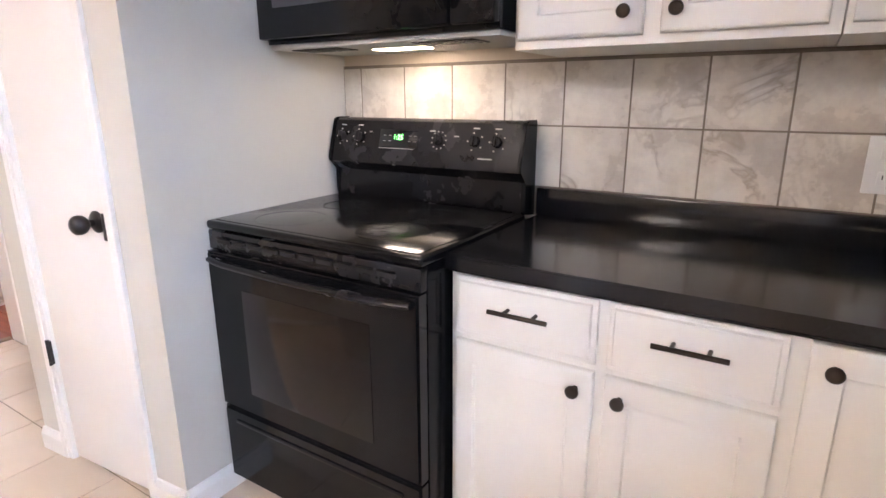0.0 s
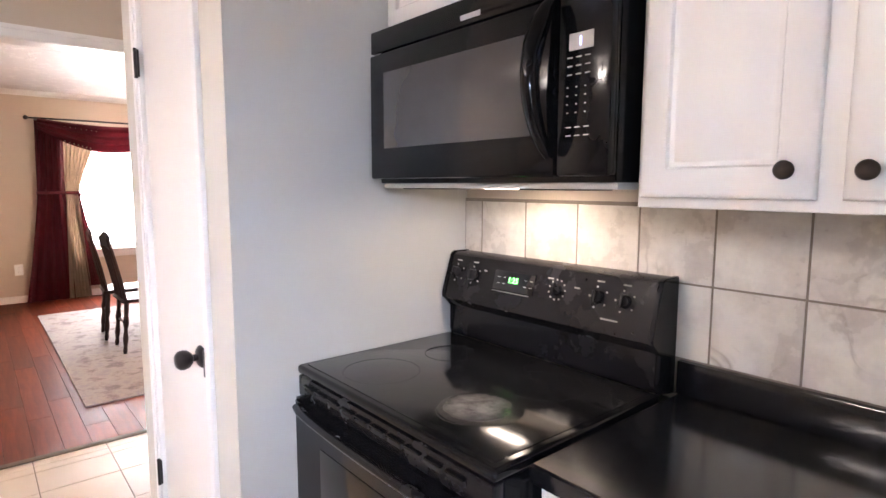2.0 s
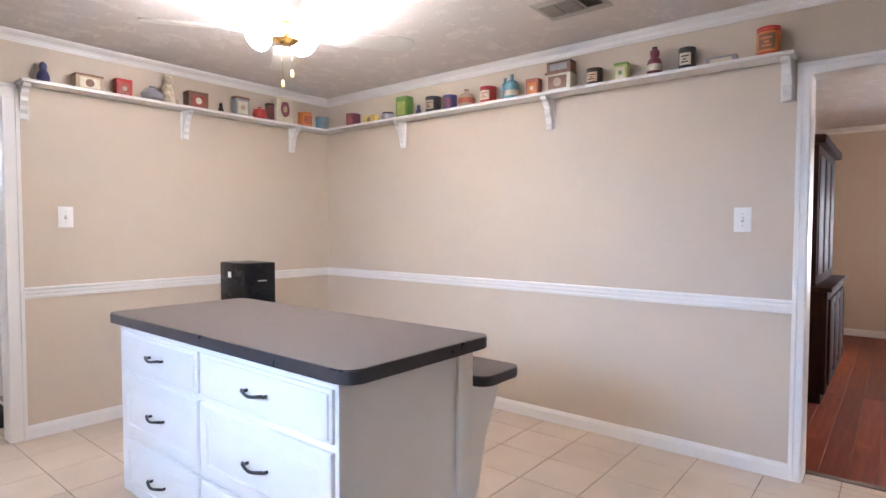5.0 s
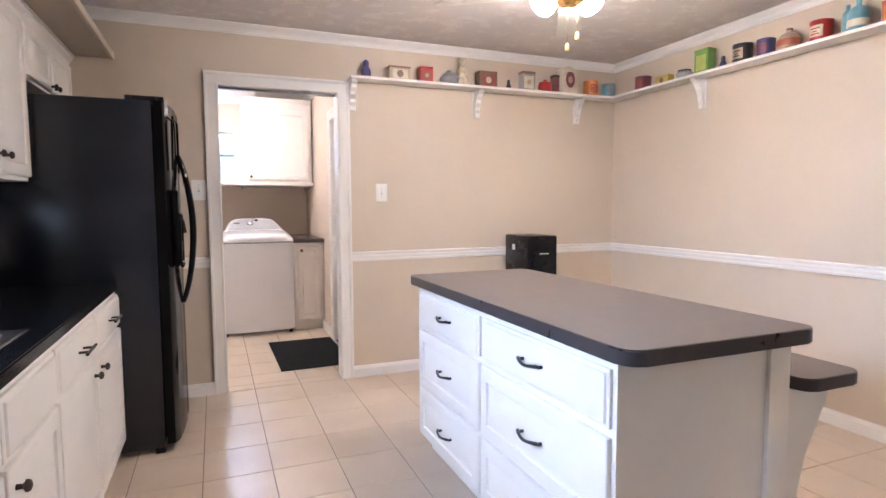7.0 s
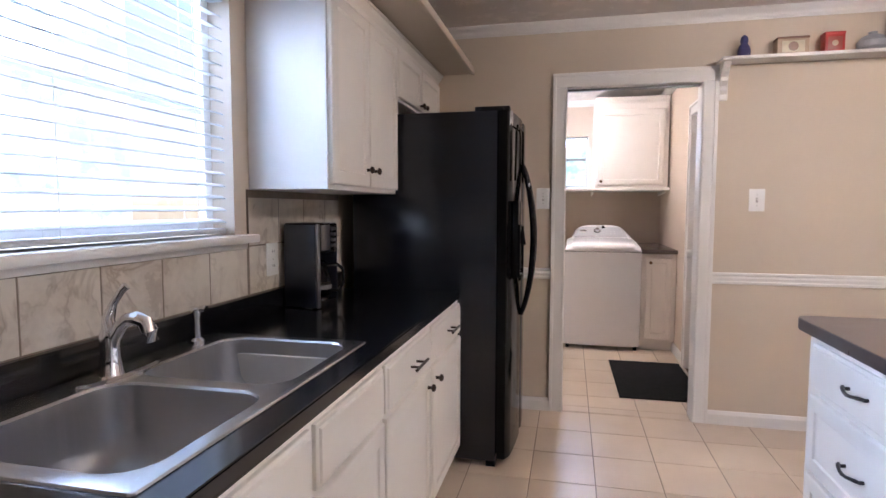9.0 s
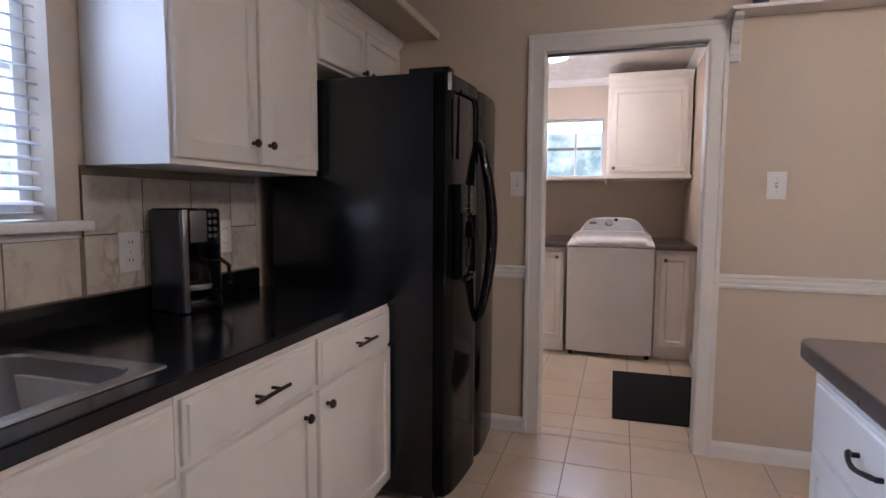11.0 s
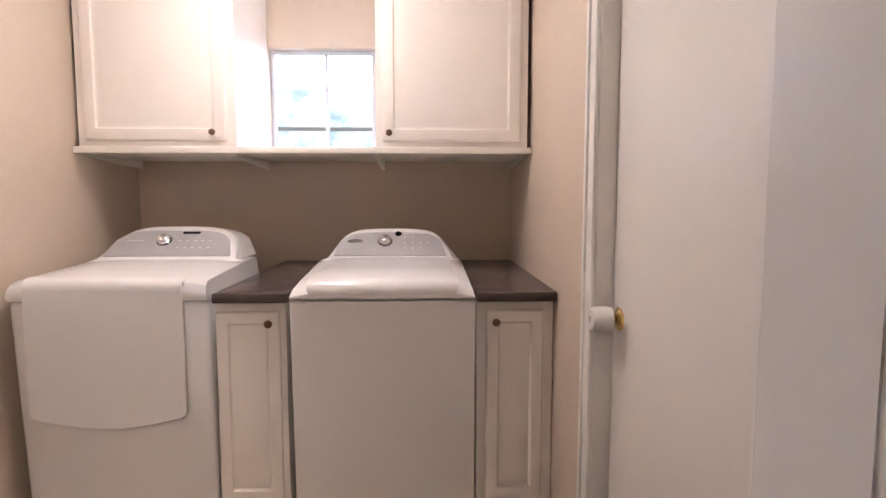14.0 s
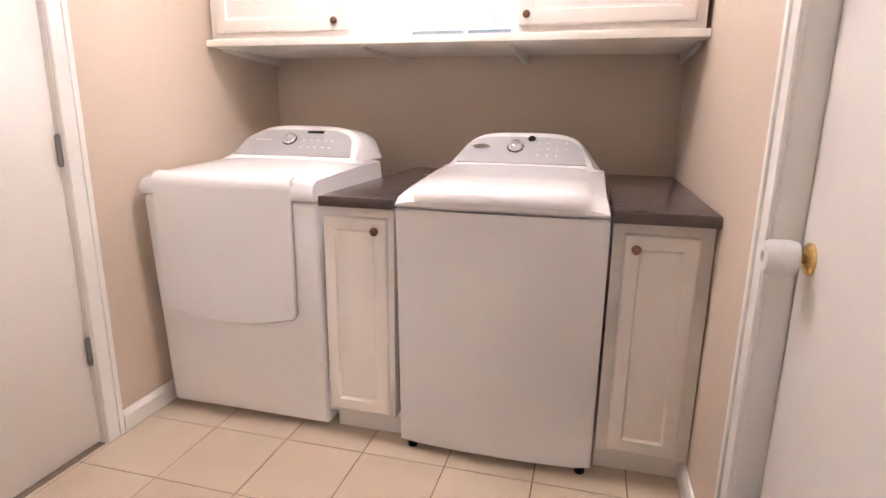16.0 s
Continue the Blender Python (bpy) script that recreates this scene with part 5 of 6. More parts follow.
bm = B(); box(bm, 0.085, 0.165, 0.371, 0.375, 0.900, 0.908, 0.001)
part("nameplate", bm, "vent_grey", b)
bm = B(); box(bm, 0.2605, 0.262, 0.120, 0.165, 0.925, 0.968, 0.0005)
part("sticker", bm, "white_plastic", b, "white sticker")

# ---- ceiling vent ----
s = thing("ceiling_vent", pose(-1.965, -0.165, CEIL), "grey metal ceiling air vent", "air vent")
bm = B()
for x0, x1, y0, y1 in ((-0.135, -0.078, -0.175, 0.175), (0.078, 0.135, -0.175, 0.175), (-0.078, 0.078, -0.175, -0.150), (-0.078, 0.078, 0.150, 0.175), (-0.078, 0.078, -0.058, -0.045), (-0.078, 0.078, 0.045, 0.058)):
    box(bm, x0, x1, y0, y1, -0.007, -0.0005, 0.001)
f = part("frame", bm, "vent_grey", s)
for y0, tilt in ((-0.150, -0.011), (-0.045, -0.011), (0.058, 0.011)):
    # dark sheet on the closed ceiling imitates the shaded duct
    bm = B(); box(bm, -0.078, 0.078, y0, y0 + 0.090, -0.0016, -0.0006)
    part("opening", bm, "dark_gap", f)
    for k in range(6):
        y = y0 + 0.010 + k * 0.014
        bm = B(); prism(bm, [(y, -0.002), (y + 0.0015, -0.002), (y + 0.0015 + tilt, -0.012), (y + tilt, -0.012)], -0.077, 0.077, "x")
        part("slat", bm, "vent_grey", f)
s = thing("smoke_detector", pose(-1.574, -1.533, CEIL), "round off-white smoke detector", "smoke detector")
bm = B(); lathe(bm, [(0.066, 0.0), (0.066, -0.012), (0.060, -0.028), (0.030, -0.036), (0.004, -0.037)])
part("cover", bm, "white_plastic", s)


# ---- ceiling fan ----
def ceiling_fan():
    s = thing("ceiling_fan", pose(-0.93, -1.20, CEIL), "white ceiling fan with lit frosted glass shades", "ceiling fan")
    bm = B(); lathe(bm, [(0.072, 0), (0.075, -0.020), (0.050, -0.045), (0.014, -0.055), (0.013, -0.085)])
    part("canopy", bm, "fan_white", s)
    bm = B(); lathe(bm, [(0.030, -0.080), (0.090, -0.088), (0.120, -0.105), (0.125, -0.165), (0.100, -0.190), (0.060, -0.200), (0.055, -0.215)])
    mo = part("motor", bm, "fan_white", s)
    bm = B(); lathe(bm, [(0.056, -0.214), (0.070, -0.218), (0.072, -0.236), (0.045, -0.252), (0.010, -0.256)])
    part("switch_housing", bm, "brass", mo, "brass light fitting")
    for k in range(4):
        a = radians(146 + 90 * k)
        t = pose(0, 0, 0, 0, 0, math.degrees(a))
        bm = B(); prism(bm, [(0.11, -0.018), (0.20, -0.028), (0.24, -0.030), (0.24, 0.030), (0.20, 0.028), (0.11, 0.018)], -0.196, -0.190, "z", 0.001)
        bmesh.ops.transform(bm, matrix=t, verts=bm.verts)
        arm = part("blade_arm", bm, "brass", s)
        bm = B()
        prism(bm, [(0.20, -0.056), (0.58, -0.072), (0.635, -0.062), (0.655, -0.030), (0.655, 0.030), (0.635, 0.062), (0.58, 0.072), (0.20, 0.056)], -0.004, 0.004, "z", 0.001)
        bmesh.ops.transform(bm, matrix=t @ Matrix.Translation((0, 0, -0.200)) @ pose(0, 0, 0, -12), verts=bm.verts)
        part("blade", bm, "fan_white", arm, "white fan blade")
    for k in range(4):
        a = radians(20 + 90 * k)
        m = pose(0, 0, 0, 0, 0, math.degrees(a)) @ Matrix.Translation((0.080, 0, -0.152)) @ pose(0, 0, 0, 0, -58)
        bm = B(); lathe(bm, [(0.018, 0.012), (0.026, 0.0), (0.030, -0.012)])
        bmesh.ops.transform(bm, matrix=m, verts=bm.verts)
        h = part("lamp_holder", bm, "brass", s)
        bm = B(); lathe(bm, [(0.028, -0.010), (0.046, -0.035), (0.062, -0.075), (0.066, -0.105), (0.060, -0.125), (0.040, -0.138), (0.010, -0.143)])
        bmesh.ops.transform(bm, matrix=m, verts=bm.verts)
        part("shade", bm, "globe_glow", h, "glowing frosted glass shade")
    for x, y, z in ((0.016, 0.0, -0.432), (-0.040, 0.0, -0.372)):
        bm = B(); cyl(bm, (x, y, z), 0.0015, -0.262 - z, seg=6)
        c = part("pull_chain", bm, "brass", s)
        bm = B(); lathe(bm, [(0.004, z), (0.008, z - 0.006), (0.010, z - 0.030), (0.007, z - 0.036)], (x, y, 0))
        part("pull", bm, "pull_yellow", c, "small yellow pull")


surface("pull_yellow", (0.62, 0.50, 0.16), 0.5)
ceiling_fan()


# ---- laundry ----
def dome_light(at, r, material, name="ceiling_light", label="lit flush dome ceiling light"):
    s = thing(name, pose(*at), label, "ceiling light")
    bm = B(); lathe(bm, [(r * 0.9, 0), (r * 0.92, -0.018), (r * 0.5, -0.022)])
    part("base", bm, "fan_white", s)
    bm = B(); lathe(bm, [(r * 0.86, -0.018), (r * 0.95, -0.035), (r * 0.90, -0.062), (r * 0.68, -0.090), (r * 0.35, -0.106), (0.004, -0.110)])
    part("diffuser", bm, material, s, "glowing frosted glass")


dome_light((0.76, -4.45, LCEIL), 0.145, "dome_glow")

LT = 0.945
cabinet("base_cabinet", pose(0.930, -4.680, 0, 0, 0, 180), 0.265, 1.06, 0, 0.908, [
    ("thin", 0.006, 0.124, 0.238, 0.746, ("knob", 0.208, 0.828)),
], "narrow white cabinet between dryer and washer", toe=0.105, group="narrow laundry cabinets", paint="laundry_cabinet_lit_paint")
cabinet("base_cabinet", pose(-0.060, -4.680, 0, 0, 0, 180), 0.296, 1.06, 0, 0.908, [
    ("thin", 0.036, 0.124, 0.220, 0.746, ("knob", 0.071, 0.828)),
], "narrow white cabinet beside the washer", toe=0.105, group="narrow laundry cabinets", paint="laundry_cabinet_lit_paint")
for x0, x1, lab in ((0.648, 0.922, "dark laminate worktop between dryer and washer"), (-0.358, -0.056, "dark laminate worktop beside the washer")):
    bm = B(); box(bm, x0, x1, LS + 0.002, -4.625, 0.909, LT, 0.004)
    solid("worktop", "laundry_laminate", lab, "worktop", kind="")(bm)

cabinet("wall_cabinet", pose(1.700, -5.190, 0, 0, 0, 180), 0.706, 0.555, 1.530, 2.365, [
    ("door", 0.035, 1.556, 0.628, 0.745, ("knob", 0.610, 1.592)),
], "white raised-panel laundry wall cabinet", crown=True, group="laundry wall cabinets", paint="laundry_cabinet_lit_paint")
cabinet("wall_cabinet", pose(0.360, -5.190, 0, 0, 0, 180), 0.700, 0.555, 1.530, 2.365, [
    ("door", 0.030, 1.556, 0.635, 0.745, ("knob", 0.062, 1.592)),
], "white raised-panel laundry wall cabinet", crown=True, group="laundry wall cabinets", paint="laundry_cabinet_lit_paint")
s = thing("wall_shelf", pose(0, 0, 0), "long white shelf board under the laundry cabinets", "shelf")
bm = B(); box(bm, LW + 0.004, LE - 0.004, LS + 0.002, -5.165, 1.500, 1.529, 0.003)
b = part("board", bm, "cabinet_paint", s)
for x in (1.700, 1.010, 0.366, -0.340):
    bm = B(); prism(bm, [(-5.745, 1.499), (-5.26, 1.499), (-5.26, 1.492), (-5.42, 1.474), (-5.735, 1.462), (-5.745, 1.455)], x - 0.009, x + 0.009, "x", 0.001)
    part("shelf_bracket", bm, "cabinet_paint", b)


def console(parent, w, y0, z0, hgt, label, dial_x, face_mat="appliance_silver"):
    """The rounded control console of a washer or dryer, sloping back; y runs towards the wall as +."""
    xs = [i / 20 for i in range(21)]
    def arch(u):
        return (1 - abs(2 * u - 1) ** 5.0) ** 0.5
    bm = B()
    rows = []
    for y, zf, grow in ((y0 + 0.34, 0.0, 0.0), (y0 + 0.34, 0.9, 0.0), (y0 + 0.20, 1.0, 0.0), (y0 + 0.175, 0.985, 0.0), (y0 + 0.02, 0.12, 0.0), (y0, 0.0, 0.0)):
        row = []
        for u in xs:
            inset = 0.045 * (zf ** 1.5)
            x = inset + (w - 2 * inset) * u
            row.append(bm.verts.new((x, y, z0 + hgt * zf * (arch(u) if zf > 0.05 else 1)  * (0.94 + 0.06 * math.sin(math.pi * u) if zf > 0.5 else 1))))
        rows.append(row)
    for a, b in zip(rows, rows[1:]):
        for i in range(20):
            bm.faces.new((a[i], a[i + 1], b[i + 1], b[i]))
    c = part("console", bm, "appliance_white", parent, "rounded white control console")
    tilt = math.atan2(0.155, 0.865 * hgt)
    m = Matrix.Translation((0, y0 + 0.020, z0 + 0.12 * hgt)) @ pose(0, 0, 0, -math.degrees(tilt))
    L = math.hypot(0.155, 0.865 * hgt)
    bm = B()
    outline = [(0.060, 0.004)] + [(0.060 + (w - 0.12) * u, 0.012 + (L * 0.80) * arch(u)) for u in [i / 24 for i in range(25)]] + [(w - 0.060, 0.004)]
    prism(bm, outline, -0.003, 0.001, "y", 0.0008)
    bmesh.ops.transform(bm, matrix=m, verts=bm.verts)
    f = part("console_face", bm, face_mat, c, label)
    bm = B(); lathe(bm, [(0.030, 0.0), (0.030, 0.006), (0.023, 0.010), (0.021, 0.024), (0.014, 0.028)], (dial_x, -0.003, L * 0.52), "-y", 28)
    box(bm, dial_x - 0.003, dial_x + 0.003, -0.034, -0.026, L * 0.52 - 0.018, L * 0.52 + 0.018, 0.001)
    bmesh.ops.transform(bm, matrix=m, verts=bm.verts)
    dial = part("dial", bm, "chrome", f, "chrome dial knob")
    bm = B(); ring(bm, (0, 0), 0.0305, 0.0335, 0, 0.002)
    bmesh.ops.transform(bm, matrix=m @ Matrix.Translation((dial_x, -0.003, L * 0.52)) @ pose(0, 0, 0, 90), verts=bm.verts)
    part("dial_ring", bm, "black_plastic", dial, "thin dark ring")
    return c, f, m, L


def washer():
    w = 0.686
    s = thing("washing_machine", pose(0.636, -4.620, 0, 0, 0, 180), "white top-loading washing machine with a silver console", "washing machine")
    bm = B()
    n = 12
    out = [(w * i / n, -0.020 * math.sin(math.pi * i / n) ** 0.8) for i in range(n + 1)] + [(w, 0.640), (0.0, 0.640)]
    prism(bm, out, 0.036, 0.918, "z", 0.006)
    for v in bm.verts:
        if v.co.y < 0.3:
            v.co.y += 0.05 * max(0.0, (0.30 - v.co.z)) / 0.30
    part("body", bm, "appliance_white", s)
    for x in (0.035, w - 0.035):
        for y in (0.075, 0.58):
            bm = B()
            cyl(bm, (x, y, 0.0), 0.018, 0.036, seg=12)
            part("foot", bm, "black_plastic", s)
    bm = B()
    rows = []
    for y, z, ins in ((-0.012, 0.922, 0.001), (-0.026, 0.932, 0.001), (-0.026, 0.955, 0.004), (-0.004, 0.978, 0.010), (0.10, 0.996, 0.016), (0.455, 1.026, 0.020), (0.640, 1.026, 0.020), (0.640, 0.922, 0.001)):
        rows.append([bm.verts.new((ins + (w - 2 * ins) * u, y + (0.010 * abs(2 * u - 1) ** 3 if y < 0.05 else 0), z - (0.020 * abs(2 * u - 1) ** 4 if 0.95 < z else 0))) for u in [i / 14 for i in range(15)]])
    for a, b in zip(rows, rows[1:] + rows[:1]):
        for i in range(14):
            bm.faces.new((a[i], a[i + 1], b[i + 1], b[i]))
    bm.faces.new([r[0] for r in rows]); bm.faces.new([r[-1] for r in rows][::-1])
    top = part("top_cover", bm, "appliance_white", s)
    bm = B()
    rows = []
    for y, z, ins in ((0.450, 1.028, 0.085), (0.440, 1.034, 0.088), (0.10, 1.010, 0.072), (0.020, 1.003, 0.066), (-0.014, 0.994, 0.064), (-0.030, 0.980, 0.064), (-0.037, 0.962, 0.068), (-0.035, 0.948, 0.082), (-0.020, 0.945, 0.090)):
        rows.append([bm.verts.new((ins + (w - 2 * ins) * u, y + (0.012 * abs(2 * u - 1) ** 4 if y < 0.05 else 0), z - 0.006 * abs(2 * u - 1) ** 4)) for u in [i / 14 for i in range(15)]])
    for a, b in zip(rows, rows[1:]):
        for i in range(14):
            bm.faces.new((a[i], a[i + 1], b[i + 1], b[i]))
    part("lid", bm, "appliance_white", s, "rounded white lid")
    c, f, m, L = console(s, w - 0.060, 0.455, 1.018, 0.132, "silver console face with a dial", 0.285)
    c.location.x = 0.030
    spots = [(0.375 + i * 0.036, 0.004, L * (0.25 + 0.20 * j), 0.010) for i in range(4) for j in range(3) if (i, j) not in ((3, 0), (2, 2))]
    for x, wd, z, hh in spots + [(0.370, 0.100, L * 0.80, 0.003)]:
        bm = B(); box(bm, x, x + wd, -0.0045, -0.003, z, z + hh)
        bmesh.ops.transform(bm, matrix=m, verts=bm.verts)
        part("console_mark", bm, "white_plastic", f)
    bm = B(); lathe(bm, [(0.016, 0), (0.015, 0.004), (0.005, 0.005)], (0.345, -0.003, L * 0.80), "-y", 20)
    bmesh.ops.transform(bm, matrix=m, verts=bm.verts)
    part("round_badge", bm, "black_plastic", f)
    bm = B()
    prism(bm, [(0.145 + 0.036 * math.cos(a), L * 0.52 + 0.014 * math.sin(a)) for a in [2 * math.pi * i / 20 for i in range(20)]], -0.005, -0.002, "y", 0.001)
    bmesh.ops.transform(bm, matrix=m, verts=bm.verts)
    part("oval_badge", bm, "chrome", f)


def dryer():
    w = 0.722
    s = thing("clothes_dryer", pose(1.664, -4.640, 0, 0, 0, 180), "white front-loading clothes dryer with a silver console", "dryer")
    bm = B()
    box(bm, 0, w, 0.0, 0.660, 0.026, 0.916, 0.020, 3)
    for v in bm.verts:
        if v.co.y < 0.3 and v.co.z < 0.42:
            v.co.y += 0.055 * (0.42 - v.co.z) / 0.42
    part("body", bm, "appliance_white", s)
    for x in (0.05, w - 0.05):
        for y in (0.16, 0.60):
            bm = B()
            cyl(bm, (x, y, 0.0), 0.018, 0.032, seg=12)
            part("foot", bm, "black_plastic", s)
    bm = B()
    rows = []
    for y, z, ins in ((-0.004, 0.919, 0.0), (-0.010, 0.935, 0.0), (-0.008, 0.965, 0.002), (0.006, 0.990, 0.006), (0.040, 1.004, 0.010), (0.455, 1.024, 0.012), (0.660, 1.024, 0.012), (0.660, 0.919, 0.0)):
        rows.append([bm.verts.new((ins + (w - 2 * ins) * u, y, z - (0.016 * abs(2 * u - 1) ** 5 if z > 0.96 else 0))) for u in [i / 14 for i in range(15)]])
    for a, b in zip(rows, rows[1:] + rows[:1]):
        for i in range(14):
            bm.faces.new((a[i], a[i + 1], b[i + 1], b[i]))
    bm.faces.new([r[0] for r in rows]); bm.faces.new([r[-1] for r in rows][::-1])
    part("top_cover", bm, "appliance_white", s)
    bm = B()
    x0, x1 = 0.060, 0.634
    pts = [(x0, 0.960), (x0, 0.500), (x0 + 0.006, 0.484)] + [(x0 + 0.02 + (x1 - x0 - 0.04) * i / 10, 0.476 - 0.038 * math.sin(math.pi * i / 10)) for i in range(11)] + [(x1 - 0.006, 0.484), (x1, 0.500), (x1, 0.960)]
    prism(bm, pts, -0.0125, -0.001, "y", 0.003)
    prism(bm, [(-0.0125, 0.958), (-0.0115, 0.974), (-0.004, 0.990), (0.012, 1.000), (0.030, 1.0045), (0.030, 0.990), (0.0, 0.958)], x0, x1, "x", 0.002)
    part("door", bm, "appliance_white", s, "large white door with a bowed lower edge")
    # grey sheet showing round the door, coloured as the shade in its gap
    bm = B()
    prism(bm, [(x0 - 0.004, 0.914), (x0 - 0.004, 0.497)] + [(x0 + 0.016 + (x1 - x0 - 0.032) * i / 10, 0.471 - 0.039 * math.sin(math.pi * i / 10)) for i in range(11)] + [(x1 + 0.004, 0.497), (x1 + 0.004, 0.990)], -0.0014, 0.001, "y")
    part("door_seam", bm, "vent_grey", s)
    c, f, m, L = console(s, w - 0.040, 0.440, 1.016, 0.146, "silver console face with a dial", 0.300)
    c.location.x = 0.030
    bm = B(); box(bm, 0.370, 0.450, -0.0048, -0.003, L * 0.74, L * 0.74 + 0.016, 0.001)
    bmesh.ops.transform(bm, matrix=m, verts=bm.verts)
    part("display", bm, "black_glass", f)
    for x, wd, z in [(0.365 + i * 0.034, 0.013, L * (0.28 + 0.22 * j)) for i in range(5) for j in range(2)] + [(0.130, 0.080, L * 0.50)]:
        bm = B(); box(bm, x, x + wd, -0.0045, -0.003, z, z + 0.004)
        bmesh.ops.transform(bm, matrix=m, verts=bm.verts)
        part("console_mark", bm, "white_plastic", f)


washer()
dryer()
s = thing("door_mat", pose(-0.045, -3.775, 0.0005, 0, 0, 0.6), "black ribbed rubber mat on the laundry floor", "mat")
bm = B(); box(bm, -0.285, 0.285, -0.490, 0.490, 0, 0.009, 0.003)
part("mat", bm, "rubber_mat", s)

# ---- the long shelf with its collection ----
SH = 2.182
s = thing("plate_shelf", pose(0, 0, 0), "narrow white wall shelf running round the corner", "shelf")
bm = B()
prism(bm, [(W_ + 0.001, 0.775), (W_ + 0.001, S_ + 0.001), (-0.235, S_ + 0.001), (-0.235, S_ + 0.145), (W_ + 0.145, S_ + 0.145), (W_ + 0.145, 0.775)], SH - 0.018, SH, "z", 0.003)
board = part("board", bm, "trim_paint", s)


def bracket(m):
    b = thing("shelf_bracket", m, "white scrolled wooden shelf bracket", "shelf bracket", "brackets of the long shelf")
    bm = B()
    prism(bm, [(0, -0.205), (0.022, -0.205), (0.026, -0.185), (0.020, -0.172), (0.034, -0.150), (0.030, -0.125), (0.050, -0.098), (0.046, -0.075), (0.072, -0.052), (0.076, -0.030), (0.108, -0.018), (0.112, 0.0), (0, 0)], -0.021, 0.021, "x", 0.004)
    part("scroll", bm, "trim_paint", b)
    bm = B(); prism(bm, [(0, -0.205), (0.008, -0.205), (0.008, 0.0), (0, 0.0)], -0.030, 0.030, "x", 0.002)
    part("back_plate", bm, "trim_paint", b)


for y in (0.735, -0.620, -1.960):
    bracket(pose(W_ + 0.001, y, SH - 0.0185, 0, 0, -90))
for x in (-0.270, -1.260, -2.200):
    bracket(pose(x, S_ + 0.001, SH - 0.0185))

for nm, col in (("red", (0.40, 0.025, 0.02)), ("dull_red", (0.30, 0.07, 0.05)), ("orange", (0.62, 0.20, 0.04)), ("brick", (0.42, 0.12, 0.07)), ("green", (0.16, 0.30, 0.07)), ("lime", (0.42, 0.46, 0.12)), ("navy", (0.055, 0.05, 0.14)), ("sky", (0.16, 0.36, 0.42)), ("yellow", (0.55, 0.42, 0.10)), ("maroon", (0.20, 0.05, 0.07)), ("cream", (0.62, 0.56, 0.42)), ("brown", (0.20, 0.10, 0.06)), ("black", (0.03, 0.028, 0.028)), ("grey", (0.30, 0.30, 0.31)), ("tan", (0.44, 0.32, 0.22))):
    surface("item_" + nm, col, 0.38, var=0.15, scale=22, bump=0.05, bscale=90)


def tin_box(label, m, w, d, h, body, panel, lid=None, motif=None):
    t = thing("storage_tin", m, label, "tin", "collection on the long shelf")
    bm = B(); box(bm, -w / 2, w / 2, -d / 2, d / 2, 0.0, h * 0.88, 0.003)
    b = part("body", bm, "item_" + body, t)
    bm = B(); box(bm, -w / 2 - 0.0015, w / 2 + 0.0015, -d / 2 - 0.0015, d / 2 + 0.0015, h * 0.86, h, 0.003)
    part("lid", bm, "item_" + (lid or body), t)
    bm = B(); box(bm, -w * 0.36, w * 0.36, -d / 2 - 0.0016, -d / 2 + 0.001, h * 0.12, h * 0.76, 0.0005)
    p = part("label_panel", bm, "item_" + panel, b)
    if motif:
        bm = B(); lathe(bm, [(w * 0.16, 0), (w * 0.16, 0.001), (w * 0.05, 0.0016)], (0, -d / 2 - 0.0015, h * 0.44), "-y", 14)
        part("motif", bm, "item_" + motif, p)
    return t


def round_tin(label, m, r, h, body, band, lid="black"):
    t = thing("round_tin", m, label, "tin", "collection on the long shelf")
    bm = B(); lathe(bm, [(r * 0.97, 0.0), (r, 0.004), (r, h * 0.90), (r * 0.98, h * 0.92)])
    b = part("body", bm, "item_" + body, t)
    bm = B(); lathe(bm, [(r * 1.01, h * 0.90), (r * 1.02, h * 0.985), (r * 0.97, h), (r * 0.3, h)])
    part("lid", bm, "item_" + lid, t)
    bm = B()
    arc = [-math.pi / 2 + 0.72 * (i / 10 - 1) for i in range(21)]
    prism(bm, [(r * 1.014 * math.cos(a), r * 1.014 * math.sin(a)) for a in arc] + [(r * 0.98 * math.cos(a), r * 0.98 * math.sin(a)) for a in arc[::-1]], h * 0.20, h * 0.74, "z")
    part("label_panel", bm, "item_" + band, b)
    for z in (0.06, 0.82):
        bm = B(); lathe(bm, [(r * 1.002, h * z), (r * 1.010, h * (z + 0.01)), (r * 1.010, h * (z + 0.05)), (r * 1.002, h * (z + 0.06))])
        part("painted_ring", bm, "item_" + lid, b)
    for z, half in ((0.30, 0.40), (0.42, 0.22), (0.56, 0.46)):
        bm = B()
        arc = [-math.pi / 2 + half * (i / 6 - 1) for i in range(13)]
        prism(bm, [(r * 1.020 * math.cos(a), r * 1.020 * math.sin(a)) for a in arc] + [(r * 1.0 * math.cos(a), r * 1.0 * math.sin(a)) for a in arc[::-1]], h * z, h * (z + 0.06), "z")
        part("lettering_bar", bm, "item_" + body, b)
    return t


def cat_ornament(label, m):
    """A seated cat in one plain shape: body, head, ears, tail."""
    t = thing("cat_ornament", m, label, "ornament", "collection on the long shelf")
    bm = B()
    lathe(bm, [(0.046, 0.0), (0.052, 0.014), (0.050, 0.060), (0.038, 0.110), (0.024, 0.142)], (0, 0, 0), "z", 20)
    lathe(bm, [(0.006, 0.136), (0.028, 0.148), (0.036, 0.170), (0.030, 0.192), (0.008, 0.204)], (0.004, -0.010, 0), "z", 20)
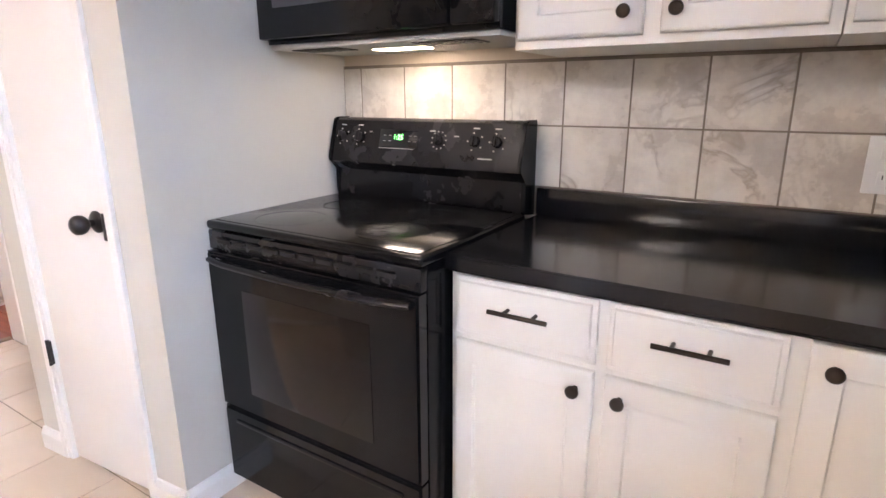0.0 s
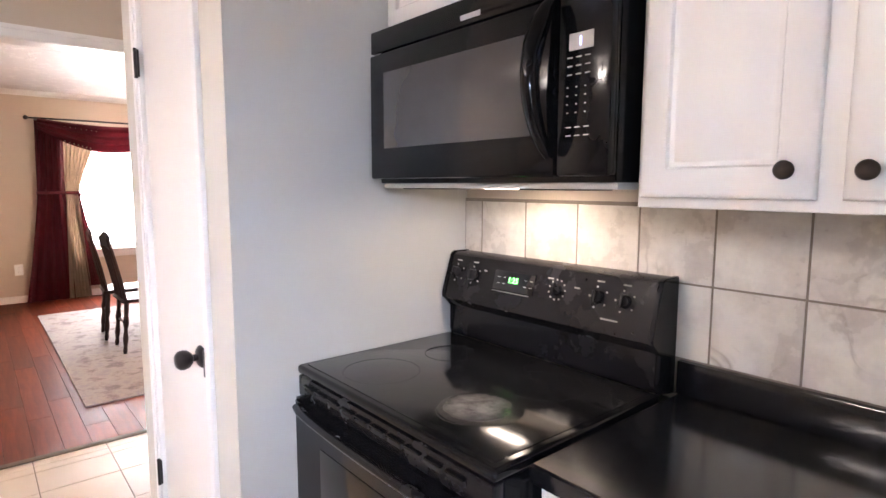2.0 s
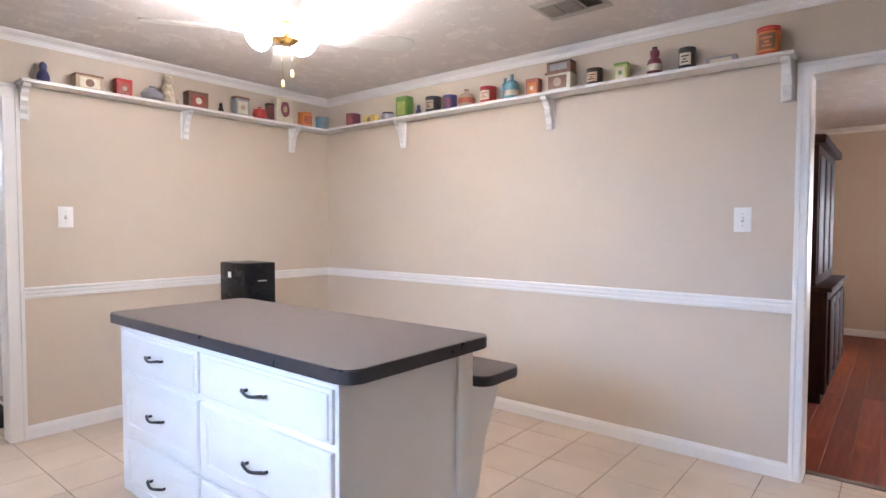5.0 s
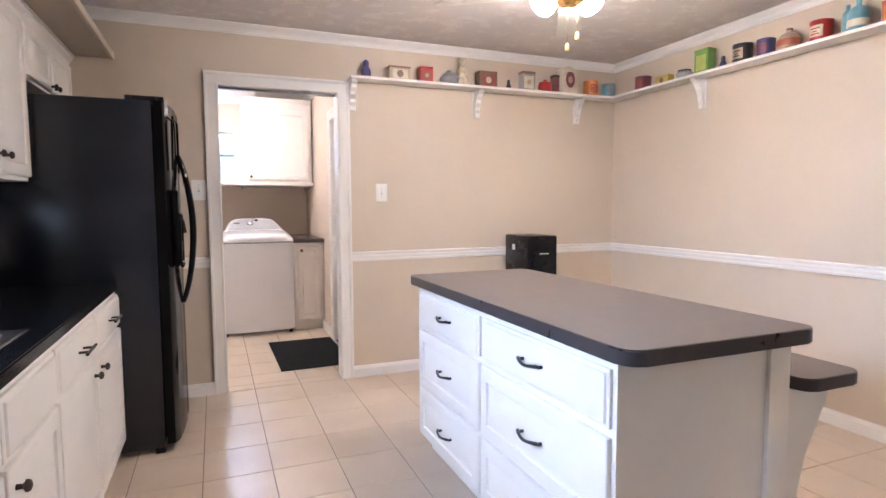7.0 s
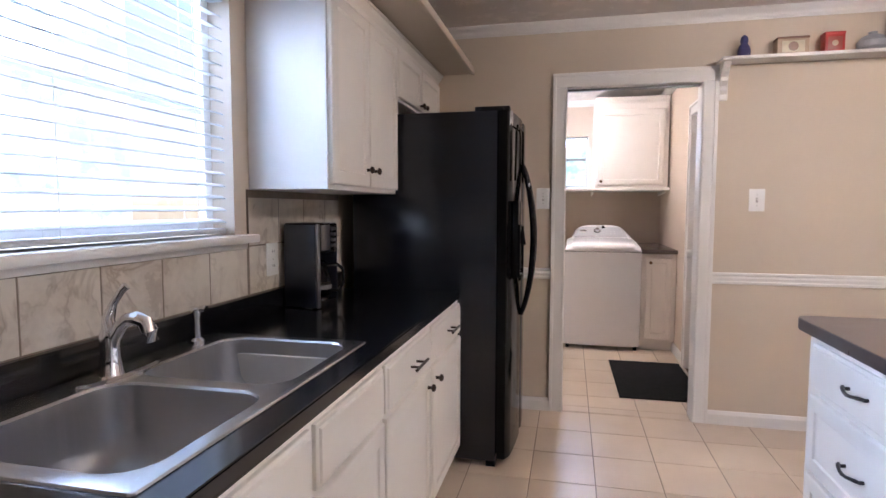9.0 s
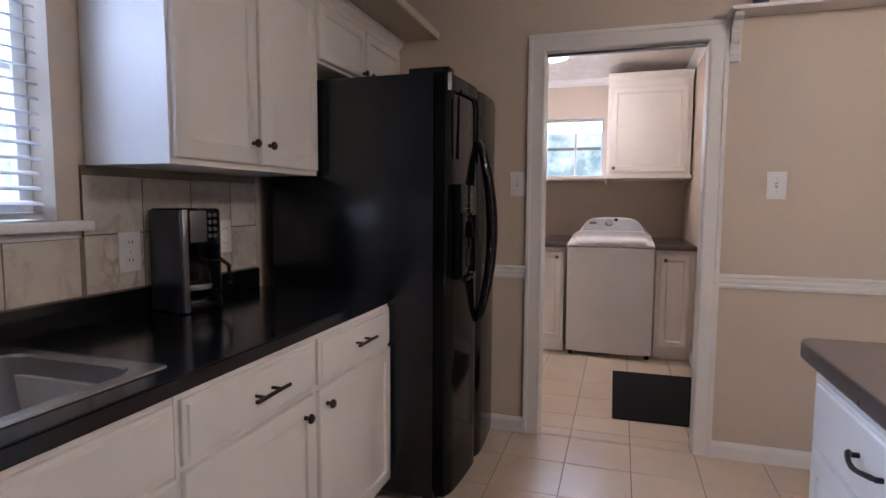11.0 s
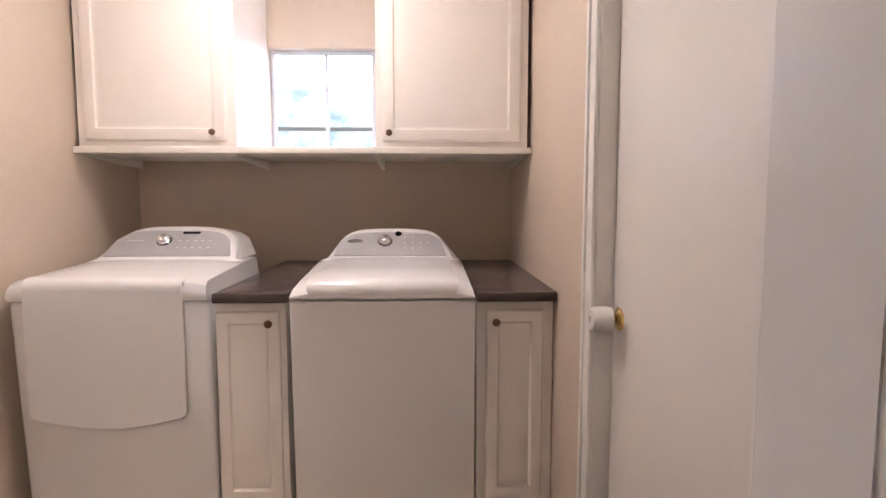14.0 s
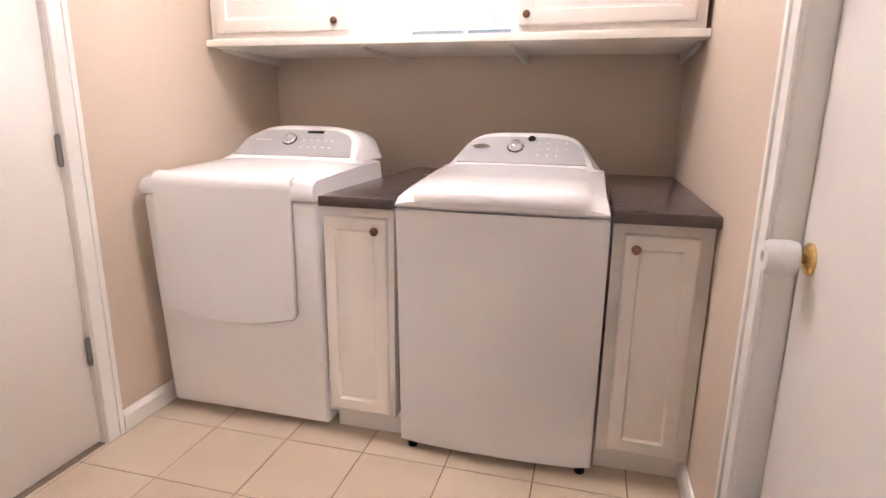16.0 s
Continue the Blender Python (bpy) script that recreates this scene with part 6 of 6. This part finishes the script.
    for x in (-0.016, 0.024):
        lathe(bm, [(0.012, 0.186), (0.007, 0.204), (0.001, 0.218)], (x, -0.008, 0), "z", 10)
    tube(bm, [(0.040, 0.020, 0.012), (0.066, 0.0, 0.014), (0.070, -0.030, 0.020), (0.052, -0.044, 0.026)], 0.010, 8)
    part("ornament", bm, "cat_pottery", t)
    return t


surface("cat_pottery", (0.52, 0.44, 0.32), 0.35, var=0.45, scale=26, bump=0.05, bscale=90)


def oval_picture(t):
    """A dark oval portrait with a pale middle and a red ground, on the front of the tall tin."""
    for nm, rx, rz, y, mat in (("oval_border", 0.052, 0.072, 0.0462, "grey"), ("oval_picture", 0.044, 0.064, 0.0474, "maroon"), ("picture_middle", 0.020, 0.028, 0.0486, "tan")):
        bm = B()
        prism(bm, [(rx * math.cos(a * math.pi / 12), 0.112 + rz * math.sin(a * math.pi / 12)) for a in range(24)], -y, 0.004 - y, "y")
        part(nm, bm, "item_" + mat, t)


def bottle(label, m, profile, body, cap="black", name="bottle", band=None):
    t = thing(name, m, label, name.replace("_", " "), "collection on the long shelf")
    bm = B(); lathe(bm, profile)
    b = part("body", bm, "item_" + body, t)
    r, z = profile[-1]
    bm = B(); lathe(bm, [(max(r, 0.010) * 1.05, z), (max(r, 0.010) * 1.05, z + 0.012), (0.004, z + 0.014)])
    part("stopper", bm, "item_" + cap, t)
    if band:
        bm = B(); R = max(p[0] for p in profile); zz = profile[1][1]
        lathe(bm, [(R * 1.0, zz + 0.015), (R * 1.015, zz + 0.017), (R * 1.015, zz + 0.050), (R * 1.0, zz + 0.052)])
        part("label_band", bm, "item_" + band, b)
    return t


def figurine(label, m, h, body, head, extra="black"):
    """A small nesting-doll-like ornament: one plain shape."""
    t = thing("figurine", m, label, "figurine", "collection on the long shelf")
    bm = B(); lathe(bm, [(h * 0.20, 0), (h * 0.26, h * 0.10), (h * 0.27, h * 0.32), (h * 0.21, h * 0.52), (h * 0.14, h * 0.62), (h * 0.17, h * 0.74), (h * 0.15, h * 0.90), (h * 0.06, h * 1.0)], seg=18)
    part("ornament", bm, "item_" + body, t)
    return t


def at_west(y, dx=0.068):
    return pose(W_ + dx, y, SH + 0.0005, 0, 0, 90)


def at_south(x, dy=0.070):
    return pose(x, S_ + dy, SH + 0.0005, 0, 0, 180)


round_tin("orange and red round tin with a picture label", at_west(0.654), 0.054, 0.146, "orange", "brown", "red")
t = tin_box("low grey tin lying flat with red ends", at_west(0.437), 0.150, 0.060, 0.040, "grey", "cream", "grey")
round_tin("black and cream striped coffee can", at_west(0.258), 0.045, 0.122, "black", "cream")
bottle("dark red jug-shaped bottle with a round stopper", at_west(0.080), [(0.034, 0), (0.042, 0.010), (0.044, 0.060), (0.034, 0.092), (0.020, 0.105), (0.026, 0.122), (0.026, 0.142), (0.014, 0.152)], "maroon", "black", band="cream")
tin_box("small pale green square tin", at_west(-0.112), 0.078, 0.055, 0.108, "lime", "cream", "green", "green")
round_tin("small black tin with a cream band", at_west(-0.285), 0.050, 0.104, "black", "tan")
tin_box("large brown and cream tin box", at_west(-0.517), 0.178, 0.090, 0.125, "cream", "brown", "brown", "tan")
t = tin_box("brown tin box stacked on a larger one", at_west(-0.517) @ Matrix.Translation((0.004, 0, 0.1255)), 0.165, 0.080, 0.062, "brown", "grey", "black")
tin_box("small brick-red square tin", at_west(-0.712), 0.090, 0.060, 0.112, "brick", "orange", "brick", "cream")
bottle("blue glazed bottle with a short neck", at_west(-0.885), [(0.040, 0), (0.048, 0.010), (0.050, 0.100), (0.036, 0.125), (0.013, 0.138), (0.012, 0.160)], "sky", "sky", band="cream")
bottle("small blue bottle behind another", at_west(-0.955, 0.045), [(0.020, 0), (0.024, 0.010), (0.024, 0.120), (0.010, 0.140), (0.010, 0.152)], "sky", "sky")
round_tin("red and white round tin", at_west(-1.080), 0.058, 0.116, "red", "cream", "red")
bottle("brown jug-shaped tin with a cream label", at_west(-1.272), [(0.052, 0), (0.062, 0.010), (0.064, 0.060), (0.048, 0.092), (0.018, 0.106), (0.016, 0.118)], "tan", "brown", band="brick")
round_tin("dark blue and purple round tin", at_west(-1.424), 0.052, 0.108, "navy", "maroon", "navy")
round_tin("black tin with a brown and cream label", at_west(-1.590), 0.060, 0.120, "black", "tan")
figurine("small blue and red ornament", at_west(-1.740), 0.085, "navy", "red")
tin_box("tall green square tin with a paler front", at_west(-1.892), 0.118, 0.075, 0.165, "green", "lime", "green")
bottle("grey ash-coloured bowl ornament", at_west(-2.075), [(0.030, 0), (0.055, 0.012), (0.060, 0.040), (0.045, 0.052)], "grey", "black", "ornament")
tin_box("low yellow oblong tin", at_west(-2.270), 0.130, 0.060, 0.065, "yellow", "yellow", "yellow", "brown")
round_tin("small maroon round tin", at_west(-2.500), 0.062, 0.105, "maroon", "dull_red", "maroon")
figurine("dark blue and red bird-shaped ornament", at_south(-0.362), 0.128, "navy", "red")
tin_box("cream wooden box with a heart on its front", at_south(-0.604), 0.160, 0.075, 0.098, "tan", "cream", "brown", "brown")
tin_box("red square tin with a gold picture", at_south(-0.811), 0.098, 0.070, 0.112, "red", "dull_red", "red", "tan")
bottle("low grey glass dish ornament", at_south(-1.005), [(0.040, 0), (0.070, 0.020), (0.074, 0.050), (0.050, 0.080), (0.020, 0.092)], "grey", "grey", "ornament")
cat_ornament("cream pottery seated cat ornament with brown markings", at_south(-1.110, 0.060))
tin_box("brown and red picture tin", at_south(-1.315), 0.150, 0.085, 0.120, "brown", "dull_red", "brown", "cream")
figurine("tiny dark pottery ornament", at_south(-1.512), 0.078, "black", "grey")
tin_box("tall grey and brown cocoa tin with a cream panel", at_south(-1.677), 0.118, 0.070, 0.150, "grey", "cream", "brown", "tan")
bottle("red apple-shaped cookie jar", at_south(-1.848), [(0.030, 0), (0.052, 0.015), (0.058, 0.045), (0.048, 0.080), (0.014, 0.090)], "red", "red", "jar")
t = tin_box("tall white tin with a dark oval picture", at_south(-2.060), 0.150, 0.090, 0.200, "cream", "cream", "cream", None)
oval_picture(t)
bm = B(); lathe(bm, [(0.052, 0.199), (0.046, 0.212), (0.026, 0.222), (0.008, 0.226)], (0, 0, 0), "z", 20)
part("domed_top", bm, "item_cream", t)
tin_box("small dark brown tin beside the tall white one", at_south(-1.950, 0.055), 0.050, 0.060, 0.150, "brown", "maroon", "black")
round_tin("small orange round tin", at_south(-2.296), 0.060, 0.125, "orange", "dull_red", "orange")
round_tin("pale blue round tin", at_south(-2.480), 0.056, 0.115, "sky", "grey", "grey")


# ---- dining room ----
bm = B(); box(bm, -6.65, -3.39, 1.32, 3.75, 0.001, 0.012, 0.004)
s = thing("rug", pose(0, 0, 0), "large worn grey and beige patterned area rug", "rug")
part("weave", bm, "rug_pile", s)


def dining_chair(m):
    c = thing("dining_chair", m, "dark turned-wood dining chair with a slatted back", "chair", "chairs round the dining table")
    bm = B(); prism(bm, [(-0.21, -0.20), (0.21, -0.20), (0.19, 0.21), (-0.19, 0.21)], 0.425, 0.455, "z", 0.008)
    part("seat", bm, "dark_wood", c)
    turned = [(0.013, 0), (0.018, 0.03), (0.014, 0.06), (0.022, 0.12), (0.014, 0.20), (0.024, 0.26), (0.016, 0.32), (0.020, 0.40), (0.014, 0.43)]
    for x, y, lean in ((-0.16, -0.15, 0), (0.16, -0.15, 0), (-0.15, 0.17, 0), (0.15, 0.17, 0)):
        bm = B(); lathe(bm, turned, seg=10)
        for v in bm.verts:
            k = 1 - v.co.z / 0.43
            v.co.x += x * (1 + 0.16 * k); v.co.y += y * (1 + 0.22 * k)
        part("leg", bm, "dark_wood", c)
    for z, y in ((0.17, -0.165), (0.24, 0.18)):
        bm = B(); cyl(bm, (-0.17, y, z), 0.010, 0.34, "x", 8)
        part("stretcher", bm, "dark_wood", c)
    for x in (-0.18, 0.18):
        bm = B(); tube(bm, [(x * 0.95, 0.18, 0.44), (x, 0.215, 0.65), (x * 1.04, 0.26, 0.86), (x * 1.02, 0.285, 0.97)], [0.016, 0.014, 0.014, 0.012], 8)
        part("back_post", bm, "dark_wood", c)
    bm = B()
    prism(bm, [(-0.20, 0.880), (-0.15, 0.990), (-0.05, 1.015), (0.05, 1.015), (0.15, 0.990), (0.20, 0.880), (0.10, 0.905), (-0.10, 0.905)], 0.262, 0.286, "y", 0.006)
    part("crest_rail", bm, "dark_wood", c)
    for x in (-0.105, -0.035, 0.035, 0.105):
        bm = B(); tube(bm, [(x, 0.190, 0.45), (x, 0.232, 0.68), (x, 0.272, 0.91)], [0.008, 0.013, 0.008], 8)
        part("spindle", bm, "dark_wood", c)
    return c


first = dining_chair(pose(-4.66, 1.96, 0.0125, 0, 0, 180))
copy_thing(first, pose(-5.22, 1.93, 0.0125, 0, 0, 176))
copy_thing(first, pose(-5.10, 3.35, 0.0125, 0, 0, 4))
s = thing("dining_table", pose(-4.75, 2.66, 0.0125), "dark wooden dining table", "table")
bm = B(); box(bm, -0.85, 0.85, -0.50, 0.50, 0.715, 0.745, 0.008)
part("tabletop", bm, "dark_wood", s)
for x in (-0.72, 0.72):
    for y in (-0.38, 0.38):
        bm = B(); lathe(bm, [(0.025, 0), (0.045, 0.10), (0.028, 0.25), (0.052, 0.45), (0.030, 0.60), (0.045, 0.714)], (x, y, 0), seg=14)
        part("leg", bm, "dark_wood", s)
s = thing("tablecloth", pose(-4.75, 2.66, 0.7585), "dark blue tablecloth hanging over the table", "tablecloth")
bm = B()
box(bm, -0.88, 0.88, -0.53, 0.53, 0, 0.004, 0.001)
for a, b_, c, d in ((-0.882, 0.882, -0.534, -0.530), (-0.882, 0.882, 0.530, 0.534), (-0.886, -0.882, -0.530, 0.530), (0.882, 0.886, -0.530, 0.530)):
    box(bm, a, b_, c, d, -0.25, 0.003)
part("cloth", bm, "blue_cloth", s)
bm = B(); box(bm, -0.35, 0.35, -0.38, -0.10, 0.005, 0.010, 0.002)
s2 = thing("placemat", pose(-4.75, 2.66, 0.7585), "pale placemat on the table", "placemat")
part("mat", bm, "beige_cloth", s2)


def hutch():
    s = thing("china_cabinet", pose(-5.55, 0.30, 0), "tall dark wooden china cabinet", "cabinet")
    bm = B(); box(bm, 0.0, 1.38, 0.0, 0.50, 0.08, 0.84, 0.006); box(bm, 0.03, 1.35, 0.02, 0.47, 0, 0.08)
    part("base", bm, "hutch_wood", s)
    bm = B(); box(bm, -0.02, 1.40, 0.0, 0.53, 0.841, 0.875, 0.008)
    part("base_top", bm, "hutch_wood", s)
    bm = B(); box(bm, 0.03, 1.33, 0.0, 0.42, 0.876, 1.93, 0.004)
    u = part("upper_case", bm, "hutch_wood", s)
    bm = B(); box(bm, -0.01, 1.38, 0.0, 0.47, 1.931, 2.00, 0.015)
    part("cornice", bm, "hutch_wood", s)
    for x in (0.06, 0.49, 0.92):
        bm = B(); rings_front(bm, -x - 0.38, 0.14, 0.38, 0.64, -0.5005, RAISED)
        bmesh.ops.transform(bm, matrix=pose(0, 0, 0, 0, 0, 180), verts=bm.verts)
        part("door", bm, "hutch_wood", s)
        bm = B(); box(bm, x + 0.04, x + 0.34, 0.421, 0.426, 0.95, 1.86, 0.002)
        part("glass_door", bm, "cabinet_glass", u)


hutch()


def curtain(name, label, m, top, bottom, wt, wm, wb, material, amp=0.03, folds=7, tie=1.32):
    """A gathered curtain, drawn in at the tie."""
    s = thing(name, m, label, "curtain", "dining room curtains")
    bm = B()
    nz, nu = 26, folds * 8
    rows = []
    for j in range(nz + 1):
        z = bottom + (top - bottom) * j / nz
        k = (z - tie) / (top - tie) if z > tie else (tie - z) / (tie - bottom)
        end = wt if z > tie else wb
        lo = wm[0] + (end[0] - wm[0]) * k ** 1.15
        hi = wm[1] + (end[1] - wm[1]) * k ** 1.15
        rows.append([bm.verts.new((amp * (0.4 + 0.6 * k) * math.sin(2 * math.pi * folds * i / nu + 0.5 * math.sin(3 * z)), lo + (hi - lo) * i / nu, z)) for i in range(nu + 1)])
    for a, b in zip(rows, rows[1:]):
        for i in range(nu):
            bm.faces.new((a[i], a[i + 1], b[i + 1], b[i]))
    bmesh.ops.solidify(bm, geom=bm.faces[:], thickness=0.004)
    part("cloth", bm, material, s)
    if material != "sheer_cloth":
        bm = B(); box(bm, -amp - 0.006, amp + 0.006, wm[0] - 0.01, wm[1] + 0.01, tie - 0.02, tie + 0.02, 0.01)
        part("tieback", bm, "burgundy_cloth", s)
    return s


cx = -7.54
curtain("curtain", "burgundy curtain hanging to the floor", pose(cx, -0.15, 0), 2.17, 0.01, (1.64, 1.92), (1.62, 1.90), (1.44, 2.02), "burgundy_cloth", 0.035, 5)
curtain("curtain", "beige satin curtain tied back", pose(cx + 0.05, -0.15, 0), 2.12, 0.02, (1.92, 2.32), (1.90, 2.03), (1.86, 2.10), "beige_cloth", 0.03, 7)
curtain("curtain", "burgundy under-curtain falling from the tieback", pose(cx + 0.02, -0.15, 0), 1.31, 0.15, (2.00, 2.04), (1.98, 2.05), (2.08, 2.26), "burgundy_cloth", 0.025, 4, tie=1.30)
curtain("curtain", "sheer white curtain drawn aside", pose(cx - 0.03, -0.15, 0), 2.12, 1.28, (2.05, 2.42), (2.02, 2.10), (2.05, 2.12), "sheer_cloth", 0.02, 6)
curtain("curtain", "beige satin curtain tied back", pose(cx + 0.05, -0.15, 0), 2.12, 0.02, (2.62, 3.02), (2.86, 2.99), (2.82, 3.04), "beige_cloth", 0.03, 7)
curtain("curtain", "sheer white curtain drawn aside", pose(cx - 0.03, -0.15, 0), 2.12, 1.28, (2.48, 2.92), (2.84, 2.92), (2.84, 2.90), "sheer_cloth", 0.02, 6)
curtain("curtain", "burgundy curtain hanging to the floor", pose(cx, -0.15, 0), 2.17, 0.01, (3.03, 3.16), (3.03, 3.15), (2.92, 3.24), "burgundy_cloth", 0.035, 5)
s = thing("curtain_swag", pose(cx + 0.08, -0.15, 0), "draped burgundy swag over the curtain rod", "curtain", "dining room curtains")
bm = B()
rows = []
for j in range(11):
    v = j / 10
    row = []
    for i in range(49):
        u = i / 48
        y = 1.66 + 1.48 * u
        half = (u * 1.0) % 1.0
        sag = 0.10 + 0.24 * math.sin(math.pi * half)
        row.append(bm.verts.new((0.03 * math.sin(math.pi * v * 6 + 1.5 * half) + 0.03 * math.sin(math.pi * v), y, 2.19 - (0.04 + sag) * v - 0.05 * math.sin(math.pi * half) * (1 - v))))
    rows.append(row)
for a, b in zip(rows, rows[1:]):
    for i in range(48):
        bm.faces.new((a[i], a[i + 1], b[i + 1], b[i]))
bmesh.ops.solidify(bm, geom=bm.faces[:], thickness=0.004)
part("cloth", bm, "burgundy_cloth", s)
s = thing("curtain_rod", pose(cx + 0.05, -0.15, 2.195), "dark metal curtain rod with ball finials", "curtain rod")
bm = B(); cyl(bm, (0, 1.58, 0), 0.011, 1.66, "y", 10)
r = part("rod", bm, "dark_bronze", s)
for y in (1.56, 3.26):
    bm = B(); ball(bm, (0, y, 0), 0.026)
    part("finial", bm, "dark_bronze", r)
for y in (1.66, 3.14):
    bm = B(); box(bm, -0.158, 0.0, y - 0.008, y + 0.008, -0.008, 0.008, 0.002)
    part("rod_bracket", bm, "dark_bronze", r)

s = thing("chandelier", pose(-4.25, 2.62, 2.52), "brass chandelier with lit glass shades", "chandelier")
bm = B(); lathe(bm, [(0.06, 0), (0.055, -0.02), (0.012, -0.03), (0.010, -0.42), (0.05, -0.45), (0.06, -0.52), (0.02, -0.57)])
part("stem", bm, "brass", s)
for k in range(5):
    a = 2 * math.pi * k / 5
    c, n = math.cos(a), math.sin(a)
    bm = B(); tube(bm, [(0.04 * c, 0.04 * n, -0.50), (0.14 * c, 0.14 * n, -0.56), (0.23 * c, 0.23 * n, -0.50), (0.25 * c, 0.25 * n, -0.44)], 0.007, 8)
    arm = part("arm", bm, "brass", s)
    bm = B(); lathe(bm, [(0.020, -0.44), (0.042, -0.41), (0.052, -0.36), (0.056, -0.33), (0.004, -0.335)], (0.25 * c, 0.25 * n, 0))
    part("shade", bm, "chandelier_glow", arm, "glowing glass shade")

# ---- tiles and planks ----
def piece_mesh(name, material, w, d, t, bevel, vertical=None):
    """A tile centred on its face: flat on the floor, or upright facing -y or -x."""
    bm = B()
    def p(a, b, c):
        return {"y": (a, -c, b), "x": (-c, a, b), None: (a, b, c)}[vertical]
    lo = [bm.verts.new(p(sx * w / 2, sy * d / 2, -t)) for sx, sy in ((-1, -1), (1, -1), (1, 1), (-1, 1))]
    mid = [bm.verts.new(p(sx * w / 2, sy * d / 2, -bevel)) for sx, sy in ((-1, -1), (1, -1), (1, 1), (-1, 1))]
    top = [bm.verts.new(p(sx * (w / 2 - bevel), sy * (d / 2 - bevel), 0)) for sx, sy in ((-1, -1), (1, -1), (1, 1), (-1, 1))]
    for a, b in ((lo, mid), (mid, top)):
        for i in range(4):
            bm.faces.new((a[i], a[(i + 1) % 4], b[(i + 1) % 4], b[i]))
    bm.faces.new(top)
    return mesh_of(name, bm, material, smooth=False)


PIECES = {}


def piece(name, material, w, d, at, parent, t=0.008, bevel=0.0015, vertical=None):
    key = (name, round(w, 3), round(d, 3), vertical)
    if key not in PIECES:
        PIECES[key] = piece_mesh(name, material, w, d, t, bevel, vertical)
    ob = new(name, PIECES[key])
    ob.parent = parent
    ob.location = at
    return ob


def clip_grid(x0, x1, y0, y1, px, py, ox, oy):
    """Cells of a grid cut to a rectangle, as (x0, x1, y0, y1)."""
    for i in range(math.floor((x0 - ox) / px), math.ceil((x1 - ox) / px)):
        for j in range(math.floor((y0 - oy) / py), math.ceil((y1 - oy) / py)):
            a, b = max(x0, ox + i * px), min(x1, ox + (i + 1) * px)
            c, d = max(y0, oy + j * py), min(y1, oy + (j + 1) * py)
            if b - a > 0.012 and d - c > 0.012:
                yield a, b, c, d


GAP = 0.004
HIDDEN = [(-0.92, -0.38, -1.55, -0.12), (1.22, 1.8, -2.0, 2.2), (0.12, 1.8, 1.72, 2.2), (-1.7, -0.8, 1.46, 2.2), (1.0, 1.8, -2.95, -2.1)]
for rect in ((W_, E_, S_, N_), (-0.163, 0.623, LN, S_), (LW, LE, LS, LN), (-2.755, W_, 0.84, 1.648)):
    for a, b, c, d in clip_grid(*rect, TILE_X, TILE_Y, TX0, TY0):
        if any(h[0] < a and b < h[1] and h[2] < c and d < h[3] for h in HIDDEN):
            continue
        piece("tile", "floor_tile", b - a - GAP, d - c - GAP, ((a + b) / 2, (c + d) / 2, 0), floor_tiled)

for a, b, c, d in clip_grid(-0.733, 1.783, 0.992, 1.372, 0.193, 0.186, 0.1215, 1.178):
    piece("tile", "wall_tile", b - a - 0.003, d - c - 0.003, ((a + b) / 2, 2.160, (c + d) / 2), splash_north, 0.007, 0.002, "y")
for a, b, c, d in clip_grid(-1.17, 0.40, 0.992, 1.172, 0.225, 0.186, -0.937, 0.987):
    piece("tile", "wall_tile", b - a - 0.003, d - c - 0.003, (1.775, (a + b) / 2, (c + d) / 2), splash_east, 0.007, 0.002, "x")
for y0, y1 in ((-2.02, -1.175), (0.405, 2.15)):
    for a, b, c, d in clip_grid(y0, y1, 0.992, 1.372, 0.225, 0.186, -1.175, 1.178):
        piece("tile", "wall_tile", b - a - 0.003, d - c - 0.003, (1.775, (a + b) / 2, (c + d) / 2), splash_east, 0.007, 0.002, "x")

rng = random.Random(5)
PLANK = 0.128
for j in range(int((4.40 - 0.25) / PLANK)):
    x = -7.64 + rng.choice((0.3, 0.6, 0.9, 1.2))
    start = -7.64
    while start < -2.80:
        stop = min(x, -2.792)
        piece("plank", "wood_plank", stop - start - 0.0015, PLANK - 0.0015, ((start + stop) / 2, 0.25 + (j + 0.5) * PLANK, 0), floor_wood, 0.01, 0.001)
        start, x = stop, stop + 1.22
        if -2.80 - start < 0.05:
            break
